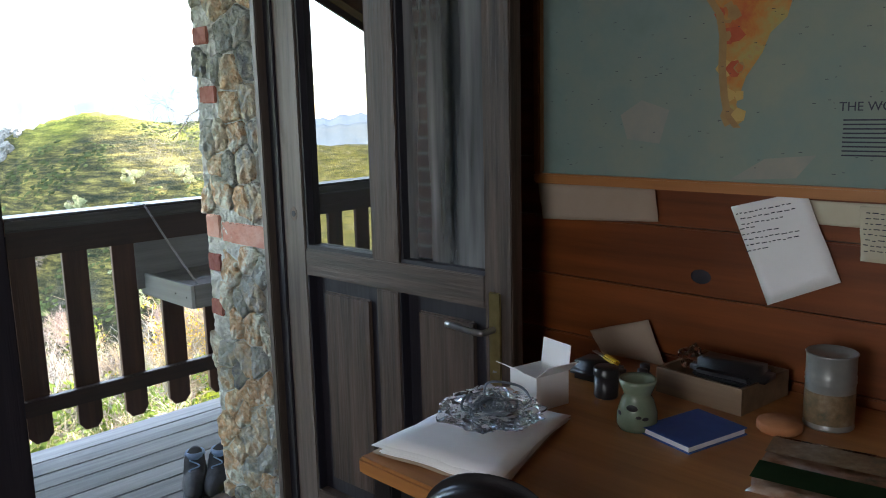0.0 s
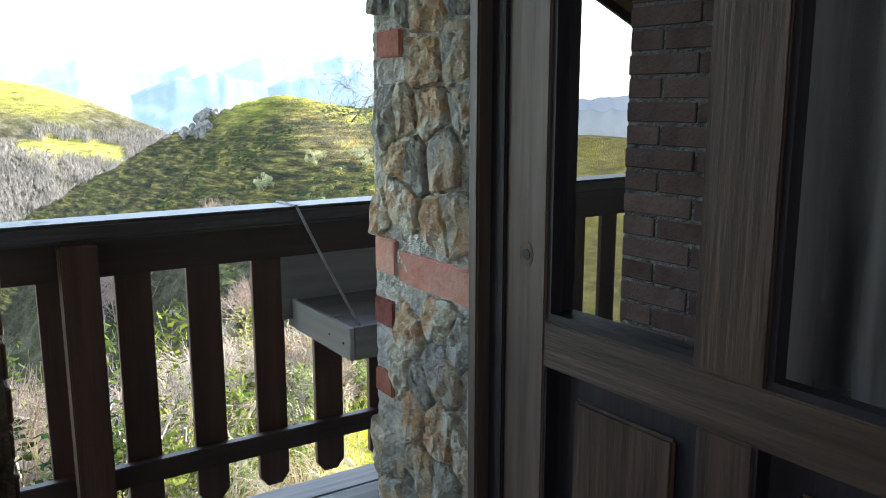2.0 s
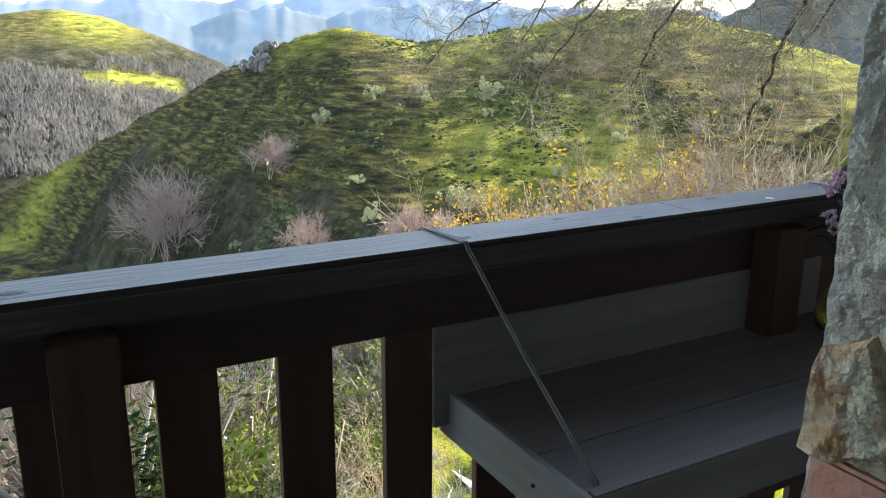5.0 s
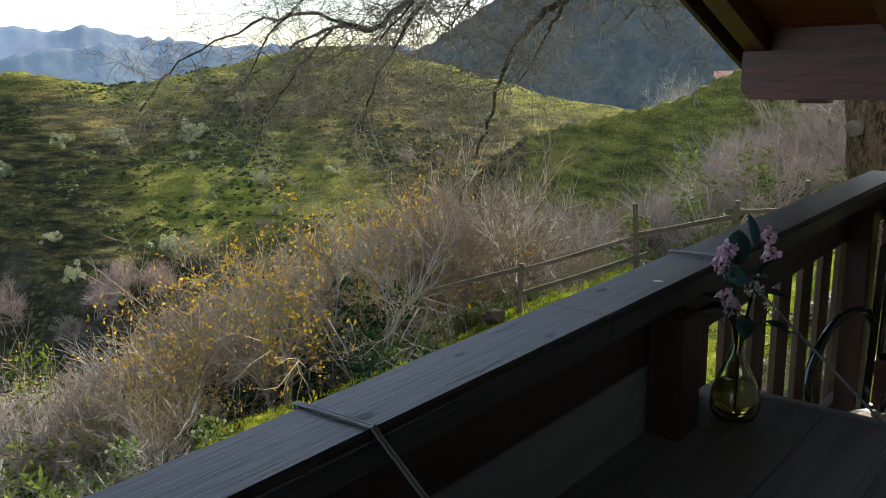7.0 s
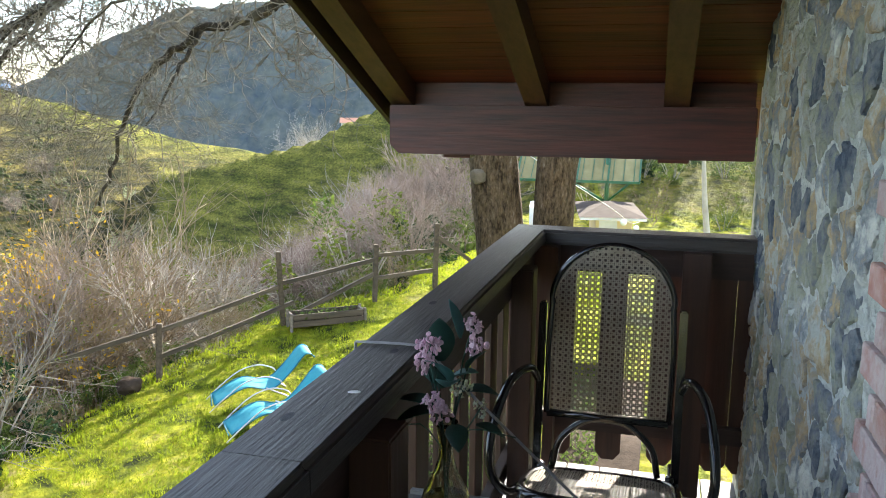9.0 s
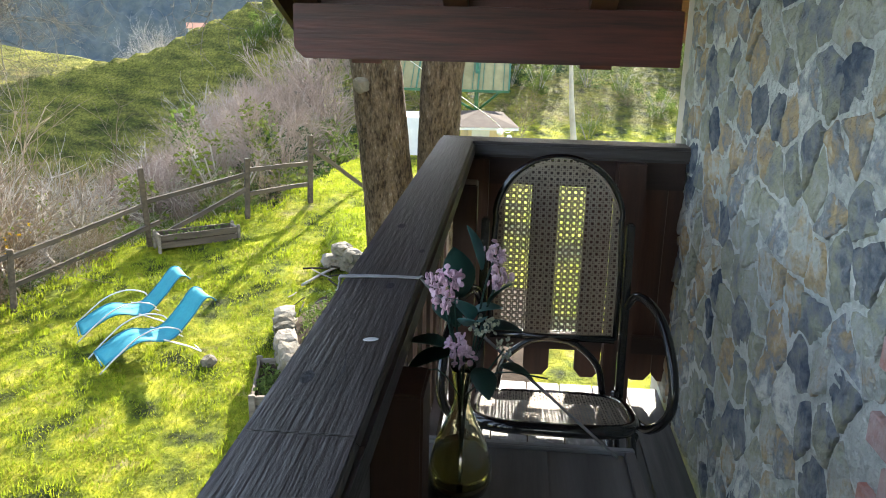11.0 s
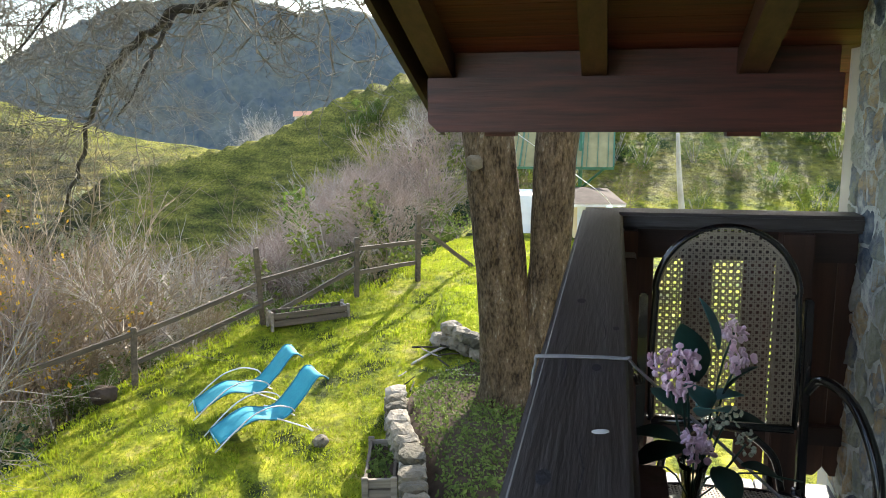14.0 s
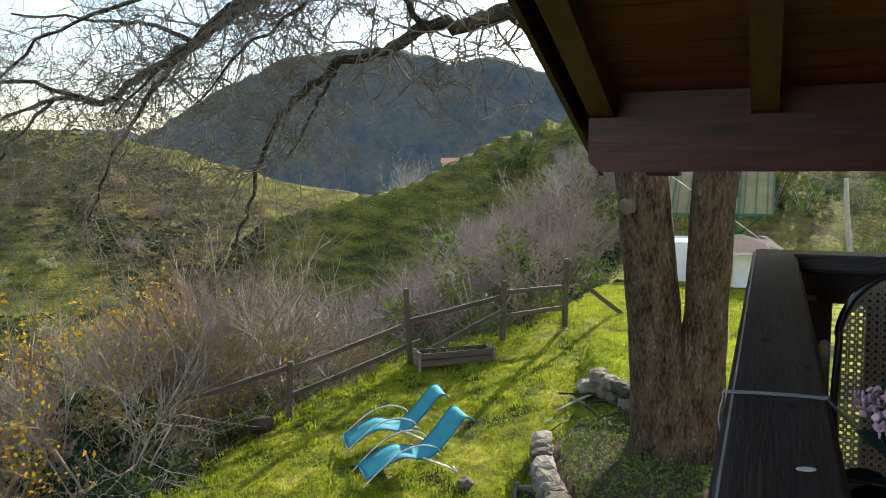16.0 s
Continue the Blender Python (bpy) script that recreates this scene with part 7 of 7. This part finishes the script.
        pts = [(px, py, land_height(px, py) + 0.03 + 0.02 * k) for k, (px, py) in enumerate((p0, ((p0[0] + p1[0]) / 2 + sticks.uniform(-0.03, 0.03), (p0[1] + p1[1]) / 2), p1))]
        tagged(tube("dry_stick", pts, sticks.uniform(0.006, 0.014), "twig_grey" if sticks.random() < 0.5 else "limb", sides=5), "short dry stick lying on the ground by the tree bed", "stick", "dry sticks")
    # grassy terrace behind the stones
    tv, tf, n_ = [], [], 22
    for i in range(n_ + 1):
        for j in range(n_ + 1):
            x, y = 9.45 + 2.6 * i / n_, 0.9 + 2.9 * j / n_
            rise = terrace_rise(x, y)
            tv.append((x + 0.03 * noise.noise(Vector((x * 4, y * 4, 0))), y, land_height(x, y) - 0.03 + rise + 0.05 * noise.noise(Vector((x * 3, y * 3, 5))) * (rise > 0.05)))
    for i in range(n_):
        for j in range(n_):
            q = i * (n_ + 1) + j
            tf.append((q, q + n_ + 1, q + n_ + 2, q + 1))
    tagged(raw("grass_terrace", tv, tf, "terrace_grass", smooth=True), "raised mossy green terrace with an uneven edge", "ground", kind="structure")
    lg2 = tagged(tube("dry_branch", [(9.3, 3.3, -1.86), (9.8, 3.0, -1.78), (10.1, 2.5, -1.72)], 0.018, "twig_grey", sides=6), "pale dry branch lying on the ground", "branch")
    trough(6.95, 3.0, 13, 0.85, 0.26, 0.20, "weathered wooden trough planter with dry weeds beside the stone wall")
    trough(10.45, 5.08, -52, 1.05, 0.26, 0.20, "weathered wooden trough planter by the fence")
    build_lounger(7.59, 4.48, -48, land_height(7.6, 4.5))
    build_lounger(8.18, 5.00, -54, land_height(8.2, 5.0))
    rng = random.Random(11)
    for x, y, s in ((7.45, 3.80, 0.085), (9.95, 3.08, 0.14), (8.05, 6.7, 0.16), (8.6, 2.8, 0.06)):
        bm = bmesh.new()
        bmesh.ops.create_icosphere(bm, subdivisions=3, radius=s)
        for v in bm.verts:
            v.co *= 1 + 0.3 * noise.noise(v.co * 5 / s * 0.3 + Vector((x, y, 0)))
            v.co.z *= 0.7
        r = tagged(part("rock", bm, "soil" if y > 6 else "garden_stone"), "dark earthy stump by the fence" if y > 6 else "pale weathered rock in the grass", "rock", "loose rocks")
        r.location = (x, y, land_height(x, y) + s * 0.4)
    # bed plants
    v, f = [], []
    pts = []
    for _ in range(2600):
        x, y = rng.uniform(5.4, 9.6), rng.uniform(0.9, 3.2)
        if in_bed(x, y - 0.0) and y < float(np.interp(x, [p[0] for p in BED], [p[1] for p in BED])) - 0.14:
            pts.append((x, y, bed_z(x, y) + rng.uniform(0, 0.10)))
    v, f = leaf_quads(rng, pts, 0.022, 5, 0.035)
    tagged(raw("ground_cover", v, f, "leaf_green"), "low dark green ground cover in the tree bed", "plants", kind="stuff")
    n_ = 26
    vs, fs = [], []
    for i in range(n_ + 1):
        x = 5.3 + 4.4 * i / n_
        e_ = float(np.interp(x, [p[0] for p in BED], [p[1] for p in BED])) - 0.05
        for j in range(9):
            y = 0.5 + (e_ - 0.5) * j / 8
            vs.append((x, y, bed_z(x, y)))
    for i in range(n_):
        for j in range(8):
            q = i * 9 + j
            fs.append((q, q + 9, q + 10, q + 1))
    tagged(raw("tree_bed", vs, fs, "soil", smooth=True), "dark soil bed under the tree", "soil", kind="structure")
    # patio under the balcony and a trestle on it
    structure("pavement", boxed((2.7, 4.3, -2.75), (4.4, 5.9, -2.62)), "concrete", 0.01, "pale concrete terrace below the balcony")
    tr = thing("trestle", (3.3, 4.7, -2.62), "pale wooden trestle on the terrace", "trestle")
    for s in (-1, 1):
        tube("leg", [(-0.35, s * 0.3, 0), (0.0, s * 0.25, 0.75)], 0.03, "pale_wood", tr, n=0, sides=4)
        tube("leg", [(0.35, s * 0.3, 0), (0.0, s * 0.25, 0.75)], 0.03, "pale_wood", tr, n=0, sides=4)
    tube("bar", [(0, -0.45, 0.78), (0, 0.45, 0.78)], 0.04, "pale_wood", tr, n=0, sides=4)


def bed_z(x, y):
    e_ = float(np.interp(x, [p[0] for p in BED], [p[1] for p in BED]))
    return land_height(x, y) + float(np.interp(x, [5.3, 7.5, 8.3, 9.0, 9.8], [0.42, 0.33, 0.16, 0.06, -0.03])) * min(1, max(0, (e_ - y) / 0.12))


def build_shed():
    s = thing("garden_shed", (17.5, 0.8, 0.2), "small yellow shed with a dark pyramid roof", "shed", rz=8)
    z0 = land_height(17.5, 0.9) - 0.5
    part("wall", boxed((-1.1, 0.32, z0), (1.1, 1.05, -0.93)), "yellow_plaster", s)
    part("door", boxed((-1.125, 0.62, z0), (-1.101, 0.98, -0.98)), "white_trim", s)
    bm = boxed((-1.45, 0.08, -0.93), (1.45, 1.38, -0.88))
    part("fascia", bm, "white_trim", s)
    bm = bmesh.new()
    vs = [bm.verts.new(p) for p in ((-1.47, 0.05, -0.878), (1.47, 0.05, -0.878), (1.47, 1.40, -0.878), (-1.47, 1.40, -0.878), (0, 0.75, -0.69))]
    for f_ in ((0, 1, 4), (1, 2, 4), (2, 3, 4), (3, 0, 4), (3, 2, 1, 0)):
        bm.faces.new([vs[i] for i in f_])
    part("roof", bm, "shed_roof", s)
    part("side_cabin", boxed((-0.6, 1.75, z0), (0.6, 2.4, -0.80)), "white_trim", s)
    p = thing("panel_canopy", (19.5, 1.7, 0), "green steel frame holding slanted pale translucent panels", "canopy")
    tube("post", [(0, 0, -1.6), (0, 0, 0.75)], 0.05, "green_metal", p, n=0, sides=6)
    for k in range(4):
        y0 = 1.75 - k * 0.72
        bm = boxed((0, y0 - 0.34, -0.012), (1.9, y0 + 0.34, 0.012), pose(-0.5, 0, -0.20, 0, -36, 0))
        part("panel", bm, "mesh_panel", p)
    for k in range(12):
        y0 = 2.0 - k * 0.24
        part("bar", boxed((0, y0 - 0.008, 0.013), (1.9, y0 + 0.008, 0.03), pose(-0.5, 0, -0.20, 0, -36, 0)), "green_metal", p)
        part("bar", boxed((0, y0 - 0.008, -0.03), (1.9, y0 + 0.008, -0.013), pose(-0.5, 0, -0.20, 0, -36, 0)), "green_metal", p)
    for k in range(5):
        y0 = 2.11 - k * 0.72
        part("bar", boxed((0, y0 - 0.02, -0.04), (1.95, y0 + 0.02, 0.04), pose(-0.5, 0, -0.20, 0, -36, 0)), "green_metal", p)
    part("bar", boxed((-0.03, -0.78, -0.03), (0.03, 2.13, 0.03), pose(-0.52, 0, -0.22)), "green_metal", p)
    tube("brace", [(0, 0, -0.75), (-0.45, 0.9, -0.2)], 0.03, "green_metal", p, n=0, sides=6)
    tube("brace", [(0, 0, -0.75), (-0.45, -0.6, -0.2)], 0.03, "green_metal", p, n=0, sides=6)
    st = tagged(tube("pale_pole", [(18.6, -0.62, -1.4), (18.55, -0.50, -0.4), (18.5, -0.42, 0.6)], [0.075 - 0.003 * i for i in range(13)], "twig_grey", sides=8), "pale stripped wooden pole on the bank", "pole")
    g = thing("bulb_string", (0, 0, 0), "string of pale round light bulbs over the garden", "lights")
    tube("wire", [(8.2, 1.9, 1.0), (11.0, 1.1, 0.1), (14, 0.9, -0.5), (16.5, 0.75, -0.75)], 0.0045, "white_trim", g, sides=5)
    for x, y, z in ((12.6, 0.98, -0.26), (15.2, 0.85, -0.70)):
        bm = bmesh.new()
        bmesh.ops.create_icosphere(bm, subdivisions=2, radius=0.055, matrix=Matrix.Translation((x, y, z - 0.05)))
        part("bulb", bm, "bulb", g, smooth=True)
    dr, dist = 68.5, 150.0
    h = thing("far_house", (dist * math.sin(radians(dr)), dist * math.cos(radians(dr)), 0), "far pale farmhouse with a red tile roof", "house", rz=20)
    zb = land_height(dist * math.sin(radians(dr)), dist * math.cos(radians(dr))) - 1
    zb = max(zb, -6.0)
    part("wall", boxed((-2, -2.5, zb - 4), (2, 2.5, -1.0)), "plaster", h)
    bm = bmesh.new()
    t0 = -1.0
    vs = [bm.verts.new(q) for q in ((-2.3, -2.8, t0), (2.3, -2.8, t0), (2.3, 2.8, t0), (-2.3, 2.8, t0), (0, -2.8, t0 + 0.9), (0, 2.8, t0 + 0.9))]
    for f_ in ((0, 1, 4), (1, 2, 5, 4), (2, 3, 5), (3, 0, 4, 5), (3, 2, 1, 0)):
        bm.faces.new([vs[i] for i in f_])
    part("roof", bm, "roof_tile", h)
    for y in (-1.5, 0, 1.5):
        part("window", boxed((-2.03, y - 0.3, -2.1), (-2.0, y + 0.3, -1.4)), "plastic_black", h)


build_big_tree()
build_fence()
build_garden()
build_shed()
build_plants()
build_outcrop()
build_far_woods()
build_hill_tufts()
build_grass()


# ---- masonry pieces, last ----
def build_masonry():
    jamb = thing("wall_jamb_stones", label="rough brown and grey rubble stones of the door reveal with a few red bricks", kind="structure")
    rough_face("wall_jamb_core", (-0.017, 0.010, -0.2), (0.035, -1, 0), (0, 0, 1), (-1, 0, 0), 0.408, 2.18, 0.009, 0.006, "mortar", 3)
    rough_face("wall_front_core", (1.155, 0.060, -0.2), (1, 0, 0), (0, 0, 1), (0, 1, 0), 2.245, 2.8, 0.014, 0.004, "mortar", 5)
    bricks = [(0.002, 0.095, 0.862, 0.945), (0.10, 0.385, 0.850, 0.925), (-0.004, 0.085, 0.735, 0.800), (-0.004, 0.075, 0.565, 0.625), (0.02, 0.125, 1.345, 1.405), (0.00, 0.10, 1.55, 1.61)]
    masonry(jamb, (-0.018, 0.012, -0.2), (0.035, -1, 0), (0, 0, 1), (-1, 0, 0), 0.405, 2.18, 0.11, 0.115, "warm_stone", 31, 0.0015, 0.017, [(a_, b_, c_ + 0.2, d_ + 0.2) for a_, b_, c_, d_ in bricks])
    for a_, b_, c_, d_ in bricks:
        ob = part("brick", boxed((-0.014, -(b_ - a_) / 2, -(d_ - c_) / 2), (0.01, (b_ - a_) / 2, (d_ - c_) / 2)), "brick", jamb, bevel=0.004)
        ob.location = (-0.010 + 0.035 * (a_ + b_) / 2, 0.008 - (a_ + b_) / 2, (c_ + d_) / 2)
    # left reveal: coursed brick
    left = thing("wall_jamb_bricks", label="coursed dull brown brick of the other door reveal", kind="structure")
    structure("wall_jamb_brick_core", boxed((-0.8405, -0.40, -0.2), (-0.828, -0.002, 1.98)), "mortar")
    rng = random.Random(12)
    meshes = {}

    def brick(w_, t_, h_, material, key):
        if key not in meshes:
            bm = boxed((-t_ / 2, -w_ / 2, -h_ / 2), (t_ / 2, w_ / 2, h_ / 2))
            bmesh.ops.bevel(bm, geom=bm.edges[:], offset=0.003, segments=1, affect="EDGES")
            me = bpy.data.meshes.new("brick")
            bm.to_mesh(me)
            bm.free()
            me.materials.append(M[material])
            meshes[key] = me
        return meshes[key]
    z, row = -0.165, 0
    while z < 1.95:
        for a_, b_ in (((0.0, 0.235), (0.245, 0.39)) if row % 2 else ((0.0, 0.115), (0.125, 0.36), (0.37, 0.39))):
            ob = new("brick", brick(b_ - a_, 0.03, 0.055, "brick_dark", ("l", round(b_ - a_, 3))))
            ob.parent = left
            ob.location = (-0.838 + rng.uniform(-0.002, 0.004), -(a_ + b_) / 2, z)
        z += 0.066
        row += 1
    # bricks round the recess in the front wall, with their return
    quoin = thing("wall_brick_edge", label="pale pink whitewashed brick edge in the stone wall", kind="structure")
    z, row = -0.16, 0
    ends = []
    while z < 2.4:
        w_ = 0.235 if row % 2 else 0.115
        segs = ((0.0, 0.235),) if row % 2 else ((0.0, 0.115), (0.125, 0.16))
        for a_, b_ in segs:
            me = brick(b_ - a_, 0.035, 0.062, "brick_pink", ("q", round(b_ - a_, 3)))
            ob = new("brick", me)
            ob.parent = quoin
            ob.matrix_basis = pose(1.150 + (a_ + b_) / 2, 0.060, z, 0, 0, 90)
        me = brick(0.20, 0.030, 0.062, "brick_dark", ("r", 0.2))
        ob = new("brick", me)
        ob.parent = quoin
        ob.location = (1.148 + rng.uniform(-0.006, 0.0), -0.045, z)
        ends.append((z, 0.25 if row % 2 else 0.17))
        z += 0.074
        row += 1
    front = thing("wall_front_stones", label="blue-grey, green and brown rubble stones with pale mortar in the front wall", kind="structure")
    blocked = [(0.0, e_ + 0.008, z_ + 0.2 - 0.037, z_ + 0.2 + 0.037) for z_, e_ in ends]
    masonry(front, (1.150, 0.055, -0.2), (1, 0, 0), (0, 0, 1), (0, 1, 0), 2.25, 2.75, 0.145, 0.125, "stone", 8, 0.0045, 0.012, blocked, near=(0.8, 1.1), limit=295)
    near_w = thing("wall_near_stones", label="rubble stones of the front wall beside the doorway", kind="structure")
    masonry(near_w, (0.012, 0.0, -0.2), (1, 0, 0), (0, 0, 1), (0, 1, 0), 0.60, 2.4, 0.14, 0.11, "warm_stone", 18, 0.007, 0.014)


build_masonry()
